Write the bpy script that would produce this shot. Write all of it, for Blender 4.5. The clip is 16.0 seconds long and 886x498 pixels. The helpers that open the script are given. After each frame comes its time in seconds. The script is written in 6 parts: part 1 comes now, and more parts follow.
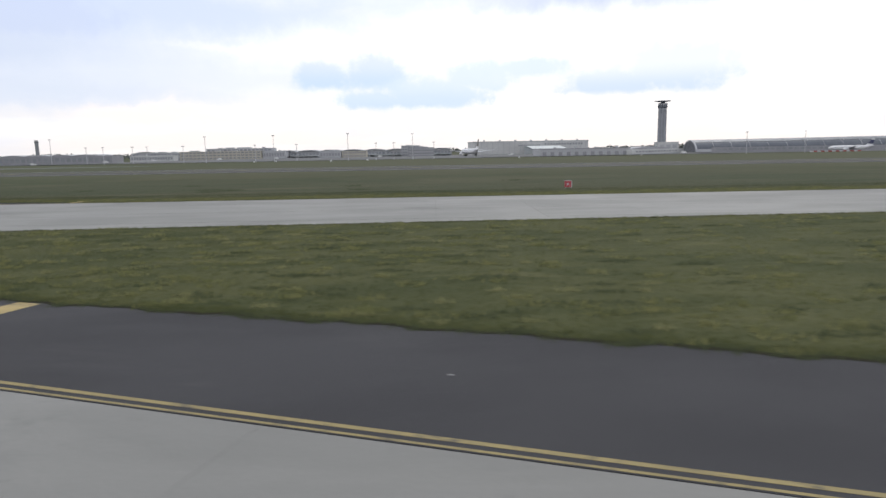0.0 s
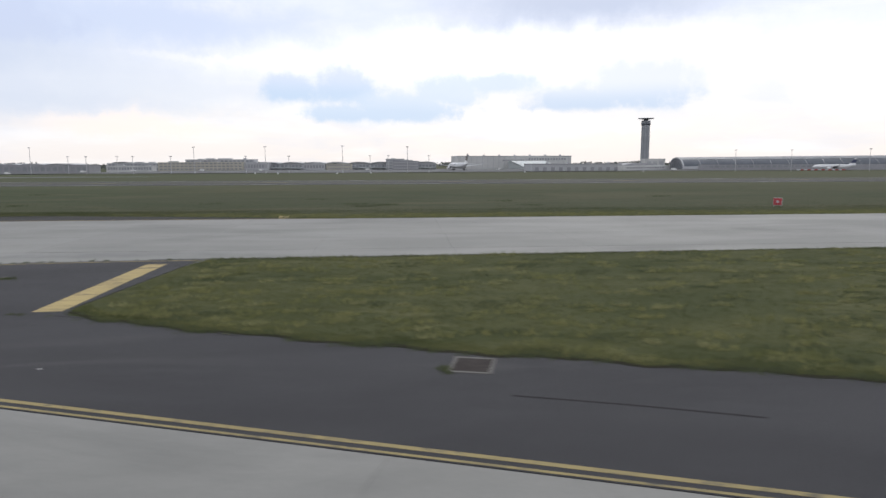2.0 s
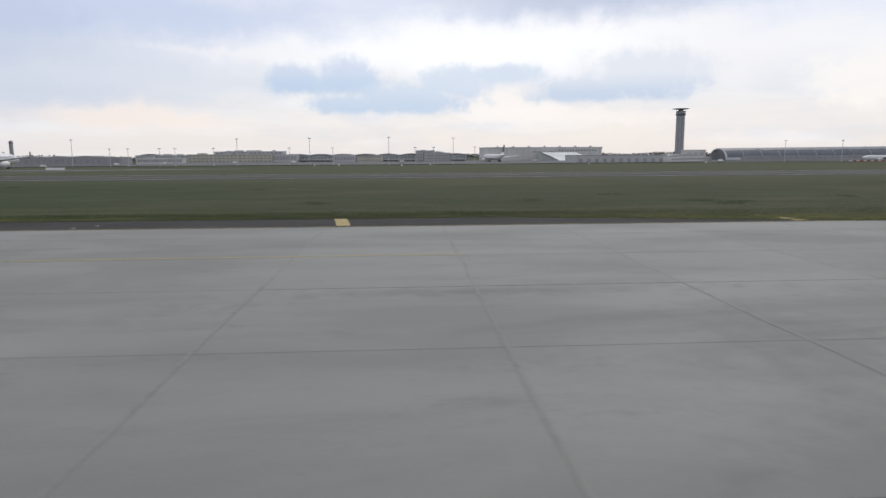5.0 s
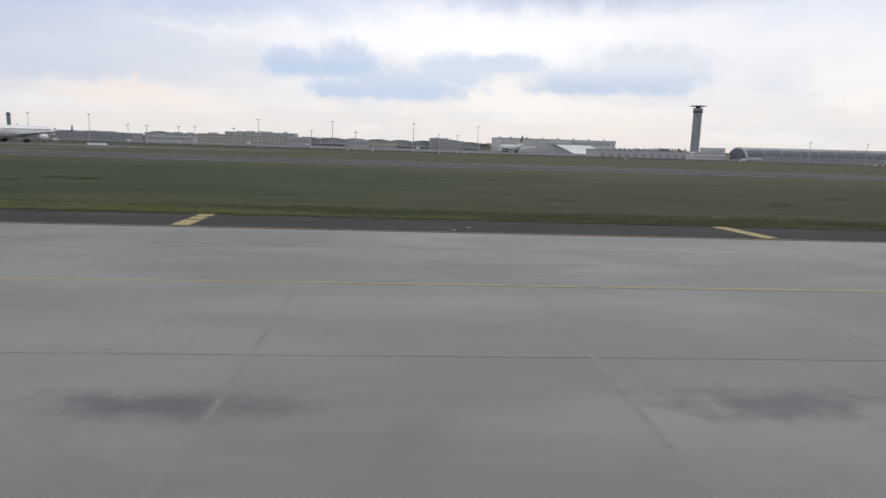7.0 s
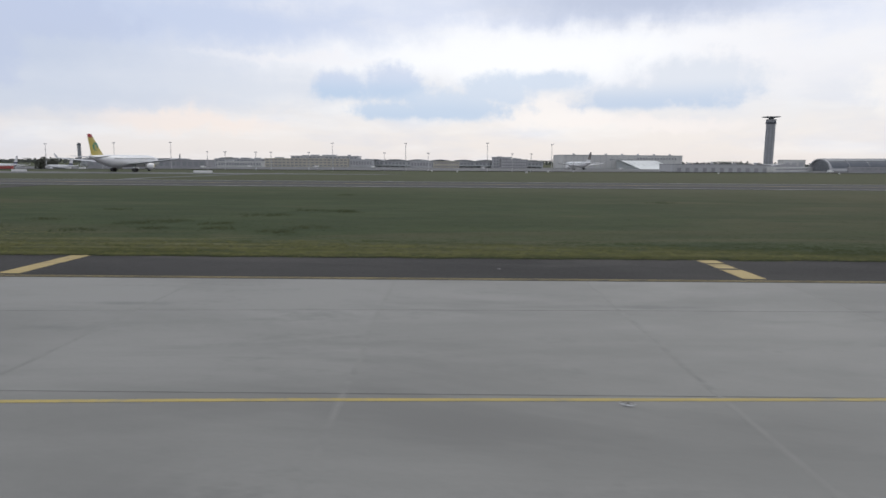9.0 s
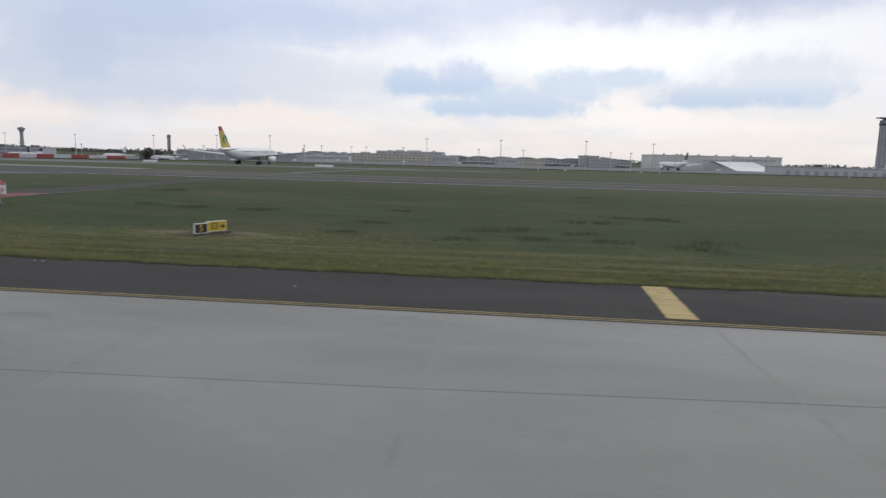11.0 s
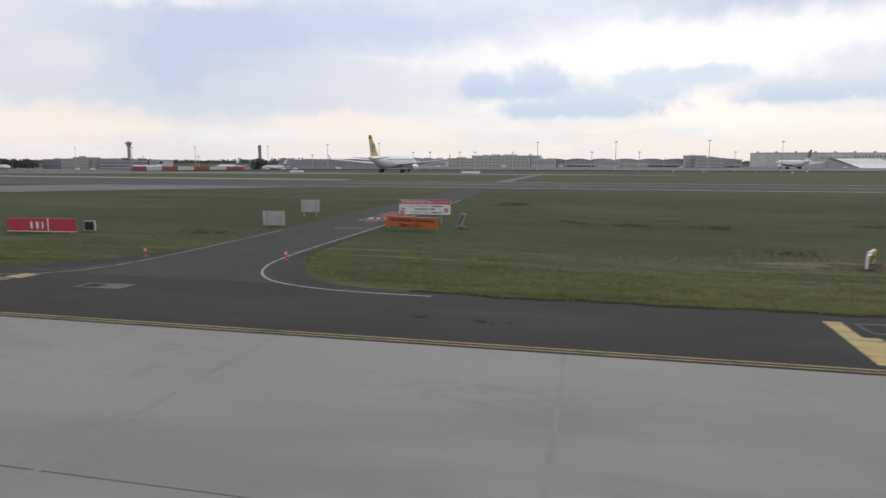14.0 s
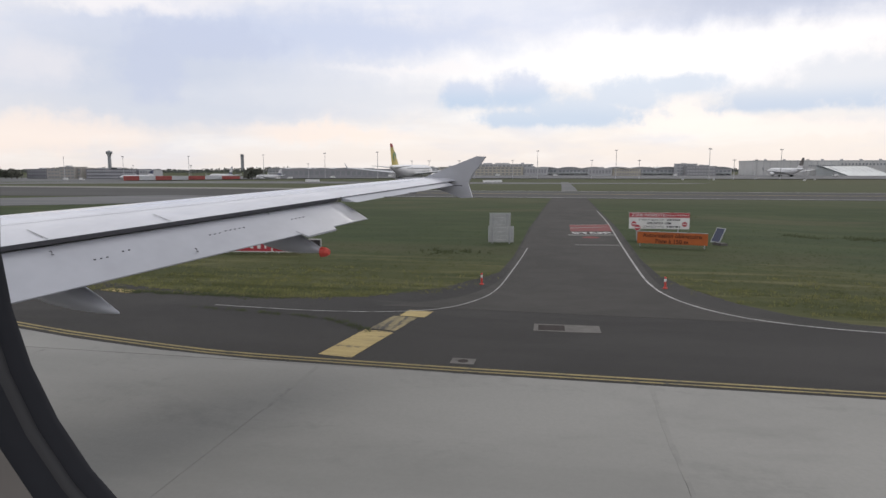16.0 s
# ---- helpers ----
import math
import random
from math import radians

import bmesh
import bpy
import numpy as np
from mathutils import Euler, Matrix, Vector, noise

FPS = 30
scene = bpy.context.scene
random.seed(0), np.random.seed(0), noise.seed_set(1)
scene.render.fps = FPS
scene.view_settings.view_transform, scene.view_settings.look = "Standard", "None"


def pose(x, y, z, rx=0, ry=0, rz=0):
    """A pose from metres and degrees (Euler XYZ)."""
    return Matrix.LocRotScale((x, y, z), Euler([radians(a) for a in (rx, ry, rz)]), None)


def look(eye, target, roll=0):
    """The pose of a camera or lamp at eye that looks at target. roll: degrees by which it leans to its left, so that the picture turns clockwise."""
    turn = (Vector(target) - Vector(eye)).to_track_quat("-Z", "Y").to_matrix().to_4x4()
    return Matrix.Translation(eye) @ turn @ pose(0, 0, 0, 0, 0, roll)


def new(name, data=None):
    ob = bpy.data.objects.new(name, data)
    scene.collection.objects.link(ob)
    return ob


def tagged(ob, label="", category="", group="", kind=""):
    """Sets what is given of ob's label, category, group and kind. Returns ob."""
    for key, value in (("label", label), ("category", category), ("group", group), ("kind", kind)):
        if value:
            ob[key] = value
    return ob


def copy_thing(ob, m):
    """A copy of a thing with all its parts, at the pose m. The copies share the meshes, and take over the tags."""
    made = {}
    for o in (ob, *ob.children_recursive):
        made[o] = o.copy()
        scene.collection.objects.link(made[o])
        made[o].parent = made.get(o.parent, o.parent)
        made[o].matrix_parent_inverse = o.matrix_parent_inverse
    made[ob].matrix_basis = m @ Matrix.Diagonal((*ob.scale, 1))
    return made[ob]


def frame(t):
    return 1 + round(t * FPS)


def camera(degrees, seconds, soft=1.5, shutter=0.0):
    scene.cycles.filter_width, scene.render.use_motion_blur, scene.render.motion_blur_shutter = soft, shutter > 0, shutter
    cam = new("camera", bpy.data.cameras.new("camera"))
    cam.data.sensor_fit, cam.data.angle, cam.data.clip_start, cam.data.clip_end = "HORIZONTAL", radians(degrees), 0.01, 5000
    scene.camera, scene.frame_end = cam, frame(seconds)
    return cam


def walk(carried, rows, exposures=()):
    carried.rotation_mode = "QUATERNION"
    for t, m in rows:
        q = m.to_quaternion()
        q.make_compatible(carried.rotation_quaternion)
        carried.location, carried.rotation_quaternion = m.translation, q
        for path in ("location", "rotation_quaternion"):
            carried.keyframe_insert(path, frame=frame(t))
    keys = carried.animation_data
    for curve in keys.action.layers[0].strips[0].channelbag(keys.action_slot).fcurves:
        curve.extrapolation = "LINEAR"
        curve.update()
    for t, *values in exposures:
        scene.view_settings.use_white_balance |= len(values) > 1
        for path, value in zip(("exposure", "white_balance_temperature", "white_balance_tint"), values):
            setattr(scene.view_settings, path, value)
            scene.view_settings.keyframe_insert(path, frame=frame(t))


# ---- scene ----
# Seen from the window of a taxiing airliner: concrete taxiways, asphalt shoulders, grass and the far terminals.
cam = camera(69.0, 16.0, soft=1.5, shutter=0.3)
EYE = 4.393
PATH = [
    (0, pose(2.741, 5.475, EYE, 81.162, 0.966, -1.020)),
    (0.5, pose(-3.319, 7.463, EYE, 80.903, 0.358, -1.659)),
    (1, pose(-9.364, 9.551, EYE, 81.978, 1.203, -2.425)),
    (1.5, pose(-15.287, 11.526, EYE, 82.088, 0.301, -3.047)),
    (2, pose(-21.191, 13.499, EYE, 82.357, 0.216, -3.837)),
    (2.5, pose(-27.064, 15.472, EYE, 82.000, -0.422, -4.044)),
    (3, pose(-32.898, 17.487, EYE, 82.582, 1.508, -3.989)),
    (3.5, pose(-38.529, 19.506, EYE, 83.016, 0.785, -2.946)),
    (4, pose(-44.542, 21.438, EYE, 82.008, 0.739, -3.113)),
    (6.5, pose(-73.872, 31.837, EYE, 81.298, -1.177, -3.755)),
    (7, pose(-79.694, 33.880, EYE, 80.603, -1.826, -3.701)),
    (7.5, pose(-85.413, 35.971, EYE, 80.470, -1.330, -3.635)),
    (8, pose(-91.066, 37.962, EYE, 82.006, -1.212, -2.998)),
    (8.5, pose(-96.593, 39.923, EYE, 80.883, -0.593, -2.097)),
    (9, pose(-102.187, 41.710, EYE, 82.190, -0.394, 0.339)),
    (11.5, pose(-129.163, 48.444, EYE, 81.731, -1.580, 8.024)),
    (12, pose(-134.360, 49.078, EYE, 82.045, -1.219, 9.866)),
    (12.5, pose(-139.283, 49.729, EYE, 82.644, -0.346, 10.742)),
    (13, pose(-144.247, 50.106, EYE, 81.586, -1.441, 12.148)),
    (13.5, pose(-148.969, 50.443, EYE, 82.313, -0.572, 13.490)),
    (14, pose(-153.615, 50.765, EYE, 82.087, -0.088, 13.010)),
    (14.5, pose(-158.006, 51.044, EYE, 82.479, 0.006, 13.435)),
    (15, pose(-162.203, 51.290, EYE, 82.845, 0.898, 13.223)),
    (15.5, pose(-166.129, 51.603, EYE, 82.728, 0.695, 12.653)),
    (15.967, pose(-170.038, 51.972, EYE, 82.846, 0.050, 11.303)),
    (16, pose(-170.038, 51.972, EYE, 82.846, 0.050, 11.303)),
]
walk(cam, PATH, exposures=[(0.0, 0.30, 6400, 10), (1.5, 0.25, 6400, 10), (3.0, 0.12, 6400, 10), (4.0, 0.02, 6400, 10), (9.0, -0.02, 6350, 10), (12.5, 0.03, 6400, 10), (14.0, 0.05, 6550, 10), (16.0, 0.08, 6650, 11)])

# ---- world: bright broken overcast ----
SUN_EL, SUN_AZ = 42.0, 20.0


class Nodes:
    """A small writer for node trees."""

    def __init__(self, tree):
        self.tree = tree

    def add(self, kind):
        return self.tree.nodes.new(kind)

    def put(self, socket, value):
        if isinstance(value, bpy.types.NodeSocket):
            self.tree.links.new(value, socket)
        elif isinstance(value, (tuple, list)) and len(value) == 3 and socket.type == "RGBA":
            socket.default_value = (*value, 1)
        else:
            socket.default_value = value

    def math(self, op, a, b=0.0, c=0.0, clamp=False):
        n = self.add("ShaderNodeMath")
        n.operation, n.use_clamp = op, clamp
        for s, v in zip(n.inputs, (a, b, c)):
            self.put(s, v)
        return n.outputs[0]

    def mix(self, fac, a, b, blend="MIX"):
        n = self.add("ShaderNodeMix")
        n.data_type, n.blend_type = "RGBA", blend
        self.put(n.inputs[0], fac), self.put(n.inputs[6], a), self.put(n.inputs[7], b)
        return n.outputs[2]

    def noise(self, vec, scale, detail=4.0, rough=0.55, distort=0.0):
        n = self.add("ShaderNodeTexNoise")
        self.put(n.inputs["Vector"], vec)
        n.inputs["Scale"].default_value, n.inputs["Detail"].default_value = scale, detail
        n.inputs["Roughness"].default_value, n.inputs["Distortion"].default_value = rough, distort
        return n.outputs["Fac"], n.outputs["Color"]

    def step(self, x, lo, hi, a=0.0, b=1.0):
        n = self.add("ShaderNodeMapRange")
        n.interpolation_type = "SMOOTHSTEP"
        self.put(n.inputs[0], x)
        for s, v in zip(n.inputs[1:5], (lo, hi, a, b)):
            s.default_value = v
        return n.outputs[0]

    def ramp(self, x, stops):
        n = self.add("ShaderNodeValToRGB")
        self.put(n.inputs[0], x)
        e = n.color_ramp.elements
        while len(e) < len(stops):
            e.new(0.5)
        for el, (p, c) in zip(e, stops):
            el.position, el.color = p, (*c, 1)
        return n.outputs[0]

    def xyz(self, x, y, z):
        n = self.add("ShaderNodeCombineXYZ")
        for s, v in zip(n.inputs, (x, y, z)):
            self.put(s, v)
        return n.outputs[0]


def build_world():
    w = bpy.data.worlds.new("sky")
    scene.world = w
    w.use_nodes = True
    t = Nodes(w.node_tree)
    w.node_tree.nodes.clear()
    coord = t.add("ShaderNodeTexCoord")
    sep = t.add("ShaderNodeSeparateXYZ")
    t.put(sep.inputs[0], coord.outputs["Generated"])
    az = t.math("MULTIPLY", t.math("ARCTAN2", sep.outputs[0], sep.outputs[1]), 57.2958)
    el = t.math("MULTIPLY", t.math("ARCSINE", sep.outputs[2]), 57.2958)
    flat = t.xyz(az, el, 0.0)
    long = t.xyz(t.math("MULTIPLY", az, 0.16), el, 3.0)
    _, warp = t.noise(flat, 0.32, 6.0, 0.62)
    ws = t.add("ShaderNodeSeparateColor")
    t.put(ws.inputs[0], warp)
    du = t.math("MULTIPLY", t.math("SUBTRACT", ws.outputs[0], 0.5), 7.0)
    dv = t.math("MULTIPLY", t.math("SUBTRACT", ws.outputs[1], 0.5), 3.2)
    azw, elw = t.math("ADD", az, du), t.math("ADD", el, dv)

    sky = t.add("ShaderNodeTexSky")
    sky.sky_type, sky.sun_disc = "NISHITA", False
    sky.sun_elevation, sky.sun_rotation = radians(SUN_EL), radians(SUN_AZ)
    blue = t.mix(1.0, sky.outputs[0], (0.12, 0.12, 0.12), "MULTIPLY")

    # cloud deck by height over the horizon: hazy peach, pale, bright, lavender
    deck = t.ramp(t.math("DIVIDE", elw, 40.0, clamp=True), [
        (0.0, (0.87, 0.82, 0.80)), (0.06, (0.92, 0.86, 0.83)), (0.14, (0.84, 0.84, 0.87)),
        (0.21, (0.96, 0.95, 0.97)), (0.29, (0.80, 0.83, 0.94)), (0.45, (0.86, 0.88, 0.93)), (1.0, (0.80, 0.83, 0.90))])
    thick, _ = t.noise(long, 0.40, 5.0, 0.55, 0.3)
    cover = t.mix(t.step(thick, 0.44, 0.70, 0.0, 0.8), deck, (0.98, 0.955, 0.95))
    thin, _ = t.noise(t.xyz(t.math("MULTIPLY", az, 0.30), el, 9.0), 0.36, 5.0, 0.55, 0.3)
    cover = t.mix(t.step(thin, 0.46, 0.74, 0.0, 0.30), cover, (0.62, 0.69, 0.86))

    def cloud(col, u, v, su, sv, tint, power, hard=0.55):
        a = t.math("DIVIDE", t.math("SUBTRACT", azw, u), su)
        b = t.math("DIVIDE", t.math("SUBTRACT", elw, v), sv)
        d = t.math("SQRT", t.math("ADD", t.math("MULTIPLY", a, a), t.math("MULTIPLY", b, b)))
        return t.mix(t.step(d, hard, 1.25, power, 0.0), col, tint)

    curl, _ = t.noise(flat, 0.62, 6.0, 0.60)
    curl = t.math("MULTIPLY", t.math("SUBTRACT", curl, 0.5), 1.5)

    def puff(col, lobes, base, tint, power, top=None):
        """A heaped cloud: round lobes with a curled outline over a soft level base; top: a paler tint for its crown."""
        field = None
        for u, v, su, sv in lobes:
            a = t.math("DIVIDE", t.math("SUBTRACT", az, u), su)
            b = t.math("DIVIDE", t.math("SUBTRACT", el, v), sv)
            d = t.math("SUBTRACT", 1.0, t.math("SQRT", t.math("ADD", t.math("MULTIPLY", a, a), t.math("MULTIPLY", b, b))))
            field = d if field is None else t.math("MAXIMUM", field, d)
        field = t.math("ADD", field, curl)
        mask = t.math("MULTIPLY", t.step(field, -0.28, 0.48, 0.0, power), t.step(t.math("ADD", el, t.math("MULTIPLY", curl, 0.5)), base - 0.45, base + 0.45))
        if top is not None:
            tint = t.mix(t.step(el, base + 0.4, base + 2.6), tint, top)
        return t.mix(mask, col, tint)

    bright, peach = (1.06, 1.05, 1.05), (1.0, 0.87, 0.80)
    bluegrey, lavender, slate = (0.52, 0.645, 0.83), (0.60, 0.67, 0.85), (0.53, 0.58, 0.72)
    # broad pale and dark decks
    cover = cloud(cover, 6.0, 8.9, 19.0, 2.7, bright, 0.95, 0.3)
    cover = cloud(cover, 26.0, 7.0, 12.0, 3.0, (0.95, 0.92, 0.93), 0.6, 0.2)
    cover = cloud(cover, -34.0, 8.0, 21.0, 6.5, (0.58, 0.64, 0.78), 0.88, 0.1)
    cover = cloud(cover, -20.0, 11.2, 19.0, 2.6, lavender, 0.8, 0.2)
    cover = cloud(cover, -13.0, 8.5, 9.0, 0.45, (0.97, 0.94, 0.95), 0.6, 0.1)
    cover = cloud(cover, -18.0, 6.0, 17.0, 1.8, (0.74, 0.77, 0.85), 0.6, 0.2)
    cover = cloud(cover, 17.0, 13.2, 16.0, 2.7, slate, 0.9, 0.2)
    cover = cloud(cover, 34.0, 14.0, 14.0, 2.6, (0.74, 0.77, 0.85), 0.7, 0.2)
    cover = cloud(cover, -42.5, 7.6, 4.0, 2.0, (0.86, 0.84, 0.88), 0.6, 0.2)
    cover = cloud(cover, -33.0, 4.6, 14.0, 1.0, (0.64, 0.69, 0.80), 0.5, 0.2)
    cover = cloud(cover, -37.0, 12.6, 9.0, 1.0, (0.99, 0.96, 0.97), 0.75, 0.2)
    cover = puff(cover, [(-35.0, 8.2, 2.4, 3.6), (-30.5, 10.2, 6.0, 1.7)], 5.0, (0.56, 0.62, 0.80), 0.6)
    # lit rims low over the horizon
    cover = cloud(cover, -21.0, 2.9, 8.0, 0.9, peach, 0.75, 0.3)
    cover = cloud(cover, -43.0, 2.6, 9.0, 1.5, peach, 0.7, 0.3)
    cover = puff(cover, [(7.0, 4.4, 4.6, 1.7), (11.0, 3.8, 4.0, 1.2)], 2.6, (1.02, 0.95, 0.91), 0.8)
    cover = cloud(cover, 18.0, 3.2, 7.0, 0.7, (1.0, 0.92, 0.89), 0.7, 0.3)
    cover = puff(cover, [(36.5, 5.3, 4.5, 2.3), (41.0, 6.5, 4.0, 2.2)], 3.2, (1.04, 0.98, 0.93), 0.7)
    # the small dark clouds
    cover = puff(cover, [(-9.2, 6.1, 2.7, 1.5), (-4.7, 6.5, 2.9, 1.8)], 5.05, bluegrey, 0.9, (0.66, 0.72, 0.87))
    cover = puff(cover, [(0.4, 4.6, 6.2, 1.6), (-4.8, 4.2, 4.0, 0.9), (4.4, 6.0, 3.8, 1.5), (8.6, 6.7, 3.8, 0.9)], 3.4, bluegrey, 0.85, (0.66, 0.74, 0.87))
    cover = puff(cover, [(15.5, 5.1, 5.0, 1.4), (20.5, 6.3, 5.2, 2.4)], 4.25, (0.52, 0.63, 0.81), 0.85, (0.77, 0.80, 0.87))
    final = t.mix(0.93, blue, cover)
    bg = t.add("ShaderNodeBackground")
    t.put(bg.inputs[0], final)
    bg.inputs[1].default_value = 0.97
    out = t.add("ShaderNodeOutputWorld")
    t.put(out.inputs[0], bg.outputs[0])


build_world()
sun = new("sun", bpy.data.lights.new("sun", "SUN"))
sun.data.energy, sun.data.angle, sun.data.color = 0.7, radians(20), (1.0, 0.96, 0.9)
sun.matrix_world = look((0, 0, 0), (-math.sin(radians(SUN_AZ)) * math.cos(radians(SUN_EL)), -math.cos(radians(SUN_AZ)) * math.cos(radians(SUN_EL)), -math.sin(radians(SUN_EL))))


# ---- materials ----
def material(name, colour, second=None, scale=1.0, fine=30.0, amount=0.5, rough=0.7, metal=0.0, bump=0.0, bump_scale=60.0,
             stain=None, stain_scale=0.15, stain_amount=0.4, per_object=0.0, stretch=None, spec=0.5, spots=(), spot_colour=(0.1, 0.1, 0.1), zone=None, wear=None, fine_amount=0.35):
    m = bpy.data.materials.new(name)
    m.use_nodes = True
    t = Nodes(m.node_tree)
    b = m.node_tree.nodes["Principled BSDF"]
    coord = t.add("ShaderNodeNewGeometry").outputs["Position"]
    if stretch:
        mp = t.add("ShaderNodeMapping")
        t.put(mp.inputs[0], coord)
        mp.inputs[3].default_value = stretch
        vec = mp.outputs[0]
    else:
        vec = coord
    second = second or tuple(c * 0.8 for c in colour)
    big, _ = t.noise(vec, scale, 5.0, 0.6, 0.3)
    col = t.mix(t.math("MULTIPLY", t.step(big, 0.36, 0.64), amount), colour, second)
    small, _ = t.noise(coord, fine, 3.0, 0.7)
    col = t.mix(t.math("MULTIPLY", t.step(small, 0.3, 0.72), fine_amount), col, tuple(c * 0.78 for c in second))
    if stain:
        st, _ = t.noise(vec, stain_scale, 6.0, 0.62, 0.8)
        col = t.mix(t.step(st, 0.54, 0.70, 0.0, stain_amount), col, stain)
    if spots or zone:
        pos = t.add("ShaderNodeSeparateXYZ")
        t.put(pos.inputs[0], coord)
        wob, _ = t.noise(coord, 0.9 if spots else 0.16, 5.0, 0.65)
        wob = t.math("SUBTRACT", wob, 0.5)
    for u, v, su, sv, power in spots:
        # oil and rubber stains, each with a place of its own
        a = t.math("DIVIDE", t.math("SUBTRACT", pos.outputs[0], u), su)
        c = t.math("DIVIDE", t.math("SUBTRACT", pos.outputs[1], v), sv)
        d = t.math("SQRT", t.math("ADD", t.math("MULTIPLY", a, a), t.math("MULTIPLY", c, c)))
        col = t.mix(t.step(t.math("ADD", d, t.math("MULTIPLY", wob, 2.6)), 0.1, 1.15, power, 0.0), col, spot_colour)
    if zone:
        # longer unmown grass away from the pavements
        y0, y1, tall_colour, tall_second = zone
        yy = t.math("ADD", t.math("ADD", pos.outputs[1], t.step(pos.outputs[0], -135.0, -60.0, 0.0, 12.0)), t.math("MULTIPLY", wob, 10.0))
        n2, _ = t.noise(vec, 0.35, 5.0, 0.62, 0.5)
        tall = t.mix(t.step(n2, 0.38, 0.66), tall_colour, tall_second)
        tall = t.mix(t.step(t.math("ADD", pos.outputs[0], t.math("MULTIPLY", wob, 90.0)), -105.0, -45.0, 0.0, 0.7), tall, (0.054, 0.055, 0.031))
        # dry and lush patches tens of metres long
        n3, _ = t.noise(vec, 0.075, 4.0, 0.55, 0.8)
        tall = t.mix(t.step(n3, 0.50, 0.66, 0.0, 0.6), tall, (0.078, 0.074, 0.042))
        tall = t.mix(t.step(n3, 0.46, 0.34, 0.0, 0.5), tall, tuple(c * 0.72 for c in tall_colour))
        # mower tracks beside the shoulder
        tracks = t.add("ShaderNodeMapping")
        t.put(tracks.inputs[0], coord)
        tracks.inputs[3].default_value = (0.05, 1.0, 1.0)
        n4, _ = t.noise(tracks.outputs[0], 1.1, 3.0, 0.6, 0.4)
        beside = t.step(pos.outputs[1], 70.0, 71.5)
        col = t.mix(t.math("MULTIPLY", t.step(n4, 0.52, 0.66, 0.0, 0.6), beside), col, (0.125, 0.117, 0.062))
        col = t.mix(t.math("MULTIPLY", t.step(n4, 0.48, 0.36, 0.0, 0.55), beside), col, (0.040, 0.047, 0.020))
        col = t.mix(t.math("MULTIPLY", t.step(yy, y0, y0 + 5.0), 0.9), col, tall)
        col = t.mix(t.step(yy, y1, y1 + 40.0, 0.0, 0.55), col, (0.086, 0.088, 0.050))
    if wear:
        # rubbed-through patches and grit, in two sizes
        under, wear_scale, lo, hi = wear
        w1, _ = t.noise(vec, wear_scale, 8.0, 0.72, 0.6)
        w2, _ = t.noise(coord, wear_scale * 7.0, 4.0, 0.7)
        col = t.mix(t.step(t.math("ADD", t.math("MULTIPLY", w1, 0.7), t.math("MULTIPLY", w2, 0.3)), lo, hi), col, under)
    if per_object:
        rnd = t.add("ShaderNodeObjectInfo").outputs["Random"]
        col = t.mix(1.0, col, t.ramp(rnd, [(0, (1 - per_object,) * 3), (1, (1 + per_object,) * 3)]), "MULTIPLY")
    t.put(b.inputs["Base Color"], col)
    rr = t.math("ADD", rough - 0.08, t.math("MULTIPLY", big, 0.16))
    t.put(b.inputs["Roughness"], rr)
    b.inputs["Metallic"].default_value = metal
    b.inputs["Specular IOR Level"].default_value = spec
    if bump:
        bn = t.add("ShaderNodeBump")
        hgt, _ = t.noise(coord, bump_scale, 4.0, 0.65)
        t.put(bn.inputs["Height"], hgt)
        bn.inputs["Strength"].default_value, bn.inputs["Distance"].default_value = bump, 0.02
        t.put(b.inputs["Normal"], bn.outputs[0])
    return m


CONCRETE = material("concrete", (0.215, 0.212, 0.197), (0.166, 0.165, 0.153), 0.20, 11, 0.85, 0.74, fine_amount=0.18, bump=0.06, stain=(0.120, 0.119, 0.112), stain_scale=0.15, stain_amount=0.6, wear=((0.160, 0.159, 0.148), 0.4, 0.52, 0.66), per_object=0.04, stretch=(0.4, 1.0, 1.0), spec=0.5, spots=((-72.9, 44.35, 2.6, 1.0, 0.85), (-83.7, 44.2, 2.4, 0.75, 0.85), (-136.6, 62.8, 0.9, 0.35, 0.4), (-112.1, 61.0, 1.7, 0.3, 0.45), (-95.9, 61.0, 2.5, 0.33, 0.45), (-112.4, 58.1, 1.4, 0.35, 0.35), (-54.0, 45.9, 9.0, 0.8, 0.45), (-47.2, 39.5, 2.6, 5.0, 0.35), (-49.5, 33.5, 3.0, 2.2, 0.3), (-36.0, 45.4, 9.0, 1.2, 0.35)), spot_colour=(0.085, 0.085, 0.087))
CONCRETE_BASE = material("joint filler", (0.15, 0.15, 0.148), (0.11, 0.11, 0.11), 1.0, 20, 0.6, 0.95, spec=0.1)
ASPHALT = material("asphalt", (0.053, 0.0525, 0.056), (0.042, 0.0415, 0.0445), 0.3, 45, 0.7, 0.9, bump=0.5, bump_scale=90, stain=(0.080, 0.078, 0.078), stain_scale=0.22, stain_amount=0.5, stretch=(0.4, 1, 1), spec=0.2)
ASPHALT_GREY = material("worn grey asphalt", (0.098, 0.095, 0.098), (0.078, 0.076, 0.079), 0.5, 40, 0.7, 0.92, bump=0.4, bump_scale=90, stain=(0.13, 0.127, 0.125), stain_scale=0.5, stain_amount=0.5, spec=0.2)
ASPHALT_OLD = material("old brown asphalt", (0.054, 0.052, 0.050), (0.042, 0.041, 0.040), 0.3, 45, 0.8, 0.92, bump=0.5, bump_scale=90, stain=(0.073, 0.070, 0.065), stain_scale=0.18, stain_amount=0.6, stretch=(0.35, 1, 1), spec=0.12)
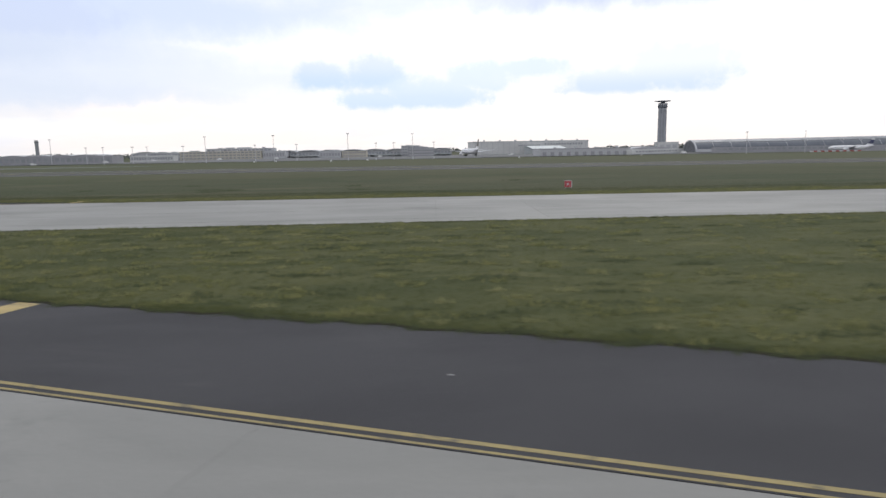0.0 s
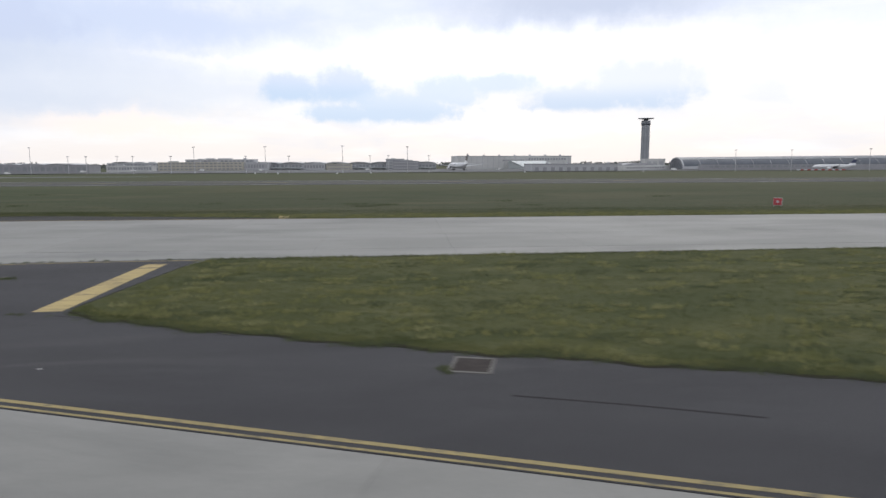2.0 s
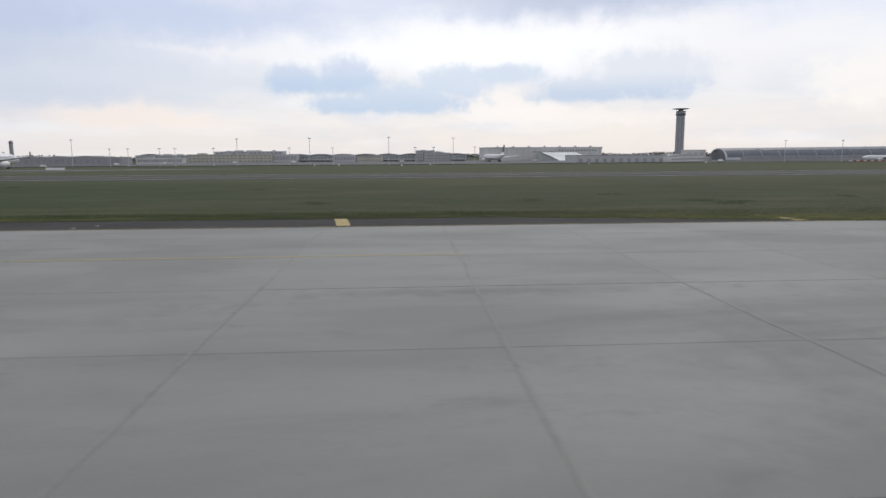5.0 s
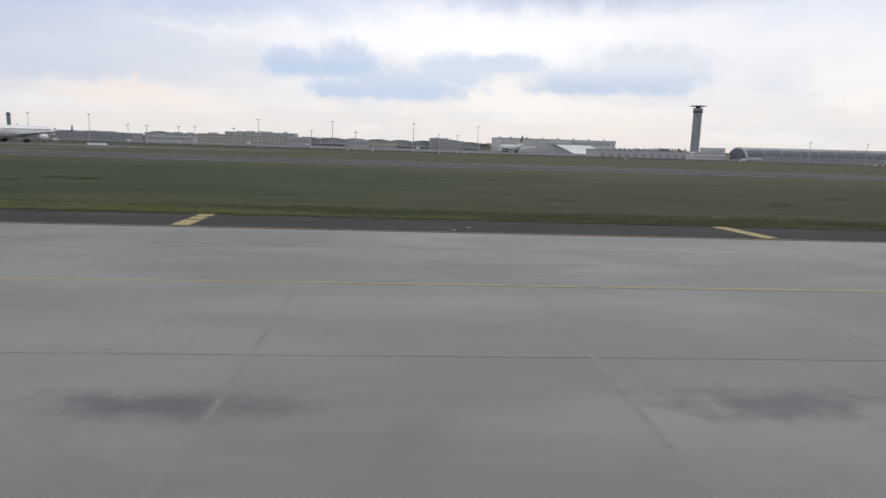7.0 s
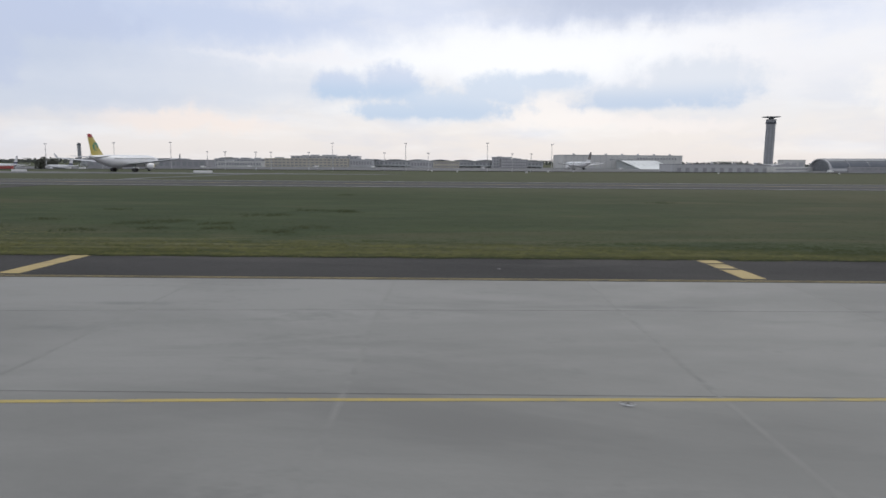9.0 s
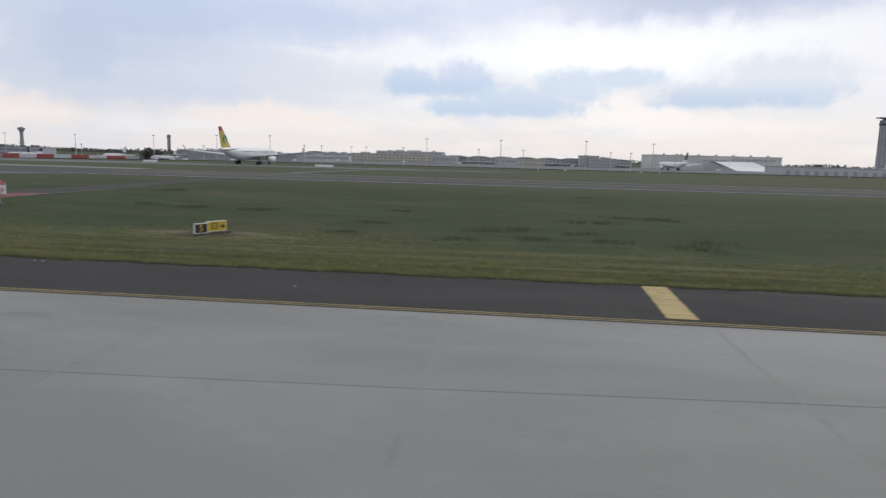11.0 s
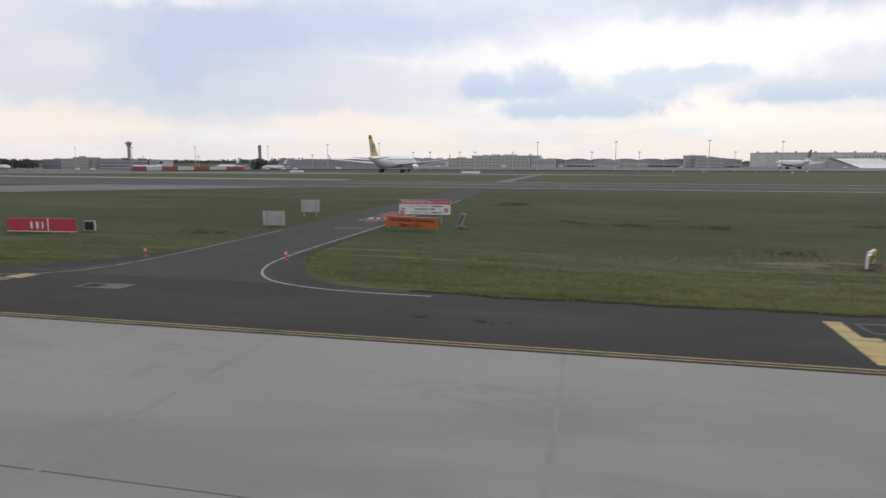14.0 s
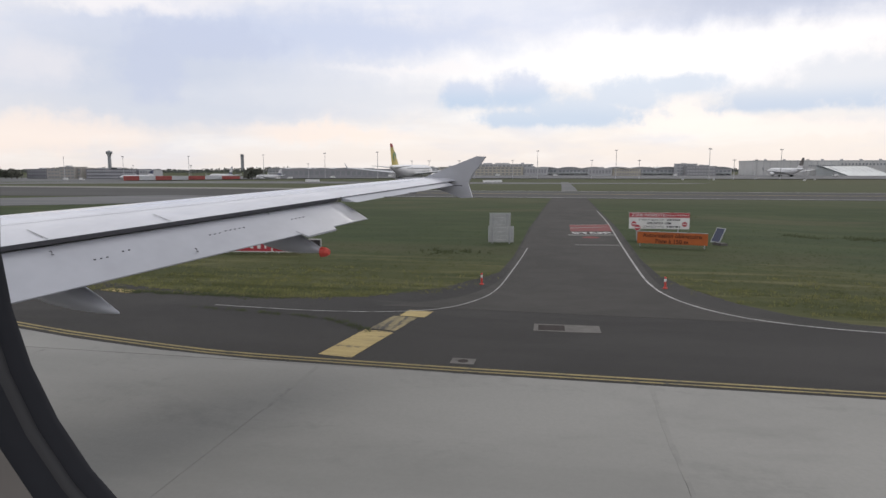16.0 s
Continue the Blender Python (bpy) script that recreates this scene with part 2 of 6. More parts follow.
JOINT_SEAL = material("weathered joint seal", (0.172, 0.170, 0.160), (0.152, 0.151, 0.142), 0.5, 14, 0.9, 0.80, spec=0.45, wear=((0.200, 0.198, 0.184), 0.5, 0.40, 0.52))
ROAD = material("road asphalt", (0.067, 0.064, 0.060), (0.054, 0.052, 0.049), 0.4, 45, 0.7, 0.92, bump=0.5, bump_scale=90, stain=(0.074, 0.071, 0.066), stain_scale=0.2, stain_amount=0.6, spec=0.12)
FAR_PAVING = material("far paving", (0.145, 0.146, 0.148), (0.11, 0.112, 0.115), 0.06, 3, 0.8, 0.9, stain=(0.20, 0.20, 0.20), stain_scale=0.05, stain_amount=0.5, stretch=(0.2, 1, 1), spec=0.2)
FAR_TAXI = material("far taxiway asphalt", (0.102, 0.101, 0.099), (0.080, 0.080, 0.079), 0.06, 3, 0.8, 0.95, stain=(0.13, 0.129, 0.125), stain_scale=0.05, stain_amount=0.5, stretch=(0.2, 1, 1), spec=0.05)
PALE_PAVING = material("far pale shoulder", (0.24, 0.232, 0.215), (0.19, 0.185, 0.175), 0.06, 3, 0.8, 0.9, stretch=(0.2, 1, 1), spec=0.2)
YELLOW = material("yellow paint", (0.43, 0.335, 0.145), (0.34, 0.265, 0.12), 2.5, 18, 0.7, 0.8, bump=0.2, stain=(0.22, 0.18, 0.10), stain_scale=1.3, stain_amount=0.7, spec=0.25, stretch=(0.3, 2.2, 1), wear=((0.12, 0.10, 0.07), 1.1, 0.515, 0.615))
YELLOW_WORN = material("rubbed yellow paint", (0.27, 0.22, 0.12), (0.19, 0.165, 0.10), 2.5, 18, 0.7, 0.85, stain=(0.12, 0.11, 0.08), stain_scale=1.6, stain_amount=0.7, spec=0.2, stretch=(2.2, 0.3, 1), wear=((0.062, 0.06, 0.056), 1.1, 0.47, 0.58))
YELLOW_BRIGHT = material("fresh yellow paint", (0.46, 0.33, 0.085), (0.38, 0.28, 0.085), 2.0, 20, 0.5, 0.75, stain=(0.22, 0.17, 0.08), stain_scale=2.0, stain_amount=0.5, spec=0.25, wear=((0.11, 0.10, 0.075), 1.6, 0.56, 0.66))
YELLOW_THIN = material("faded centre line", (0.42, 0.33, 0.11), (0.33, 0.27, 0.115), 1.0, 20, 0.6, 0.8, spec=0.25, wear=((0.24, 0.22, 0.16), 0.8, 0.52, 0.62))
YELLOW_LINE = material("worn yellow line", (0.31, 0.25, 0.11), (0.23, 0.19, 0.095), 1.2, 15, 0.7, 0.8, stain=(0.14, 0.12, 0.08), stain_scale=0.8, stain_amount=0.6, spec=0.25, wear=((0.085, 0.08, 0.068), 1.5, 0.52, 0.63))
WHITE_LINE = material("white road paint", (0.38, 0.38, 0.37), (0.26, 0.26, 0.25), 1.5, 18, 0.6, 0.8, stain=(0.12, 0.12, 0.12), stain_scale=1.4, stain_amount=0.6, spec=0.25, wear=((0.085, 0.085, 0.085), 1.4, 0.52, 0.64))
RED_PAINT = material("red road paint", (0.20, 0.042, 0.042), (0.15, 0.038, 0.038), 1.2, 15, 0.7, 0.8, stain=(0.10, 0.05, 0.048), stain_scale=0.8, stain_amount=0.6, stretch=(0.25, 1.6, 1), spec=0.2, wear=((0.085, 0.065, 0.06), 1.0, 0.50, 0.58))
WHITE_FRESH = material("fresh white road paint", (0.62, 0.62, 0.61), (0.5, 0.5, 0.49), 1.5, 18, 0.6, 0.8, spec=0.2)
GRASS = material("mown grass", (0.080, 0.083, 0.035), (0.052, 0.060, 0.025), 0.30, 5, 0.9, 0.95, bump=0.35, bump_scale=5, stain=(0.125, 0.119, 0.057), stain_scale=0.42, stain_amount=0.5, stretch=(0.4, 1, 1), spec=0.1, zone=(80.0, 120.0, (0.044, 0.061, 0.027), (0.031, 0.046, 0.021)), wear=((0.044, 0.049, 0.019), 0.8, 0.50, 0.68))
BLADE = material("grass blades", (0.090, 0.093, 0.037), (0.057, 0.066, 0.026), 0.30, 9, 0.9, 0.85, stain=(0.142, 0.135, 0.057), stain_scale=0.42, stain_amount=0.5, stretch=(0.4, 1, 1), spec=0.05, zone=(80.0, 120.0, (0.044, 0.061, 0.027), (0.031, 0.046, 0.021)), wear=((0.040, 0.046, 0.017), 0.9, 0.49, 0.62))
TUFT = material("dry grass tufts", (0.150, 0.146, 0.060), (0.090, 0.098, 0.038), 1.2, 9, 0.9, 0.85, spec=0.05, zone=(80.0, 120.0, (0.044, 0.061, 0.027), (0.031, 0.046, 0.021)))
WEED = material("weeds", (0.062, 0.072, 0.036), (0.043, 0.052, 0.027), 2.0, 12, 0.8, 0.85, spec=0.05)
TUFT_PALE = material("pale seeding tufts", (0.165, 0.163, 0.078), (0.115, 0.118, 0.052), 1.2, 9, 0.8, 0.85, spec=0.05)
# near-black brown for the shadow line under overhanging turf
EDGE_SHADE = material("painted turf edge shade", (0.034, 0.032, 0.022), (0.024, 0.024, 0.017), 1.5, 14, 0.8, 0.95, bump=0.4, spec=0.05)
DUG_SOIL = material("freshly dug soil", (0.072, 0.060, 0.044), (0.050, 0.043, 0.032), 1.2, 9, 0.8, 0.95, bump=0.6, wear=((0.098, 0.085, 0.056), 1.1, 0.48, 0.6), spec=0.1)
SOIL = material("bare soil", (0.135, 0.112, 0.070), (0.100, 0.087, 0.050), 0.8, 8, 0.8, 0.95, bump=0.5, wear=((0.075, 0.078, 0.034), 0.9, 0.46, 0.58))
FRAME_CONC = material("pale concrete frame", (0.165, 0.158, 0.148), (0.118, 0.112, 0.105), 1.5, 25, 0.8, 0.92, bump=0.3, stain=(0.075, 0.07, 0.068), stain_scale=1.6, stain_amount=0.6, spec=0.15)
BROKEN = material("broken pale concrete", (0.34, 0.335, 0.33), (0.22, 0.215, 0.21), 2.2, 20, 0.8, 0.92, bump=0.4, spec=0.15, wear=((0.07, 0.068, 0.066), 2.4, 0.48, 0.54))
GRATE = material("rusty iron grate", (0.050, 0.042, 0.039), (0.034, 0.029, 0.027), 3.0, 40, 0.7, 0.9, spec=0.15)
CRACK = material("crack filler", (0.036, 0.035, 0.035), (0.026, 0.026, 0.026), 3, 20, 0.5, 0.95, spec=0.05)
PALE_BAND = material("pale concrete band", (0.29, 0.287, 0.275), (0.22, 0.218, 0.208), 0.8, 20, 0.8, 0.9, stain=(0.2, 0.2, 0.2), stain_scale=0.6, stain_amount=0.6, spec=0.25)
ORANGE = material("orange plastic", (0.41, 0.165, 0.04), (0.33, 0.13, 0.035), 6, 30, 0.5, 0.6, stain=(0.28, 0.13, 0.04), stain_scale=6, stain_amount=0.5)
REDORANGE = material("red reflector plastic", (0.56, 0.062, 0.045), (0.43, 0.05, 0.038), 6, 30, 0.5, 0.5)
BLUE = material("blue lamp glass", (0.03, 0.075, 0.26), (0.025, 0.06, 0.22), 6, 30, 0.5, 0.4)
WHITE = material("white enamel", (0.74, 0.74, 0.73), (0.64, 0.64, 0.63), 0.9, 12, 0.5, 0.45, stain=(0.5, 0.49, 0.47), stain_scale=0.7, stain_amount=0.3)
SIGN_RED = material("sign red", (0.42, 0.035, 0.05), (0.34, 0.03, 0.045), 2, 20, 0.5, 0.45)
SIGN_ORANGE = material("sign orange", (0.46, 0.125, 0.035), (0.38, 0.105, 0.035), 2.5, 20, 0.6, 0.6, stain=(0.30, 0.085, 0.035), stain_scale=2, stain_amount=0.4, spec=0.25)
SIGN_BROWN = material("faded dark lettering", (0.10, 0.035, 0.02), (0.08, 0.03, 0.018), 2.5, 20, 0.6, 0.7, spec=0.2)
SIGN_YELLOW = material("sign yellow", (0.62, 0.44, 0.03), (0.5, 0.36, 0.03), 2.5, 20, 0.6, 0.5)
BLACK = material("sign black", (0.022, 0.022, 0.024), (0.015, 0.015, 0.016), 3, 20, 0.5, 0.5)
STEEL = material("galvanised steel", (0.42, 0.43, 0.44), (0.33, 0.34, 0.35), 2.0, 25, 0.6, 0.45, metal=0.6)
ALU = material("sign back aluminium", (0.46, 0.47, 0.47), (0.38, 0.39, 0.39), 3.0, 25, 0.6, 0.5, metal=0.3)
SOLAR = material("solar cell glass", (0.02, 0.03, 0.07), (0.015, 0.02, 0.05), 5, 30, 0.4, 0.15)
MAST = material("mast steel", (0.46, 0.46, 0.47), (0.4, 0.4, 0.41), 0.5, 5, 0.5, 0.6, metal=0.1)
HANGAR = material("pale hangar cladding", (0.56, 0.56, 0.55), (0.48, 0.48, 0.475), 0.05, 1.0, 0.6, 0.7, stain=(0.33, 0.33, 0.34), stain_scale=0.06, stain_amount=0.4)
STONECLAD = material("grey-brown stone cladding", (0.37, 0.35, 0.325), (0.31, 0.295, 0.275), 0.08, 1.0, 0.6, 0.75)
# grey and dark cladding and window bands: aerial haze is mixed into these colours
GREYCLAD = material("hazed grey cladding", (0.44, 0.445, 0.46), (0.37, 0.375, 0.39), 0.06, 1.0, 0.6, 0.7)
DARKCLAD = material("hazed dark cladding", (0.31, 0.31, 0.325), (0.25, 0.25, 0.262), 0.08, 1.0, 0.6, 0.7)
DARKGLASS = material("dark office glazing", (0.20, 0.20, 0.225), (0.15, 0.15, 0.17), 0.08, 0.6, 0.7, 0.5, spec=0.3)
BEIGE = material("beige render", (0.47, 0.44, 0.37), (0.40, 0.375, 0.32), 0.08, 1.0, 0.6, 0.8)
GLASSWALL = material("hazed window band", (0.28, 0.29, 0.305), (0.22, 0.23, 0.245), 0.12, 0.8, 0.8, 0.5, spec=0.25)
TOWERC = material("tower concrete", (0.33, 0.34, 0.365), (0.28, 0.29, 0.31), 0.12, 1.0, 0.6, 0.8, spec=0.2)
TOWERD = material("tower glazing", (0.13, 0.14, 0.16), (0.10, 0.11, 0.125), 0.15, 1.0, 0.6, 0.6, spec=0.2)
PALEROOF = material("pale roof panels", (0.52, 0.55, 0.55), (0.44, 0.47, 0.475), 0.08, 1.0, 0.5, 0.5)
BARREL = material("ribbed barrel roof", (0.185, 0.195, 0.21), (0.14, 0.15, 0.165), 0.08, 0.8, 0.6, 0.55, metal=0.1)
VAULT = material("pale vault sheeting", (0.42, 0.425, 0.44), (0.35, 0.355, 0.37), 0.08, 0.8, 0.6, 0.6, metal=0.1)
JETWHITE = material("white aircraft paint", (0.72, 0.72, 0.73), (0.66, 0.66, 0.67), 0.3, 3, 0.5, 0.3)
JETGREY = material("grey aircraft paint", (0.40, 0.41, 0.43), (0.34, 0.35, 0.37), 0.3, 3, 0.5, 0.35)
TYRE = material("tyre rubber", (0.03, 0.03, 0.03), (0.02, 0.02, 0.02), 3, 20, 0.5, 0.8)
TAIL_YELLOW = material("tail yellow", (0.52, 0.42, 0.10), (0.46, 0.37, 0.10), 0.5, 4, 0.4, 0.35)
TAIL_GREEN = material("tail green", (0.06, 0.24, 0.13), (0.05, 0.2, 0.12), 0.5, 4, 0.4, 0.35)
TAIL_RED = material("tail red", (0.40, 0.05, 0.05), (0.34, 0.045, 0.045), 0.5, 4, 0.4, 0.35)
TAIL_BROWN = material("mottled brown tail", (0.05, 0.043, 0.04), (0.20, 0.185, 0.17), 0.30, 2, 0.9, 0.4)
TAIL_NAVY = material("tail navy", (0.05, 0.06, 0.12), (0.04, 0.045, 0.1), 0.5, 4, 0.4, 0.35)
CONT_RED = material("red container steel", (0.34, 0.07, 0.06), (0.27, 0.06, 0.055), 0.4, 4, 0.5, 0.6)
CONT_WHITE = material("white container steel", (0.55, 0.56, 0.58), (0.48, 0.49, 0.5), 0.4, 4, 0.5, 0.6)
# both foliage colours are paled to stand in for haze over distance
FAR_WOOD = material("hazed distant foliage", (0.17, 0.18, 0.165), (0.13, 0.14, 0.13), 0.05, 0.5, 0.8, 0.9, spec=0.1)
LEAF = material("hazed tree leaves", (0.20, 0.205, 0.17), (0.15, 0.155, 0.13), 0.4, 3, 0.8, 0.85)
BARK = material("bark", (0.08, 0.065, 0.05), (0.05, 0.04, 0.03), 1.0, 6, 0.6, 0.9)
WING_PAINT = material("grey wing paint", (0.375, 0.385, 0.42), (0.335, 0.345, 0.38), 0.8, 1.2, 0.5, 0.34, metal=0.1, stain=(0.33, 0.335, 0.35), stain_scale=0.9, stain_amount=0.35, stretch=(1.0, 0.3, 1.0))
# upper skin: paler than the wing paint, sky sheen put into its base colour
WING_TOP = material("sky-brightened wing skin", (0.62, 0.625, 0.66), (0.56, 0.565, 0.60), 0.8, 1.2, 0.5, 0.24, metal=0.45)
# dark grey that paints the slot's shade; the flap numerals use it too
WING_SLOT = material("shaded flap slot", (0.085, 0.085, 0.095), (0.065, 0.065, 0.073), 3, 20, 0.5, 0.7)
WING_DARK = material("wing gap seal", (0.03, 0.03, 0.033), (0.02, 0.02, 0.022), 3, 20, 0.5, 0.7)
CHIP = material("pale litter", (0.34, 0.34, 0.33), (0.25, 0.25, 0.24), 5, 30, 0.5, 0.8)
SEAL = material("window seal rubber", (0.026, 0.027, 0.032), (0.02, 0.021, 0.025), 8, 40, 0.5, 0.8, spec=0.15)
REVEAL = material("window reveal plastic", (0.16, 0.145, 0.135), (0.14, 0.13, 0.12), 8, 40, 0.5, 0.8, spec=0.15)


# ---- mesh helpers ----
def part(name, bm, mat, parent=None, label="", smooth=False):
    """Links a bmesh as one mesh object, under a thing or a part where one is given."""
    me = bpy.data.meshes.new(name)
    bmesh.ops.recalc_face_normals(bm, faces=bm.faces)
    bm.to_mesh(me)
    bm.free()
    me.materials.append(mat)
    if smooth:
        for p in me.polygons:
            p.use_smooth = True
    ob = new(name, me)
    if parent is not None:
        ob.parent = parent
    if label:
        tagged(ob, label)
    return ob


def empty(name, m, label, category, group=""):
    ob = new(name)
    ob.matrix_world = m
    return tagged(ob, label, category, group)


def box(bm, x0, y0, z0, x1, y1, z1, m=None):
    vs = [bm.verts.new(Vector((x, y, z)) if m is None else m @ Vector((x, y, z))) for z in (z0, z1) for x, y in ((x0, y0), (x1, y0), (x1, y1), (x0, y1))]
    for f in ((3, 2, 1, 0), (4, 5, 6, 7), (0, 1, 5, 4), (1, 2, 6, 5), (2, 3, 7, 6), (3, 0, 4, 7)):
        bm.faces.new([vs[i] for i in f])
    return vs


def boxed(x0, y0, z0, x1, y1, z1, bevel=0.0, m=None):
    bm = bmesh.new()
    box(bm, x0, y0, z0, x1, y1, z1, m)
    if bevel:
        bmesh.ops.bevel(bm, geom=bm.edges[:], offset=bevel, segments=2, affect="EDGES")
    return bm


def lathe(profile, sides=16, m=None):
    """A turned form about z from (radius, height) pairs."""
    bm = bmesh.new()
    rings = []
    for r, z in profile:
        ring = [bm.verts.new((r * math.cos(2 * math.pi * k / sides), r * math.sin(2 * math.pi * k / sides), z)) for k in range(sides)]
        rings.append(ring)
    for a, b in zip(rings, rings[1:]):
        for k in range(sides):
            bm.faces.new((a[k], a[(k + 1) % sides], b[(k + 1) % sides], b[k]))
    bm.faces.new(rings[0][::-1]), bm.faces.new(rings[-1])
    if m is not None:
        bmesh.ops.transform(bm, matrix=m, verts=bm.verts)
    return bm


def prism(outline, z0, z1):
    """A flat plate with the given outline."""
    bm = bmesh.new()
    top = [bm.verts.new((x, y, z1)) for x, y in outline]
    low = [bm.verts.new((x, y, z0)) for x, y in outline]
    bm.faces.new(top), bm.faces.new(low[::-1])
    for k in range(len(top)):
        j = (k + 1) % len(top)
        bm.faces.new((top[k], low[k], low[j], top[j]))
    bm.normal_update()
    bmesh.ops.triangulate(bm, faces=[f for f in bm.faces if len(f.verts) > 4])
    return bm


def smooth_line(points, steps=6):
    """A Catmull-Rom line through a few bends."""
    p = [points[0]] + list(points) + [points[-1]]
    out = []
    for a, b, c, d in zip(p, p[1:], p[2:], p[3:]):
        for k in range(steps):
            t = k / steps
            out.append(tuple(0.5 * (2 * b[i] + (c[i] - a[i]) * t + (2 * a[i] - 5 * b[i] + 4 * c[i] - d[i]) * t * t + (3 * b[i] - a[i] - 3 * c[i] + d[i]) * t ** 3) for i in (0, 1)))
    return out + [tuple(points[-1])]


def offset_line(line, d):
    """The line moved to its left by d."""
    out = []
    for k, (x, y) in enumerate(line):
        a, b = line[max(k - 1, 0)], line[min(k + 1, len(line) - 1)]
        n = math.hypot(b[0] - a[0], b[1] - a[1]) or 1
        out.append((x - (b[1] - a[1]) / n * d, y + (b[0] - a[0]) / n * d))
    return out


def ribbon(line, width, z, thick=0.003):
    bm = bmesh.new()
    l, r = offset_line(line, width / 2), offset_line(line, -width / 2)
    rows = [[bm.verts.new((*p, z)), bm.verts.new((*q, z)), bm.verts.new((*q, z - thick)), bm.verts.new((*p, z - thick))] for p, q in zip(l, r)]
    for a, b in zip(rows, rows[1:]):
        for k in range(4):
            bm.faces.new((a[k], b[k], b[(k + 1) % 4], a[(k + 1) % 4]))
    bm.faces.new(rows[0]), bm.faces.new(rows[-1][::-1])
    return bm


def lettering(words, size, mat, parent, m, align="CENTER", name="lettering", label="", bold=0.0):
    """Words as a thin mesh, standing in the plane of m."""
    cu = bpy.data.curves.new(name, "FONT")
    cu.body, cu.size, cu.align_x, cu.align_y, cu.extrude, cu.resolution_u = words, size, align, "CENTER", 0.004, 3
    cu.offset = bold
    tmp = new("tmp", cu)
    me = bpy.data.meshes.new_from_object(tmp)
    bpy.data.objects.remove(tmp)
    me.materials.clear()
    me.materials.append(mat)
    ob = new(name, me)
    ob.parent = parent
    ob.matrix_local = m
    if len(words) > 1:
        ob["kind"] = "stuff"
    if label:
        tagged(ob, label)
    return ob


def ease(v, a, b):
    u = np.clip((np.asarray(v, float) - a) / (b - a), 0.0, 1.0)
    return u * u * (3 - 2 * u)


def ground_z(y, x=0.0):
    """The field falls away gently towards the terminals, and more so to the west."""
    return -0.02 + float(np.interp(y, (190.0, 330.0, 450.0, 600.0, 1100.0), (0.0, -1.5, -2.3, -4.7, -6.3)) - 3.0 * ease(-x, 300.0, 520.0) * ease(y, 220.0, 520.0))


def dip(x, y):
    """A shallow drainage hollow in the grass between the crossing and the far taxiway."""
    return -0.42 * ease(x, -162.0, -148.0) * ease(y, 72.0, 83.0) * (1 - ease(y, 112.0, 140.0))


# ---- ground ----
def build_ground():
    bm = bmesh.new()
    ys = [-900, -200, 0, 40, 60, 72, 73.5, 75, 76.5, 78, 79.5, 81, 82.5, 84, 90, 100, 112, 118, 124, 130, 136, 141, 160, 190, 250, 330, 390, 450, 520, 600, 700, 900, 1100, 1600, 4500]
    xs = [-4800, -2200, -1200, -700, -520, -465, -410, -355, -300, -260, -200, -162, -159, -156, -153, -150, -147, -100, -40, 20, 80, 200, 420, 800, 1600, 4500]
    grid = [[bm.verts.new((x, y, ground_z(y, x) + float(dip(x, y)))) for x in xs] for y in ys]
    for a, b in zip(grid, grid[1:]):
        for k in range(len(xs) - 1):
            bm.faces.new((a[k], a[k + 1], b[k + 1], b[k]))
    g = part("ground", bm, GRASS)
    tagged(g, "mown green grass field with dry patches, reaching the terminals", "ground", kind="structure")


build_ground()

# the near taxiway runs at a slant; s along it, n to its far side
AX, AY = -0.9455, 0.3256


def along(s, n):
    return (0.0 + s * AX + n * AY, 15.79 + s * AY - n * AX)


nose = [along(30, 0), (-34.2, 27.55), (-38.2, 28.9), (-41.3, 30.15), (-42.5, 30.75), (-43.4, 31.45), (-44.1, 32.3), (-44.6, 33.2), (-44.95, 34.2),
        (-45.27, 35.4), (-45.3, 36.7), (-44.95, 38.1), (-44.1, 39.55), (-42.4, 41.3), (-39.4, 42.6), (-35.2, 43.1), (-30.4, 43.3)]
loop = [along(s, 0) for s in (-220, -120, -60, -30, 0, 15)] + smooth_line(nose, 5)
# asphalt of the shoulder and the rounded island
inner_edge = [(-30.35, 43.6), (-30.7, 40), (-31.0, 36.5), (-31.25, 33.6), (-31.0, 32.7), (-29.6, 31.9), (-26.0, 30.35), (-20.5, 28.25), (-12.0, 25.6)] + [along(s, 5.75) for s in (0, -30, -60, -120, -220)]
asphalt_shoulder = part("pavement_shoulder_near", prism(offset_line(loop, 0.34) + inner_edge, -0.3, 0.0), ASPHALT)
tagged(asphalt_shoulder, "dark asphalt taxiway shoulder with a rounded island nose", "pavement", kind="structure")
lines = [("taxiway_edge_line", ribbon(offset_line(loop, 0.03), 0.12, 0.005)), ("taxiway_edge_line", ribbon(offset_line(loop[:len(loop) - 50], 0.27), 0.07, 0.005))]
for n, bm in lines:
    tagged(part(n, bm, YELLOW_LINE), "worn yellow painted edge line on dark asphalt", "road marking", "taxiway edge lines", "structure")

# far shoulder of the crossing taxiway with the fire road leaving it
EDGE = 65.25
shoulder = [(-26, EDGE), (-33, 66.9), (-42, 68.6), (-52, 70.4), (-80, 70.7), (-130, 70.8), (-156, 71.0), (-160, 71.25), (-162.2, 71.75), (-163.5, 72.6), (-164.7, 74.1), (-165.8, 76.8), (-166.45, 79.5), (-166.7, 84),
            (-166.7, 100), (-167.3, 124), (-167.9, 148), (-173.0, 148), (-173.1, 124), (-173.1, 100), (-172.85, 84), (-173.0, 79.0), (-174.6, 75.2), (-177.0, 72.9), (-180.6, 72.0), (-186, 73.2), (-230, 86.0), (-230, 77.0), (-196, 69.75), (-184.8, 66.75), (-182.7, 66.2), (-179.8, 65.65), (-177, 65.35), (-172, EDGE)]
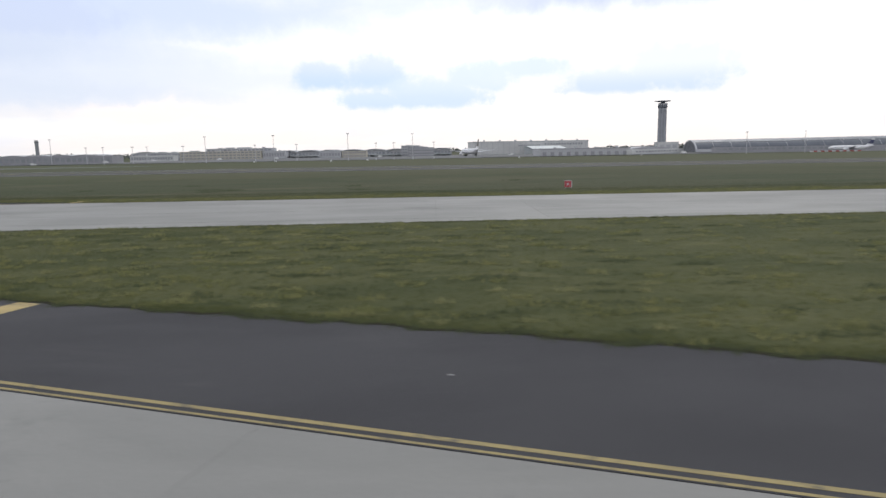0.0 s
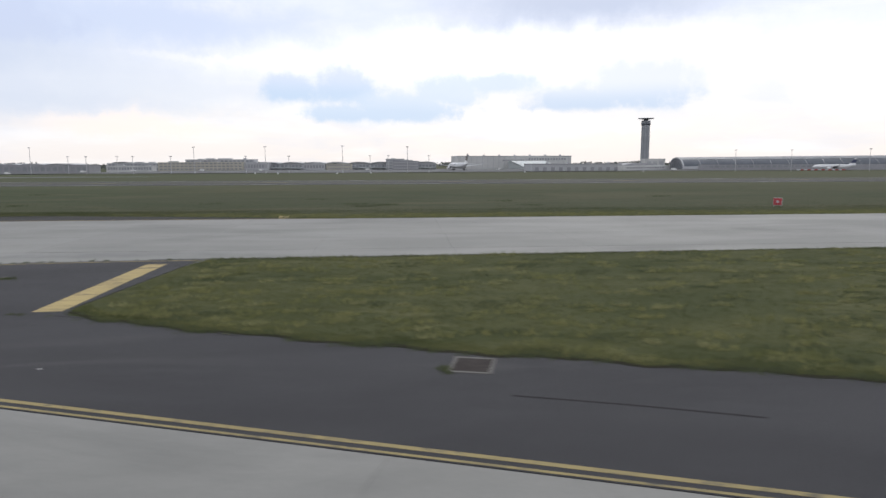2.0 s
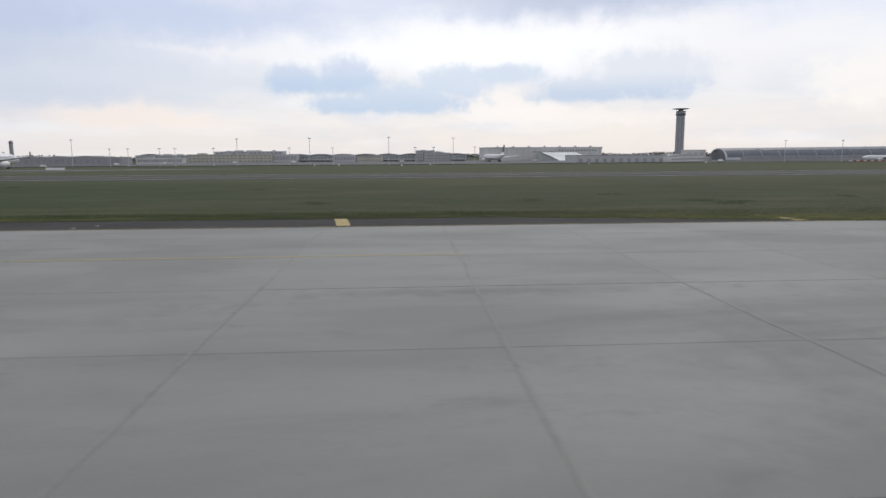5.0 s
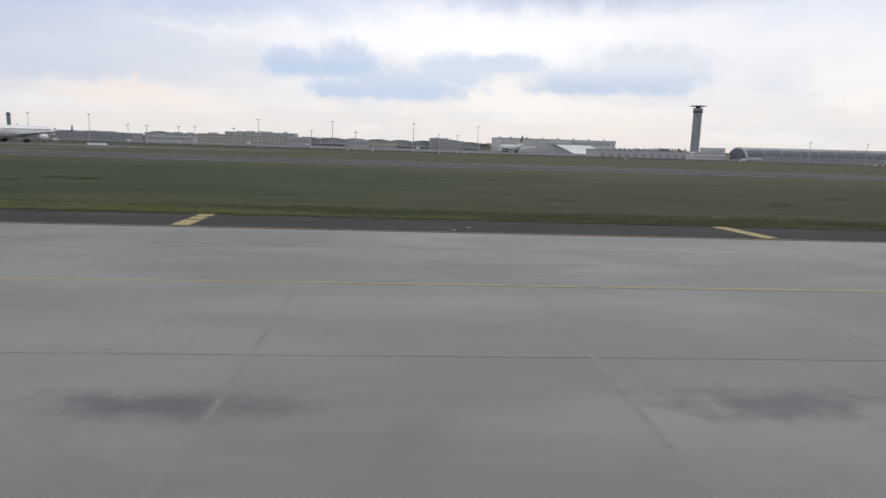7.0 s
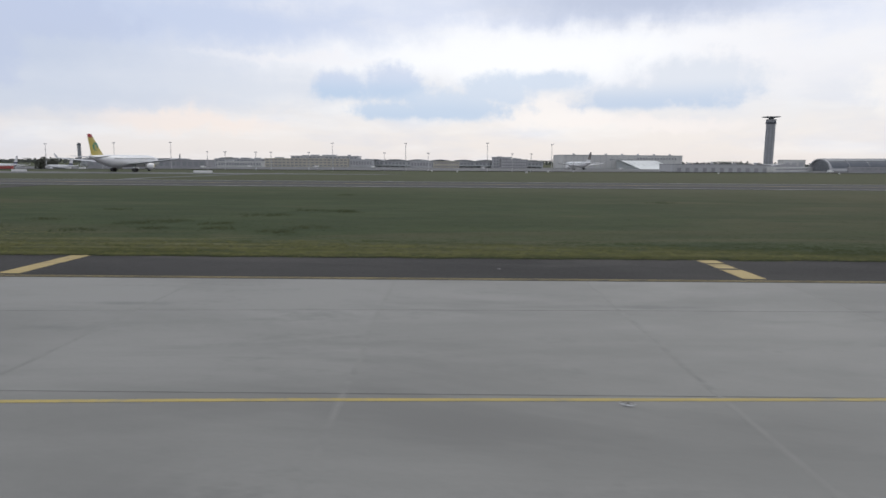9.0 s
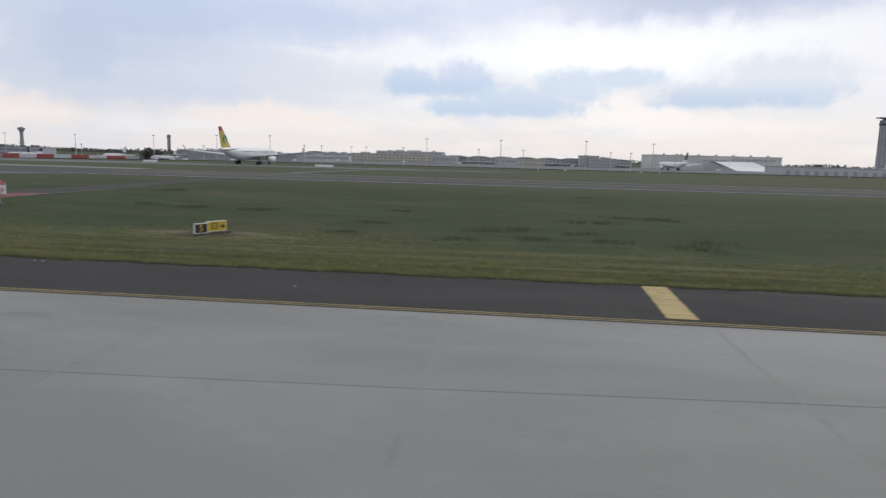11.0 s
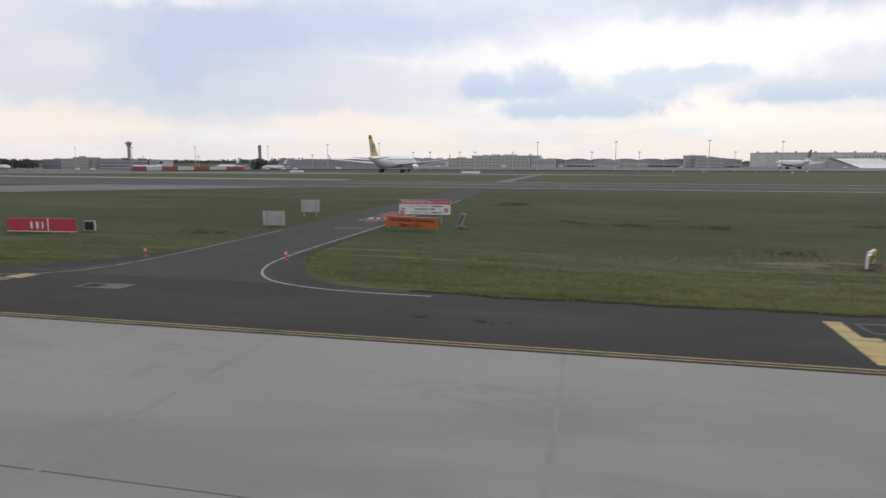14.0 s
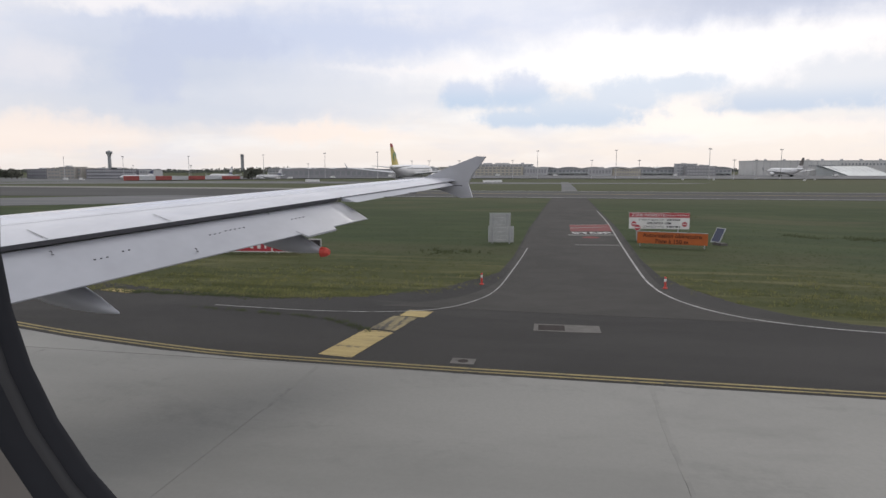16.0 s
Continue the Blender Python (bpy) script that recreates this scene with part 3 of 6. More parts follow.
far_sh = part("pavement_shoulder_far", prism(shoulder, -0.3, -0.004), ASPHALT_OLD)
tagged(far_sh, "dark asphalt shoulder with a narrow road leaving it", "pavement", kind="structure")
# wearing course of the road, a little lighter
road_poly = smooth_line([(-163.5, 71.4), (-165.6, 73.2), (-166.55, 76), (-166.85, 81), (-166.9, 100), (-167.5, 124), (-168.1, 147.5)], 4) + \
    smooth_line([(-172.8, 147.5), (-172.9, 124), (-172.9, 100), (-172.7, 82), (-172.75, 77), (-173.8, 73.4), (-176, 71.6)], 4)
tagged(part("road", prism(road_poly, -0.02, 0.0), ROAD), "grey asphalt fire road crossing the grass", "road", kind="structure")

# concrete under the slabs
for name, poly in (("taxiway_crossing_base", [(400, 46.9), (60, 46.5), (-30, 43.6), (-31, 40), (-40, 29), (-48, -40), (-420, -40), (-420, EDGE - 0.05), (400, EDGE - 0.05)]),
                   ("taxiway_slanting_base", [along(-220, -0.33), along(49, -0.33), along(49, -44), along(-220, -44)])):
    tagged(part(name, prism(poly, -0.3, -0.018 if "slant" in name else -0.014), CONCRETE_BASE), "dark joint bed of a concrete taxiway", "taxiway", kind="structure")

# road markings: bars across the shoulders
bar_meshes = {}
bar_rng = random.Random(9)


def bar(x, y, turn, length, width=0.88, mat=YELLOW, name="shoulder_bar", label="wide worn yellow bar painted across the shoulder"):
    key = (round(length, 2), round(width, 2), mat.name)
    if key not in bar_meshes:
        bm = bmesh.new()
        n = max(3, int(length / 0.14))
        rows = []
        for k in range(n + 1):
            wob = [width / 2 + bar_rng.uniform(-0.010, 0.006) for _ in (0, 1)]
            rows.append([bm.verts.new((-wob[0], length * k / n, 0.004)), bm.verts.new((wob[1], length * k / n, 0.004))])
        for a, b in zip(rows, rows[1:]):
            bm.faces.new((a[0], a[1], b[1], b[0]))
        low = [[bm.verts.new((v.co.x, v.co.y, 0.0015)) for v in r] for r in rows]
        for a, b, c, d in zip(rows, rows[1:], low, low[1:]):
            bm.faces.new((a[0], b[0], d[0], c[0])), bm.faces.new((b[1], a[1], c[1], d[1]))
        ob = part(name, bm, mat)
        bar_meshes[key] = ob.data
    else:
        ob = new(name, bar_meshes[key])
    ob.matrix_world = pose(x, y, 0.001, 0, 0, turn)
    return tagged(ob, label, "road marking", "yellow shoulder bars", "structure")


bar(-11.22, 19.72, -19.3, 5.25)
bar(37.5, 2.95, -19.3, 5.25)
bar(-31.8, 33.15, 0.6, 9.2)
bar(-40.78, 30.05, -23.2, 6.35, 0.84)
bar(-38.50, 38.3, 8.0, 2.4, 0.74)
bar(-38.86, 40.9, 8.0, 0.75, 0.64)
bar(-38.98, 41.8, 8.0, 0.8, 0.82)
bar(-38.36, 37.3, 8.0, 0.8, 0.6)
bar(-38.16, 36.15, 8.0, 0.95, 0.62)
for x, turn, ln in ((-30.6, 6, 2.2), (-60.3, 8, 4.6), (-119.0, -2, 5.0), (-175.45, -8, 2.5)):
    bar(x, 65.95, turn, ln)
bar(-175.05, 68.55, -8, 1.65, 0.78, YELLOW_WORN, label="rubbed and dirty yellow bar across the shoulder")
bar(-174.65, 70.25, -8, 0.85, 0.8)
bar(-185.4, 72.1, 78, 1.4, 0.45)
# older bars, patched and cut
bar(-90.4, 65.95, 0.0, 2.1)
bar(-90.42, 68.3, 0.0, 1.2, 0.8)
bar(-90.4, 69.75, 0.0, 1.2)
bar(-147.03, 65.95, -1.8, 2.4)
bar(-147.16, 68.36, -1.8, 1.6, 0.46)

# edge lines of the crossing taxiway
for y, w in ((65.41, 0.07), (65.61, 0.09)):
    line = [(60, y), (-40, y), (-120, y), (-170, y)] + smooth_line([(-172, y), (-177.4, y + 0.14), (-179.8, y + 0.44), (-182.7, y + 1.02), (-184.8, y + 1.55), (-196, y + 4.6), (-215, y + 9)], 4)
    tagged(part("taxiway_edge_line", ribbon(line, w, 0.004), YELLOW_LINE), "thin worn yellow edge line beside concrete", "road marking", "taxiway edge lines", "structure")
tagged(part("taxiway_centre_line", ribbon([(-54, 53.75), (-75, 53.6), (-90, 53.45), (-105, 53.1), (-125, 52.3), (-150, 50.4), (-175, 50.0), (-300, 50.0)], 0.14, 0.006), YELLOW_THIN), "thin yellow centre line on pale concrete", "road marking", kind="structure")

# holding position across the slanting taxiway: asphalt strip, two full lines, two broken ones
HX, HY = -0.80, -0.60


def hold(s, n):
    return (-44.75 + s * HX - n * HY, 32.75 + s * HY + n * HX)


tagged(part("pavement_holding_strip", prism([hold(-0.9, -0.58), hold(26, -0.58), hold(26, 2.25), hold(-2.0, 2.25)], -0.1, -0.0015), ASPHALT_GREY), "worn grey asphalt strip under the holding lines", "pavement", kind="structure")
tagged(part("pavement_pale_band", prism([hold(0.0, -0.93), hold(26, -0.93), hold(26, -0.57), hold(0.1, -0.57)], -0.1, 0.002), PALE_BAND), "pale concrete band along the asphalt strip", "pavement", kind="structure")
for n, dash in ((0.0, 0), (0.55, 0), (1.12, 1), (1.62, 1)):
    if not dash:
        tagged(part("holding_line", ribbon([hold(0.1, n), hold(13, n), hold(26, n)], 0.27, 0.009), YELLOW_BRIGHT), "solid bright yellow holding line on asphalt", "road marking", "holding lines", "structure")
    else:
        for k in range(14):
            s = 0.95 + k * 1.75 - (0.28 if n > 1.4 else 0)
            tagged(part("holding_dash", ribbon([hold(s, n), hold(s + 0.95, n)], 0.25, 0.009), YELLOW_BRIGHT), "short bright yellow holding dash on asphalt", "road marking", "holding dashes", "structure")

# white lines of the road mouth
wl = [smooth_line([(-158.6, 70.6), (-161.0, 70.72), (-162.8, 71.0), (-164.2, 71.5), (-165.1, 72.1), (-165.8, 72.9), (-166.35, 73.9), (-166.75, 75.1), (-167.0, 76.6), (-167.15, 79.5), (-167.2, 90), (-167.2, 106), (-167.5, 120)], 5),
      smooth_line([(-181.3, 70.65), (-179, 70.5), (-177.2, 70.5), (-175.4, 70.8), (-174.0, 71.5), (-173.1, 73.0), (-172.65, 75.1), (-172.5, 79.5), (-172.42, 83.5), (-172.4, 87.5)], 5)]
for l, w in zip(wl, (0.085, 0.05)):
    tagged(part("road_edge_line", ribbon(l, w, 0.006), WHITE_LINE), "white painted edge line curving into the road", "road marking", "road edge lines", "structure")
# red field with STOP lettering
tagged(part("road_red_field", prism([(-170.1, 97.6), (-167.25, 98.2), (-167.15, 103.8), (-170.2, 103.0)], -0.01, 0.006), RED_PAINT), "worn red painted field on the road", "road marking", kind="structure")
for a, b in (((-170.15, 100.2), (-167.2, 101.7)), ((-170.18, 102.7), (-167.3, 103.6))):
    tagged(part("road_field_stripe", ribbon([a, b], 0.14, 0.010), WHITE_LINE), "thin worn white stripe across the red field", "road marking", kind="structure")
tagged(part("road_stop_line", ribbon([(-170.2, 95.1), (-167.2, 95.7)], 0.3, 0.007), WHITE_LINE), "white stop line across the road lane", "road marking", kind="structure")
tagged(part("road_red_patch", lathe([(0.55, 0.0), (0.55, 0.006)], 20, pose(-168.8, 93.9, 0.0)), RED_PAINT), "small red painted disc on the road", "road marking", kind="structure")
tagged(part("road_thin_line", ribbon([(-169.8, 89.6), (-167.1, 89.9)], 0.10, 0.006), WHITE_LINE), "faded thin white line across the road", "road marking", kind="structure")
word = empty("road_word", pose(-168.68, 96.75, 0.006, 0, 0, 10), "white word STOP painted on the road surface", "road marking")
word["kind"] = "structure"
lettering("STOP", 1.0, WHITE_FRESH, word, pose(0, 0, 0.004) @ Matrix.Diagonal((1.12, 1.5, 0.3, 1)), bold=0.012)

# far taxiway and its links
far = [("taxiway_far", [(420, 142), (120, 147), (-60, 148), (-205, 148), (-250, 143), (-420, 128), (-420, 188), (-205, 178), (60, 178), (420, 170)]),
       ("taxiway_link", [(-640, 345), (-330, 322), (-236, 320), (-180, 306), (-120, 302), (-130, 286), (-186, 270), (-236, 262), (-300, 250), (-340, 225), (-380, 190), (-640, 205)]),
       ("taxiway_west", [(-196, 148.5), (-228, 122), (-262, 100), (-330, 84), (-330, 104), (-268, 122), (-236, 147)])]
shoulder_far = ("taxiway_far_shoulder", [(-205, 178.5), (-420, 188.5), (-420, 202), (-300, 192), (-205, 185)])
for i, (n, poly) in enumerate(far + [shoulder_far]):
    bm = prism(poly, -0.1, 0.0)
    for y in (190, 250, 330):
        bmesh.ops.bisect_plane(bm, geom=bm.verts[:] + bm.edges[:] + bm.faces[:], plane_co=(0, y, 0), plane_no=(0, 1, 0))
    for v in bm.verts:
        v.co.z += ground_z(v.co.y, v.co.x) + 0.035 + 0.006 * i
    tagged(part(n, bm, PALE_PAVING if "shoulder" in n else FAR_TAXI if n == "taxiway_far" else FAR_PAVING), "long grey taxiway beyond the grass", "taxiway", kind="structure")
for y in (149.5, 163.0, 176.0):
    bm = ribbon([(300, y - 3), (60, y), (-200, y)], 0.9 if y == 163.0 else 0.7, ground_z(170) + 0.05)
    tagged(part("taxiway_far_line", bm, WHITE_LINE if y != 163.0 else YELLOW_LINE), "pale painted line on the far taxiway", "road marking", kind="structure")
far_road = ribbon([(-170.6, 178), (-170.75, 190), (-171.6, 240), (-173.2, 320)], 3.0, 0.0, 0.05)
for v in far_road.verts:
    v.co.z += ground_z(v.co.y) + 0.06
tagged(part("road_far", far_road, FAR_PAVING), "narrow grey service road across the grass", "road", kind="structure")
apron = prism([(-900, 470), (-420, 420), (-240, 560), (200, 640), (900, 560), (900, 1050), (-900, 1050)], -0.1, 0.0)
for x in (-520, -465, -410, -355, -300):
    bmesh.ops.bisect_plane(apron, geom=apron.verts[:] + apron.edges[:] + apron.faces[:], plane_co=(x, 0, 0), plane_no=(1, 0, 0))
for y in (450, 520, 600, 700):
    bmesh.ops.bisect_plane(apron, geom=apron.verts[:] + apron.edges[:] + apron.faces[:], plane_co=(0, y, 0), plane_no=(0, 1, 0))
for v in apron.verts:
    v.co.z += ground_z(v.co.y, v.co.x) + 0.5
tagged(part("apron", apron, FAR_PAVING), "wide grey apron before the terminals", "apron", kind="structure")


# ---- small things on the pavement ----
def gully(x, y, turn, w, d, grate_from, grate_to, label, frame_mat=FRAME_CONC):
    """A concrete frame with a barred iron cover."""
    g = empty("drain_gully", pose(x, y, 0.0, 0, 0, turn), label, "drain", "drain gullies")
    bm = bmesh.new()
    x0, x1 = -w / 2 + grate_from * w, -w / 2 + grate_to * w
    rim = 0.09
    box(bm, -w / 2, -d / 2, -0.05, x0, d / 2, 0.012)
    box(bm, x1, -d / 2, -0.05, w / 2, d / 2, 0.012)
    box(bm, x0, -d / 2, -0.05, x1, -d / 2 + rim, 0.012)
    box(bm, x0, d / 2 - rim, -0.05, x1, d / 2, 0.012)
    part("frame", bm, frame_mat, g)
    part("pit", boxed(x0, -d / 2 + rim, -0.05, x1, d / 2 - rim, 0.004), GRATE, g)
    n = max(4, int((x1 - x0) / 0.11))
    for k in range(n):
        u = x0 + (x1 - x0) * (k + 0.5) / n
        part("bar", boxed(u - 0.042, -d / 2 + rim, 0.0, u + 0.042, d / 2 - rim, 0.010), GRATE, g)
    return g


gully(-35.45, 32.4, -15, 1.85, 0.95, 0.48, 0.93, "pale concrete drain frame with a rusty iron grate in asphalt")
gully(-37.5, 39.0, -2, 1.8, 1.1, 0.48, 0.95, "concrete drain frame with an iron grate among weeds")
gully(-19.65, 27.05, -14, 0.95, 1.1, 0.09, 0.91, "square iron gully grate at the grass edge", FRAME_CONC)
gully(-170.1, 69.65, 2, 1.8, 0.8, 0.07, 0.47, "pale concrete drain frame with a dark cover on the shoulder")
gully(-40.3, 34.3, 20, 2.05, 0.72, 0.04, 0.96, "long dark cover with a pale rim in asphalt")

gully(-146.15, 69.3, 2, 0.85, 1.1, 0.06, 0.94, "dark iron cover with a pale rim beside a yellow bar")


def plate(x, y, turn, w, d, label, lid=False, mat=FRAME_CONC):
    p = empty("access_plate", pose(x, y, 0, 0, 0, turn), label, "access cover", "access plates")
    part("slab", boxed(-w / 2, -d / 2, -0.03, w / 2, d / 2, 0.014, 0.004), mat, p)
    if lid:
        part("lid", lathe([(min(w, d) * 0.3, 0.012), (min(w, d) * 0.28, 0.022)], 14), GRATE, p)
    else:
        part("rim", boxed(-w / 2 - 0.03, -d / 2 - 0.03, -0.03, w / 2 + 0.03, d / 2 + 0.03, 0.008), ASPHALT, p)
    return p


plate(-172.4, 66.1, 0, 0.55, 0.42, "small grey concrete access plate on asphalt", True)
plate(-44.4, 34.65, 15, 0.55, 0.4, "small grey concrete plate under a broken stub")
plate(-41.1, 31.05, 20, 0.5, 0.4, "small grey concrete plate beside a yellow bar")
plate(-43.35, 39.25, -20, 0.55, 0.35, "pale light pit cover on dark asphalt", True)
plate(-41.05, 32.65, 30, 1.15, 0.6, "pale concrete slab carrying two orange posts")
plate(-39.85, 33.6, 28, 0.95, 0.5, "cracked pale concrete patch beside a yellow bar", mat=BROKEN)


def orange_post(x, y, h, label, mat=ORANGE, cap=ORANGE):
    p = empty("marker_post", pose(x, y, 0.012), label, "marker post", "orange marker posts")
    part("base", lathe([(0.075, 0), (0.075, 0.03), (0.05, 0.05)], 12), mat, p)
    part("stem", lathe([(0.038, 0.03), (0.036, h * 0.68)], 12), mat, p)
    part("head", lathe([(0.038, h * 0.64), (0.058, h * 0.72), (0.060, h * 0.97), (0.05, h)], 14), cap, p)
    return p


orange_post(-41.26, 32.5, 0.44, "orange plastic marker post with a wide head")
orange_post(-40.79, 32.89, 0.44, "orange plastic marker post with a wide head")
orange_post(-41.1, 30.85, 0.26, "short orange marker post beside a yellow bar")
orange_post(-44.4, 34.7, 0.14, "broken red marker stub on a small plate", RED_PAINT, RED_PAINT)


def edge_light(x, y):
    p = empty("edge_light", pose(x, y, 0.0), "tall blue taxiway edge light with a yellow foot and cap", "taxiway light")
    part("plate", lathe([(0.13, 0), (0.13, 0.015), (0.07, 0.03)], 14), GRATE, p)
    part("stem", lathe([(0.055, 0.02), (0.055, 0.07), (0.04, 0.09), (0.04, 0.15)], 12), YELLOW_BRIGHT, p)
    part("lens", lathe([(0.05, 0.13), (0.066, 0.15), (0.068, 0.31), (0.058, 0.35)], 16), BLUE, p, "blue glass lens")
    part("cap", lathe([(0.068, 0.35), (0.072, 0.37), (0.068, 0.41), (0.02, 0.43)], 16), YELLOW, p, "dull yellow cap")


edge_light(-6.70, 18.56)


def inset_light(x, y, r, label):
    p = empty("inset_light", pose(x, y, 0.006), label, "taxiway light", "inset taxiway lights")
    part("rim", lathe([(r, 0), (r, 0.012), (r * 0.8, 0.022)], 20), STEEL, p)
    part("dome", lathe([(r * 0.78, 0.015), (r * 0.6, 0.035), (r * 0.25, 0.045)], 18), FRAME_CONC, p)


inset_light(-44.8, 30.0, 0.13, "white inset light in dark asphalt")
inset_light(-98.85, 53.0, 0.11, "pale inset light on the concrete beside the yellow line")
inset_light(-76.0, 67.5, 0.13, "small pale inset light on the shoulder")
inset_light(-76.9, 66.3, 0.13, "small pale inset light on the shoulder")

chip_rng = random.Random(4)
for x, y in ((-34.95, 29.1), (-35.2, 35.5), (-40.9, 35.2), (-37.4, 29.6), (-29.0, 27.5), (3.03, 17.6), (-100.0, 67.8), (-131, 67.9), (-140.07, 65.87), (-142.23, 70.29), (-141.88, 70.28)):
    bm = bmesh.new()
    bmesh.ops.create_icosphere(bm, subdivisions=1, radius=0.055)
    for v in bm.verts:
        v.co = Vector((v.co.x * chip_rng.uniform(0.8, 1.5), v.co.y * chip_rng.uniform(0.6, 1.0), max(v.co.z * 0.25, -0.005)))
    c = part("stone_chip", bm, CHIP)
    c.matrix_world = pose(x, y, 0.004, 0, 0, chip_rng.uniform(0, 180))
    tagged(c, "small pale stone chip lying on asphalt", "stone", "stone chips")


# ---- signs ----
def post(parent, x, y, z0, z1, r=0.035, mat=STEEL):
    return part("post", lathe([(r, z0), (r, z1)], 10, Matrix.Translation((x, y, 0))), mat, parent)


def bars(parent, m, width, rows, h, gap, mat, seed):
    """Short bars in place of words that cannot be read; one mesh a line."""
    rng = random.Random(seed)
    for k in range(rows):
        bm = bmesh.new()
        x = -width / 2
        while x < width / 2:
            w = rng.uniform(0.05, 0.22)
            box(bm, x, -k * gap, 0.0, min(x + w, width / 2), -k * gap + h, 0.004, m)
            x += w + h * 0.5
        part("line_of_bars", bm, mat, parent)


def disc_sign(parent, x, z, r, y):
    d = part("no_entry_disc", lathe([(r, 0), (r, 0.012)], 22, pose(x, y, z, 90)), SIGN_RED, parent, "round red disc")
    part("disc_bar", boxed(x - r * 0.7, y - 0.018, z - r * 0.2, x + r * 0.7, y - 0.012, z + r * 0.2), WHITE, d)


def forbidden_board():
    b = empty("notice_board", pose(-164.75, 93.4, 0.0, 0, 0, 2), "white notice board with red header and no-entry discs on steel posts", "sign")
    w, z0, z1 = 3.58, 0.66, 1.66
    part("panel", boxed(-w / 2, 0, z0, w / 2, 0.05, z1, 0.012), WHITE, b)
    part("header", boxed(-w / 2 + 0.01, -0.008, z1 - 0.3, w / 2 - 0.01, 0.0, z1 - 0.01), SIGN_RED, b, "red header strip")
    lettering("ZONE INTERDITE", 0.25, WHITE, b, pose(-0.66, -0.012, z1 - 0.155, 90), bold=0.004)
    lettering("RESERVEE POMPIERS", 0.16, WHITE, b, pose(1.0, -0.012, z1 - 0.165, 90))
    lettering("Chemin de sécurité S.W.", 0.15, BLACK, b, pose(-0.45, -0.008, z0 + 0.56, 90))
    bars(b, pose(0.85, -0.002, z0 + 0.52, 90), 0.75, 1, 0.08, 0.1, BLACK, 3)
    lettering("AXE PISTE A 150M", 0.18, BLACK, b, pose(0, -0.008, z0 + 0.35, 90), bold=0.005)
    lettering("CONTACT TWR", 0.17, BLACK, b, pose(-0.35, -0.008, z0 + 0.13, 90))
    bars(b, pose(0.85, -0.002, z0 + 0.09, 90), 0.8, 1, 0.09, 0.1, BLACK, 8)
    for x in (-1.5, 1.5):
        disc_sign(b, x, z0 + 0.30, 0.15, -0.002)
    for x in (-1.3, 1.15):
        post(b, x, 0.09, -0.05, z1 - 0.05)


def orange_board():
    b = empty("notice_board", pose(-164.55, 89.4, 0.0, 0, 0, -12), "orange notice board with dark words low over the grass", "sign")
    w = 3.72
    part("panel", boxed(-w / 2, 0, 0.17, w / 2, 0.05, 0.82, 0.012), SIGN_ORANGE, b)
    part("frame_rail", boxed(-w / 2, -0.012, 0.82, w / 2, 0.06, 0.85), STEEL, b)
    lettering("Autorisation obligatoire", 0.32, SIGN_BROWN, b, pose(0, -0.006, 0.63, 90), bold=0.006)
    lettering("Piste à 150 m", 0.32, SIGN_BROWN, b, pose(0, -0.006, 0.31, 90), bold=0.006)
    for x in (-1.7, 1.7):
        post(b, x, 0.1, -0.05, 0.84)


def round_stop():
    b = empty("round_sign", pose(-166.1, 92.6, 0.0), "small round red stop sign on a short post", "sign")
    part("disc", lathe([(0.17, 0), (0.17, 0.02)], 22, pose(0, 0, 0.80, 90)), SIGN_RED, b)
    part("ring", lathe([(0.195, 0), (0.195, 0.012)], 22, pose(0, 0.02, 0.80, 90)), WHITE, b)
    part("band", boxed(-0.12, -0.026, 0.77, 0.12, -0.02, 0.83), WHITE, b)
    post(b, 0, 0.05, -0.05, 0.85, 0.03)


def solar_panel():
    b = empty("solar_panel", pose(-161.75, 91.2, 0.0, 0, 0, -58), "small tilted solar panel on a steel stand", "solar panel")
    tilt = pose(0, 0, 0.55, 62, 0, 0) @ Matrix.Scale(0.85, 4)
    part("panel", boxed(-0.36, -0.5, -0.015, 0.36, 0.5, 0.015, 0.0, tilt), SOLAR, b)
    for k, (x0, y0, x1, y1) in enumerate(((-0.4, -0.54, -0.36, 0.54), (0.36, -0.54, 0.4, 0.54), (-0.36, -0.54, 0.36, -0.5), (-0.36, 0.5, 0.36, 0.54))):
        part("frame_bar", boxed(x0, y0, -0.02, x1, y1, 0.025, 0.0, tilt), STEEL, b)
    post(b, 0, 0.12, -0.05, 0.7, 0.04)
    part("footing", boxed(-0.35, -0.1, -0.05, 0.35, 0.4, 0.1, 0.02), FRAME_CONC, b)


def blank_board(x, y, w, z0, z1, turn):
    b = empty("board_back", pose(x, y, 0, 0, 0, turn), "grey ribbed back of a sign board on posts", "sign", "board backs")
    part("sheet", boxed(-w / 2, 0, z0, w / 2, 0.03, z1, 0.006), ALU, b)
    for k in range(4):
        z = z0 + (z1 - z0) * (k + 0.5) / 4
        part("rib", boxed(-w / 2 + 0.03, -0.045, z - 0.03, w / 2 - 0.03, 0.0, z + 0.03), ALU, b)
    for s in (-0.33, 0.33):
        post(b, s * w, -0.06, -0.05, z1 - 0.03)


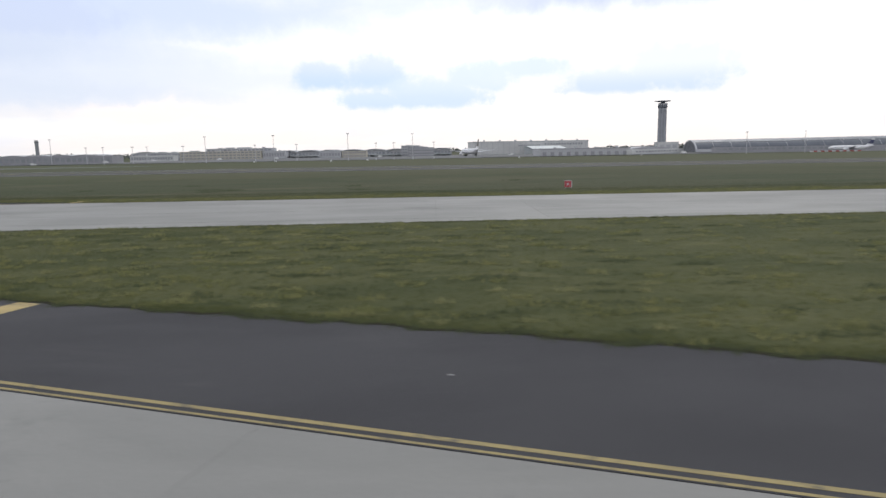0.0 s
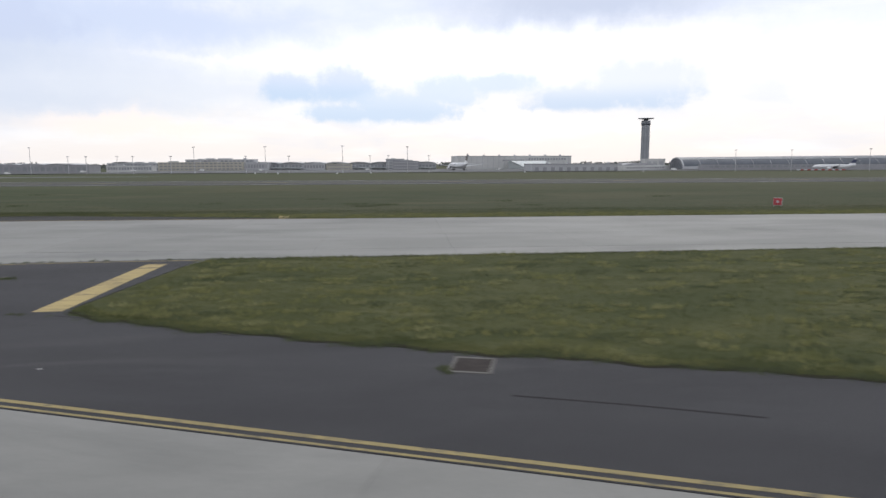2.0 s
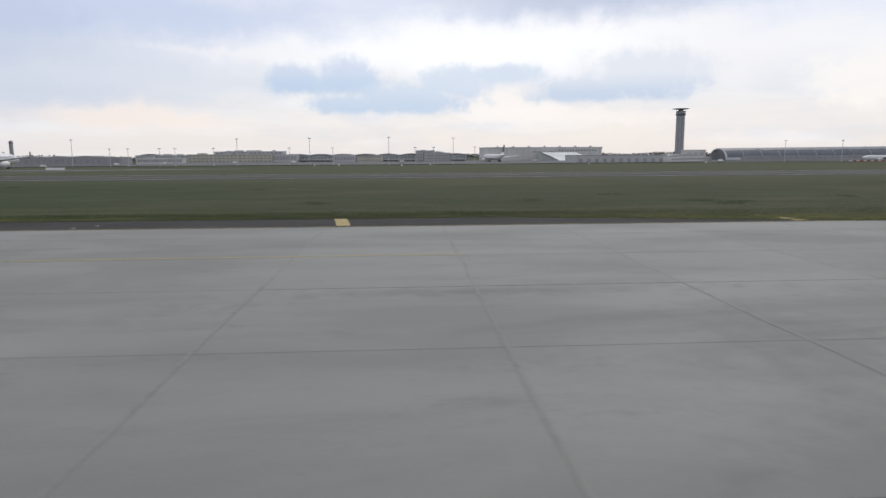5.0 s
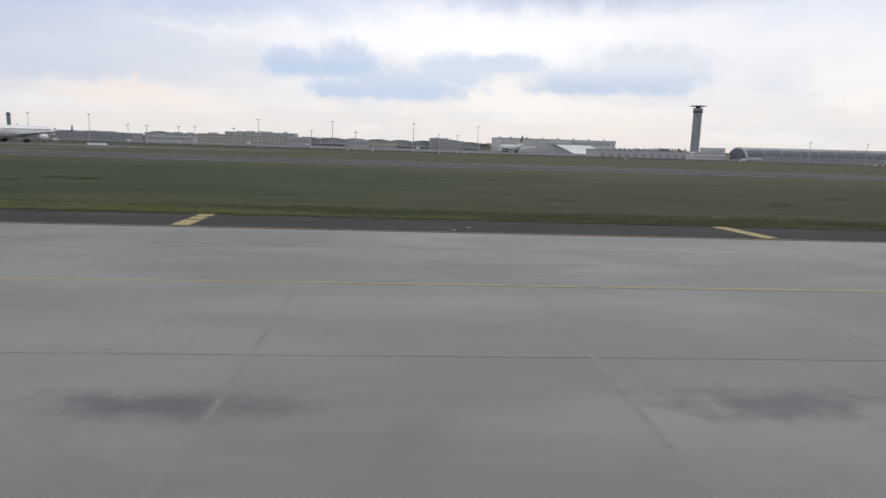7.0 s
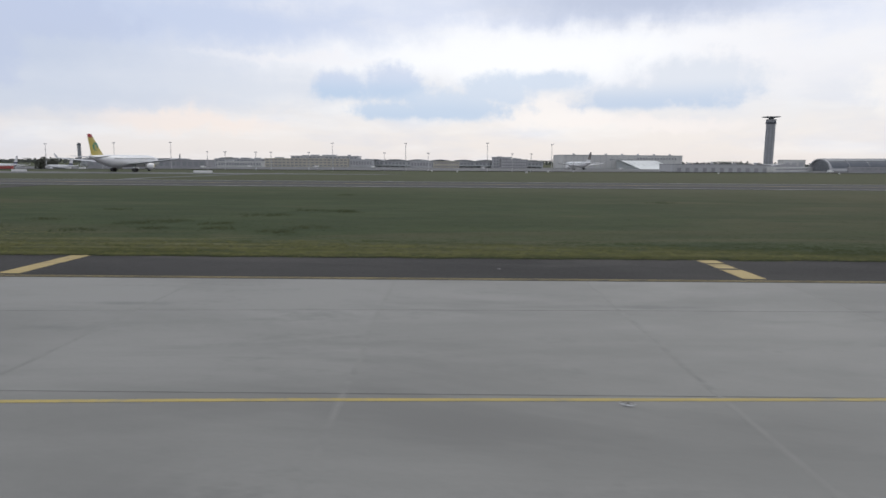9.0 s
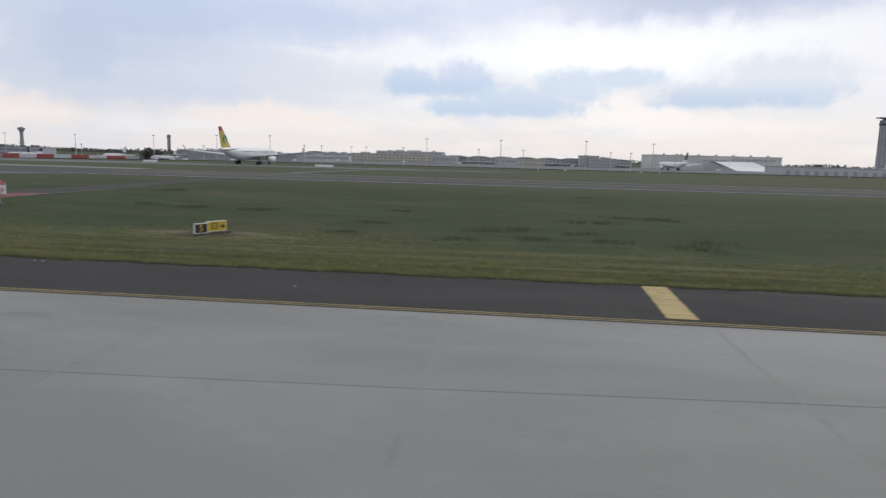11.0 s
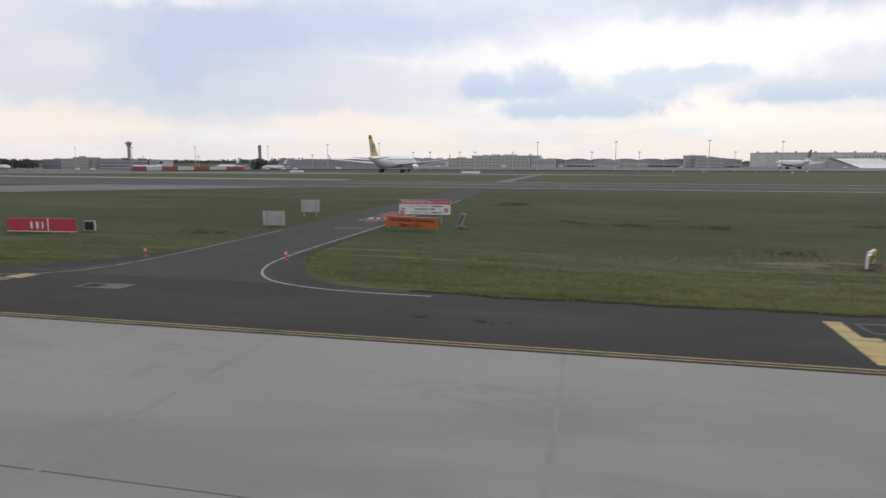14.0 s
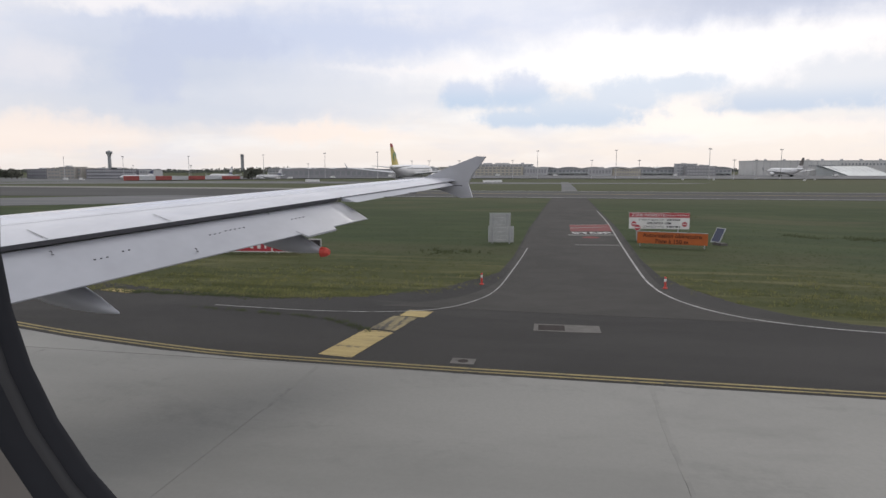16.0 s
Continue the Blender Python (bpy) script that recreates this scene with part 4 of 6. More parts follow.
def red_board():
    b = empty("red_board", pose(-185.3, 82.87, 0, 0, 0, 6), "red runway sign in two panels with white marks", "sign")
    for x0, x1 in ((-2.7, -0.03), (0.03, 1.75)):
        c = part("panel", boxed(x0, 0, 0.1, x1, 0.16, 0.86, 0.02), SIGN_RED, b)
        part("edge", boxed(x0, 0.02, 0.06, x1, 0.14, 0.1), WHITE, c)
        for x in (x0 + 0.3, x1 - 0.3):
            post(b, x, 0.08, -0.05, 0.15)
    part("gap_strip", boxed(-0.03, 0.0, 0.08, 0.03, 0.14, 0.86), WHITE, b)
    bars(b, pose(-0.72, -0.003, 0.24, 90), 0.85, 1, 0.42, 0.1, WHITE, 5)
    k = empty("black_board", pose(-183.4, 84.0, 0, 0, 0, 8), "small black sign board with a pale rim", "sign")
    part("rim", boxed(-0.34, 0, 0.05, 0.34, 0.15, 0.66, 0.01), ALU, k)
    part("panel", boxed(-0.29, -0.006, 0.10, 0.29, 0.0, 0.61), BLACK, k)
    post(k, 0, 0.08, -0.05, 0.1)


def taxi_sign():
    b = empty("taxiway_sign", pose(-141.77, 82.01, -0.47, 0, 0, 59.4), "black and yellow taxiway sign on a dark pad", "sign")
    part("pad", boxed(-0.12, -0.16, -0.06, 2.3, 0.34, 0.11, 0.01), GRATE, b)
    for x0, x1, y0, z0, z1, face in ((0.0, 0.84, 0.0, 0.14, 0.73, BLACK), (0.86, 2.19, 0.12, 0.18, 0.79, SIGN_YELLOW)):
        c = part("cabinet", boxed(x0, y0, z0, x1, y0 + 0.11, z1, 0.012), WHITE, b)
        part("face", boxed(x0 + 0.04, y0 - 0.006, z0 + 0.04, x1 - 0.04, y0, z1 - 0.04), face, c)
        for x in (x0 + 0.15, x1 - 0.15):
            post(b, x, y0 + 0.055, -0.02, z0 + 0.03, 0.04)
    lettering("S", 0.52, SIGN_YELLOW, b, pose(0.42, -0.01, 0.435, 90), bold=0.008)
    lettering("S3", 0.52, BLACK, b, pose(1.34, 0.11, 0.485, 90), bold=0.008)
    part("arrow_shaft", boxed(1.68, 0.106, 0.43, 1.90, 0.114, 0.49), BLACK, b)
    bm = bmesh.new()
    sides = [[bm.verts.new(p) for p in ((1.88, y, 0.34), (2.08, y, 0.46), (1.88, y, 0.58))] for y in (0.106, 0.114)]
    bm.faces.new(sides[0]), bm.faces.new(sides[1][::-1])
    for k in range(3):
        bm.faces.new((sides[0][k], sides[1][k], sides[1][(k + 1) % 3], sides[0][(k + 1) % 3]))
    part("arrow_head", bm, BLACK, b)


def red_marker_sign():
    b = empty("taxiway_sign", pose(18.06, 78.2, -0.25, 0, 0, -35), "red taxiway sign with white edges on the grass", "sign")
    c = part("cabinet", boxed(-0.42, 0, 0.1, 0.42, 0.25, 0.86, 0.02), ALU, b)
    part("face", boxed(-0.39, -0.006, 0.13, 0.39, 0.0, 0.83), SIGN_RED, c)
    part("mark", lathe([(0.14, 0.0), (0.14, 0.006)], 16, pose(0, -0.006, 0.47, 90)), ALU, c)
    for x in (-0.33, 0.33):
        post(b, x, 0.12, -0.05, 0.14, 0.04)


forbidden_board(), orange_board(), round_stop(), solar_panel()
blank_board(-174.1, 89.7, 1.5, 0.05, 1.0, 6)
blank_board(-175.0, 97.4, 1.5, 0.3, 1.25, 6)
red_board(), taxi_sign(), red_marker_sign()
def road_post(x, y):
    p = empty("marker_post", pose(x, y, 0.0), "red and white marker post at the road mouth", "marker post", "road mouth posts")
    part("base", lathe([(0.09, -0.02), (0.085, 0.03), (0.045, 0.05)], 12), REDORANGE, p)
    part("tube", lathe([(0.042, 0.04), (0.040, 0.26)], 12), REDORANGE, p)
    part("band", lathe([(0.044, 0.26), (0.044, 0.36)], 12), WHITE, p, "white reflective band")
    part("head", lathe([(0.040, 0.36), (0.040, 0.42), (0.02, 0.44)], 12), REDORANGE, p)


road_post(-166.61, 76.43)
road_post(-173.34, 75.99)

for x, y, w in ((-200.6, 303, 7.5), (-275, 303, 6.0)):
    b = empty("low_board", pose(x, y, ground_z(y) - 0.1, 0, 0, 5), "long low white board on the far grass", "sign", "far white boards")
    part("panel", boxed(-w / 2, 0, 0.25, w / 2, 0.15, 1.15, 0.03), WHITE, b)
    for s in (-0.4, 0, 0.4):
        post(b, s * w, 0.2, -0.3, 1.0, 0.06)
for x, y in ((-96, 420), (-111, 425), (-58, 400), (60, 430), (150, 460), (-40, 440)):
    b = empty("field_marker", pose(x, y, ground_z(y)), "small white marker box on the far grass", "marker", "white field markers")
    part("body", boxed(-0.45, -0.3, -0.2, 0.45, 0.3, 0.65, 0.08), WHITE, b)


# ---- lighting masts ----
def mast(h):
    m = empty("lighting_mast", pose(0, 0, 0), "slender grey floodlight mast on the apron", "light mast", "floodlight masts")
    part("pole", lathe([(0.30, -1.0), (0.23, h * 0.5), (0.15, h)], 8), MAST, m)
    part("crown", boxed(-1.2, -0.25, h - 0.2, 1.2, 0.25, h + 0.05), MAST, m)
    for k in range(4):
        x = -0.9 + k * 0.6
        part("lamp", boxed(x - 0.2, -0.4, h + 0.05, x + 0.2, 0.2, h + 0.45), JETGREY, m)
    return m


tall, middle, short = mast(22.3), mast(19.5), mast(14.5)
for k, (x, y, which) in enumerate([(-647, 590, tall), (-583, 590, tall), (-515, 590, tall), (-441, 590, tall), (-383, 590, tall), (-335, 590, tall), (-198.5, 590, tall), (-136.5, 584, tall), (-69.3, 571, tall), (-14, 590, tall),
                                   (302, 620, middle), (358, 620, middle), (415, 590, middle), (-305, 592, short), (-264, 592, short), (-290, 592, short), (-251, 592, short), (-219, 592, short), (-155, 592, short), (-118, 592, short), (-47, 592, short), (-31, 592, short), (5, 592, short), (-420, 640, short), (-545, 640, short), (-610, 640, short)]):
    copy_thing(which, pose(x, y, ground_z(y, x) + 0.4, 0, 0, (k * 37) % 60 - 30))
for m in (tall, middle, short):
    for o in m.children:
        bpy.data.objects.remove(o)
    bpy.data.objects.remove(m)


# ---- far buildings ----
def window_row(parent, x0, x1, z0, z1, y, n, gap=0.25, mat=GLASSWALL):
    w = (x1 - x0) / n
    for k in range(n):
        part("window", boxed(x0 + w * (k + gap / 2), y - 0.12, z0, x0 + w * (k + 1 - gap / 2), y + 0.1, z1), mat, parent)


def hangar():
    b = empty("hangar", pose(153, 985, ground_z(985) + 0.4, 0, 0, 4.5), "wide pale hangar with a flat roof", "hangar")
    part("wall", boxed(-88, 0, -1, 88, 60, 19.2), HANGAR, b)
    part("parapet", boxed(-88.4, -0.4, 18.4, 88.4, 60.4, 19.6), GREYCLAD, b)
    for k in range(21):
        x = -84 + k * 8.4
        part("rib", boxed(x - 0.25, -0.35, 0, x + 0.25, 0.0, 18.3), GREYCLAD, b)
    window_row(b, -20, 14, 11.5, 14.0, 0, 12, 0.5)
    window_row(b, 20, 80, 13.0, 16.0, 0, 14, 0.45)
    for k in range(7):
        x = -70 + k * 24
        part("roof_vent", boxed(x - 1.2, 10, 19.5, x + 1.2, 13, 21.5), GREYCLAD, b)
    r = empty("sloping_canopy", pose(0, 0, ground_z(960) + 0.3), "white sloping canopy beside the hangar", "building")
    bm = bmesh.new()
    a = [bm.verts.new(p) for p in ((142, 958, 11.8), (192, 958, 11.8), (214, 930, -0.5), (164, 930, -0.5), (142, 980, -0.5), (214, 980, -0.5), (142, 980, 11.8), (192, 980, 11.8))]
    for f in ((0, 1, 2, 3), (6, 7, 1, 0), (3, 4, 6, 0), (1, 7, 5, 2), (4, 5, 7, 6)):
        bm.faces.new([a[k] for k in f])
    part("roof", bm, PALEROOF, r)
    for k in range(7):
        t = k / 7 + 0.07
        part("seam", boxed(-0.15, -18.2, -0.05, 0.15, 17.5, 0.12, 0, pose(153 + 50 * t + 10 * 0, 944, 5.75, 23.5, 0, 38)), GREYCLAD, r)
    g = empty("cargo_building", pose(155, 650, ground_z(650) + 0.4, 0, 0, 0), "long low grey cargo building", "building")
    part("wall", boxed(-45.5, 0, -1, 45.5, 40, 7.0), GREYCLAD, g)
    part("parapet", boxed(-45.8, -0.3, 6.5, 45.8, 40.3, 7.3), DARKCLAD, g)
    for k in range(11):
        x = -42 + k * 8.0
        part("dock_door", boxed(x, -0.25, 0, x + 3.6, 0.1, 3.8), DARKCLAD, g)
    for k, (x, w, hh) in enumerate(((-30, 2.0, 1.4), (-8, 1.2, 2.0), (12, 3.0, 1.0), (33, 1.5, 1.7))):
        part("roof_plant", boxed(x, 4, 7.2, x + w, 8, 7.2 + hh), GREYCLAD, g)
    v = empty("front_hall", pose(244, 690, ground_z(690) + 0.4, 0, 0, 45.6), "low white hall with a curved glazed roof", "building")
    part("wall", boxed(-62, 0, -1, 60, 14, 5.0), HANGAR, v)
    part("plinth", boxed(-62.2, -0.2, -1, 60.2, 0.0, 0.8), GREYCLAD, v)
    bm = bmesh.new()
    rows = []
    for i in range(13):
        u = -58 + 100 * i / 12
        q = 5.0 + 4.2 * math.sin(math.pi * (0.12 + 0.76 * i / 12)) - 1.4
        rows.append([bm.verts.new((u, 6, 4.9)), bm.verts.new((u, 6, q)), bm.verts.new((u, 24, q)), bm.verts.new((u, 24, 4.9))])
    for p, q in zip(rows, rows[1:]):
        for k in range(3):
            bm.faces.new((p[k], q[k], q[k + 1], p[k + 1]))
    bm.faces.new(rows[0]), bm.faces.new(rows[-1][::-1])
    part("curved_roof", bm, DARKCLAD, v)
    for k in range(14):
        part("window", boxed(-54 + k * 7, -0.15, 2.2, -49.5 + k * 7, 0.1, 3.6), GLASSWALL, v)


def control_tower(x, y, h, r, label, flare=False, hat=1.95):
    b = empty("control_tower", pose(x, y, ground_z(y) + 0.3), label, "control tower", "control towers")
    if flare:
        part("shaft", lathe([(r * 0.95, -1), (r * 0.8, h * 0.2), (r * 0.7, h * 0.72), (r * 1.0, h * 0.82), (r * 1.35, h * 0.86)], 14), TOWERC, b)
        part("cab", lathe([(r * 1.35, h * 0.86), (r * 1.5, h * 0.95), (r * 1.1, h * 0.96)], 14), TOWERC, b)
        part("roof", lathe([(r * 0.7, h * 0.96), (r * 0.6, h)], 12), TOWERC, b)
        return
    part("shaft", lathe([(r, -1), (r * 0.98, h * 0.86)], 8, pose(0, 0, 0, 0, 0, 22.5)), TOWERC, b)
    for k in range(8):
        m = pose(0, 0, 0, 0, 0, 45 * k)
        part("glazed_strip", boxed(r * 0.90, -r * 0.16, 2, r * 0.955, r * 0.16, h * 0.84, 0, m), GLASSWALL, b)
    part("collar", lathe([(r * 1.0, h * 0.86), (r * 1.12, h * 0.875), (r * 1.12, h * 0.905)], 16), TOWERD, b)
    part("cab", lathe([(r * 1.02, h * 0.905), (r * 1.1, h * 0.95), (r * 0.8, h * 0.955)], 16), TOWERC, b)
    part("neck", lathe([(r * 0.55, h * 0.955), (r * 0.5, h * 0.985)], 12), TOWERD, b)
    part("dish_roof", lathe([(r * 0.7, h * 0.975), (r * hat, h * 0.992), (r * hat, h * 0.998), (r * 0.6, h)], 24), TOWERC, b, "wide flat round roof")


def vaulted_terminal(x0, x1, y, n, top, name_label):
    w = (x1 - x0) / n
    z = ground_z(y) + 0.3
    for k in range(n):
        b = empty("terminal_hall", pose(x0 + w * (k + 0.5), y, z), name_label, "terminal", "terminal halls")
        hgt = top - z
        part("wall", boxed(-w / 2, 0, -1, w / 2, 50, hgt * 0.70), GREYCLAD, b)
        bm = bmesh.new()
        rows = []
        for i in range(9):
            u = -w / 2 + w * i / 8
            v = hgt * 0.70 + hgt * 0.15 * (1 - (2 * i / 8 - 1) ** 2)
            rows.append([bm.verts.new((u, -3, v)), bm.verts.new((u, 53, v)), bm.verts.new((u, 53, v - 0.9)), bm.verts.new((u, -3, v - 0.9))])
        for a, c in zip(rows, rows[1:]):
            for j in range(4):
                bm.faces.new((a[j], c[j], c[(j + 1) % 4], a[(j + 1) % 4]))
        bm.faces.new(rows[0]), bm.faces.new(rows[-1][::-1])
        part("vault_roof", bm, VAULT, b)
        bm = bmesh.new()
        bm.faces.new([bm.verts.new((-w / 2 + w * i / 8, -0.5, hgt * 0.69 + hgt * 0.14 * (1 - (2 * i / 8 - 1) ** 2) - 0.3)) for i in range(9)])
        part("gable", bm, GREYCLAD, b)
        window_row(b, -w / 2 + 1, w / 2 - 1, hgt * 0.30, hgt * 0.52, 0, 6, 0.3)
        part("canopy", boxed(-w / 2 + 1, -6, hgt * 0.2, w / 2 - 1, 0, hgt * 0.26), PALEROOF, b)
        for j in range(5):
            u = -w / 2 + 2 + (w - 4) * j / 4
            part("column", boxed(u - 0.4, -5.6, -1, u + 0.4, -4.8, hgt * 0.2), PALEROOF, b)


def block(name, x0, x1, y, depth, top, mat, label, cat, floors, cols, win=GLASSWALL, roof_boxes=2, seed=1):
    z = ground_z(y, (x0 + x1) / 2) + 0.3
    b = empty(name, pose((x0 + x1) / 2, y, z), label, cat)
    w, h = x1 - x0, top - z
    part("wall", boxed(-w / 2, 0, -1, w / 2, depth, h), mat, b)
    part("parapet", boxed(-w / 2 - 0.3, -0.3, h - 0.5, w / 2 + 0.3, depth + 0.3, h + 0.3), mat, b)
    fh = h / floors
    for f in range(floors):
        window_row(b, -w / 2 + 1.2, w / 2 - 1.2, f * fh + fh * 0.32, f * fh + fh * 0.78, 0, cols, 0.32, win)
    rng = random.Random(seed)
    for k in range(roof_boxes):
        u, ww, hh = rng.uniform(-w / 2 + 4, w / 2 - 8), rng.uniform(3, min(14, w / 4)), rng.uniform(0.8, 2.2)
        part("roof_plant", boxed(u, 4, h, u + ww, 10, h + hh), GREYCLAD, b)
    return b


def barrel_hall():
    b = empty("barrel_terminal", pose(289, 705, ground_z(705) + 1.8, 0, 0, -6), "long grey barrel-vaulted terminal with a glazed arched end", "terminal")
    length, r, h = 420, 26.0, 13.0
    n = 14
    for k in range(22):
        x0, x1 = length * k / 22, length * (k + 1) / 22 - 0.35
        for name, q, xa, xb, a0, a1, mat in (("roof_shell", 1.0, x0, x1, 4, n, BARREL), ("roof_gutter", 0.985, x1, x1 + 0.35, 4, n, GREYCLAD),
                                             ("glazed_flank", 0.985, x0, x1, 1, 4, TOWERD), ("flank_rib", 1.0, x1, x1 + 0.35, 0, 4, GREYCLAD), ("flank_base", 1.0, x0, x1, 0, 1, VAULT)):
            bm = bmesh.new()
            ring = [[bm.verts.new((x, r - q * r * math.cos(math.pi * a / n), q * h * (1 + 0.0004 * x) * math.sin(math.pi * a / n) - 0.4)) for a in range(a0, a1 + 1)] for x in (xa, xb)]
            for a in range(a1 - a0):
                bm.faces.new((ring[0][a], ring[0][a + 1], ring[1][a + 1], ring[1][a]))
            part(name, bm, mat, b)
    bm = bmesh.new()
    arc = [bm.verts.new((0.6, r - 0.93 * r * math.cos(math.pi * k / n), 0.93 * h * math.sin(math.pi * k / n) - 0.4)) for k in range(n + 1)]
    bm.faces.new(arc)
    part("end_glazing", bm, TOWERD, b)
    for k in range(n):
        a0, a1 = math.pi * k / n, math.pi * (k + 1) / n
        bm = bmesh.new()
        vs = [bm.verts.new((x, r - q * r * math.cos(a), q * h * math.sin(a) - 0.4)) for x in (-0.5, 1.0) for q in (1.0, 0.9) for a in (a0, a1)]
        for f in ((0, 1, 3, 2), (4, 6, 7, 5), (0, 4, 5, 1), (2, 3, 7, 6)):
            bm.faces.new([vs[i] for i in f])
        part("arch_rib", bm, GREYCLAD, b)
    for k in range(13):
        y = 5 + k * 3.5
        part("mullion", boxed(0.2, y - 0.15, 0, 0.55, y + 0.15, h * 0.93 * math.sin(math.acos(max(-1, min(1, (r - y) / (0.93 * r))))) - 0.6), GREYCLAD, b)
    part("base_wall", boxed(16, -1.0, -2.5, length, 1.2, 4.2), DARKCLAD, b)
    window_row(b, 20, 180, 1.0, 3.2, -1.0, 26, 0.3)


hangar()
control_tower(318, 895, 69.0, 5.7, "tall slender control tower with a wide round roof")
control_tower(-1691, 1968, 69.5, 7.4, "distant control tower flaring out under its cab", True)
control_tower(-1572, 2640, 71.0, 7.0, "distant slim dark control tower", hat=1.2)
vaulted_terminal(-222, 32, 950, 8, 8.0, "grey terminal hall with a low vaulted roof")
vaulted_terminal(-620, -482, 960, 4, 7.0, "grey terminal hall with a low vaulted roof")
block("office_building", -350, -236, 925, 40, 5.8, BEIGE, "long beige airport building with window bands", "building", 3, 20, roof_boxes=5, seed=2)
block("upper_storey", -318, -224, 940, 25, 9.6, GREYCLAD, "grey set-back storey over the beige building", "building", 3, 16, roof_boxes=6, seed=12)
block("grey_wing_building", -235.5, -203, 928, 30, 5.0, GREYCLAD, "grey wing with dark upright windows", "building", 1, 8, DARKCLAD, 2, seed=13)
block("service_building", -424, -352, 940, 40, 5.0, GREYCLAD, "low grey service building with roof plant", "building", 2, 14, roof_boxes=8, seed=3)
block("pale_front_building", -399, -341, 880, 14, 1.6, HANGAR, "low white building before the service block", "building", 1, 16, roof_boxes=2, seed=14)
block("pale_depot", -458, -436, 878, 12, 1.4, HANGAR, "small white depot on the apron", "building", 1, 6, DARKCLAD, 1, seed=15)
block("pale_kiosk", -511, -489, 876, 8, 0.2, HANGAR, "small white kiosk on the apron", "building", 1, 5, DARKCLAD, 0, seed=16)
block("grey_concourse", -151, -121, 900, 14, 3.4, GREYCLAD, "grey concourse block with dark doors", "building", 1, 7, DARKCLAD, 1, seed=17)
block("beige_concourse", -120, -86, 902, 14, 3.0, BEIGE, "beige concourse block with a chequer of windows", "building", 2, 10, DARKCLAD, 2, seed=18)
block("stepped_pavilion", -30, 6, 915, 16, 6.4, DARKCLAD, "dark stepped pavilion at the terminal end", "building", 3, 10, GREYCLAD, 3, seed=19)
block("roof_pavilion", -40, -14, 930, 16, 9.6, GREYCLAD, "grey pavilion over the terminal roofs", "building", 4, 6, roof_boxes=1, seed=8)
block("pale_annex", 262, 286, 748, 12, 7.6, HANGAR, "pale windowless annex beside the barrel hall", "building", 1, 3, GREYCLAD, 0)
block("long_shed", -522, -384, 800, 30, 3.2, DARKCLAD, "long low dark shed on the apron", "building", 1, 20, roof_boxes=2, seed=6)
block("apartment_block", -768, -722, 700, 30, 4.4, STONECLAD, "grey-brown office block behind the apron", "building", 3, 10, roof_boxes=2, seed=9)
block("dark_block", -800, -772, 705, 30, 3.6, DARKGLASS, "dark office block behind the apron", "building", 3, 8, roof_boxes=1, seed=10)
block("chequered_block", -716, -650, 700, 30, 3.4, DARKGLASS, "dark office block with a chequer of windows", "building", 3, 22, GREYCLAD, 3, seed=11)
block("stair_block", -748, -727, 696, 20, 6.0, STONECLAD, "taller grey-brown block with few windows", "building", 4, 4, roof_boxes=1, seed=21)
block("blank_block", -648, -632, 700, 20, 2.4, GREYCLAD, "plain grey block behind the apron", "building", 2, 4, roof_boxes=0)
barrel_hall()

# container wall, two high
for k in range(7):
    for level in (0, 1):
        red = k % 2 == 0
        c = empty("shipping_container", pose(-552 + 15.6 * k + 7.8, 550, ground_z(550, -520) + 0.52 + 2.2 * level, 0, 0, 1), ("red" if red else "white") + " steel container stacked in a row", "container", "row of containers")
        part("body", boxed(-7.6, -1.2, 0.0, 7.6, 1.2, 2.16, 0.04), CONT_RED if red else CONT_WHITE, c)
        for j in range(12):
            u = -7.0 + j * 1.27
            part("rib", boxed(u - 0.12, -1.28, 0.12, u + 0.12, -1.2, 2.04), CONT_RED if red else CONT_WHITE, c)
# service vans on the apron
van = empty("service_van", pose(0, 0, 0), "white service van parked on the apron", "van", "service vans")
part("body", boxed(-2.6, -1.0, 0.45, 1.6, 1.0, 2.5, 0.12), WHITE, van)
part("cab", boxed(1.5, -0.95, 0.45, 2.7, 0.95, 1.7, 0.15), WHITE, van)
part("windscreen", boxed(1.45, -0.85, 1.65, 2.0, 0.85, 2.3, 0.08), TOWERD, van)
for x in (-1.7, 1.7):
    for y in (-0.85, 0.85):
        part("wheel", lathe([(0.40, -0.12), (0.42, 0.0), (0.40, 0.12)], 12, Matrix.Translation((x, y, 0.42)) @ pose(0, 0, 0, 90)), TYRE, van)
van_rng = random.Random(52)
for x, y in ((-655, 600), (-640, 604), (-586, 600), (-452, 640), (-440, 642), (-418, 700), (-372, 760), (-330, 790), (-255, 800), (-190, 820), (-60, 800), (100, 800), (250, 640)):
    copy_thing(van, pose(x, y, ground_z(y, x) + 0.52, 0, 0, van_rng.choice((0, 12, 170, 185))))
for o in van.children:
    bpy.data.objects.remove(o)
bpy.data.objects.remove(van)
# red and white barrier blocks
for k in range(14):
    b = part("barrier_block", boxed(-1.7, -0.4, 0, 1.7, 0.4, 1.1, 0.1), CONT_RED if k % 2 else CONT_WHITE)
    b.matrix_world = pose(353 + k * 3.4, 600, ground_z(600) + 0.5)
    tagged(b, ("red" if k % 2 else "white") + " plastic barrier block on the apron", "barrier", "row of barrier blocks")


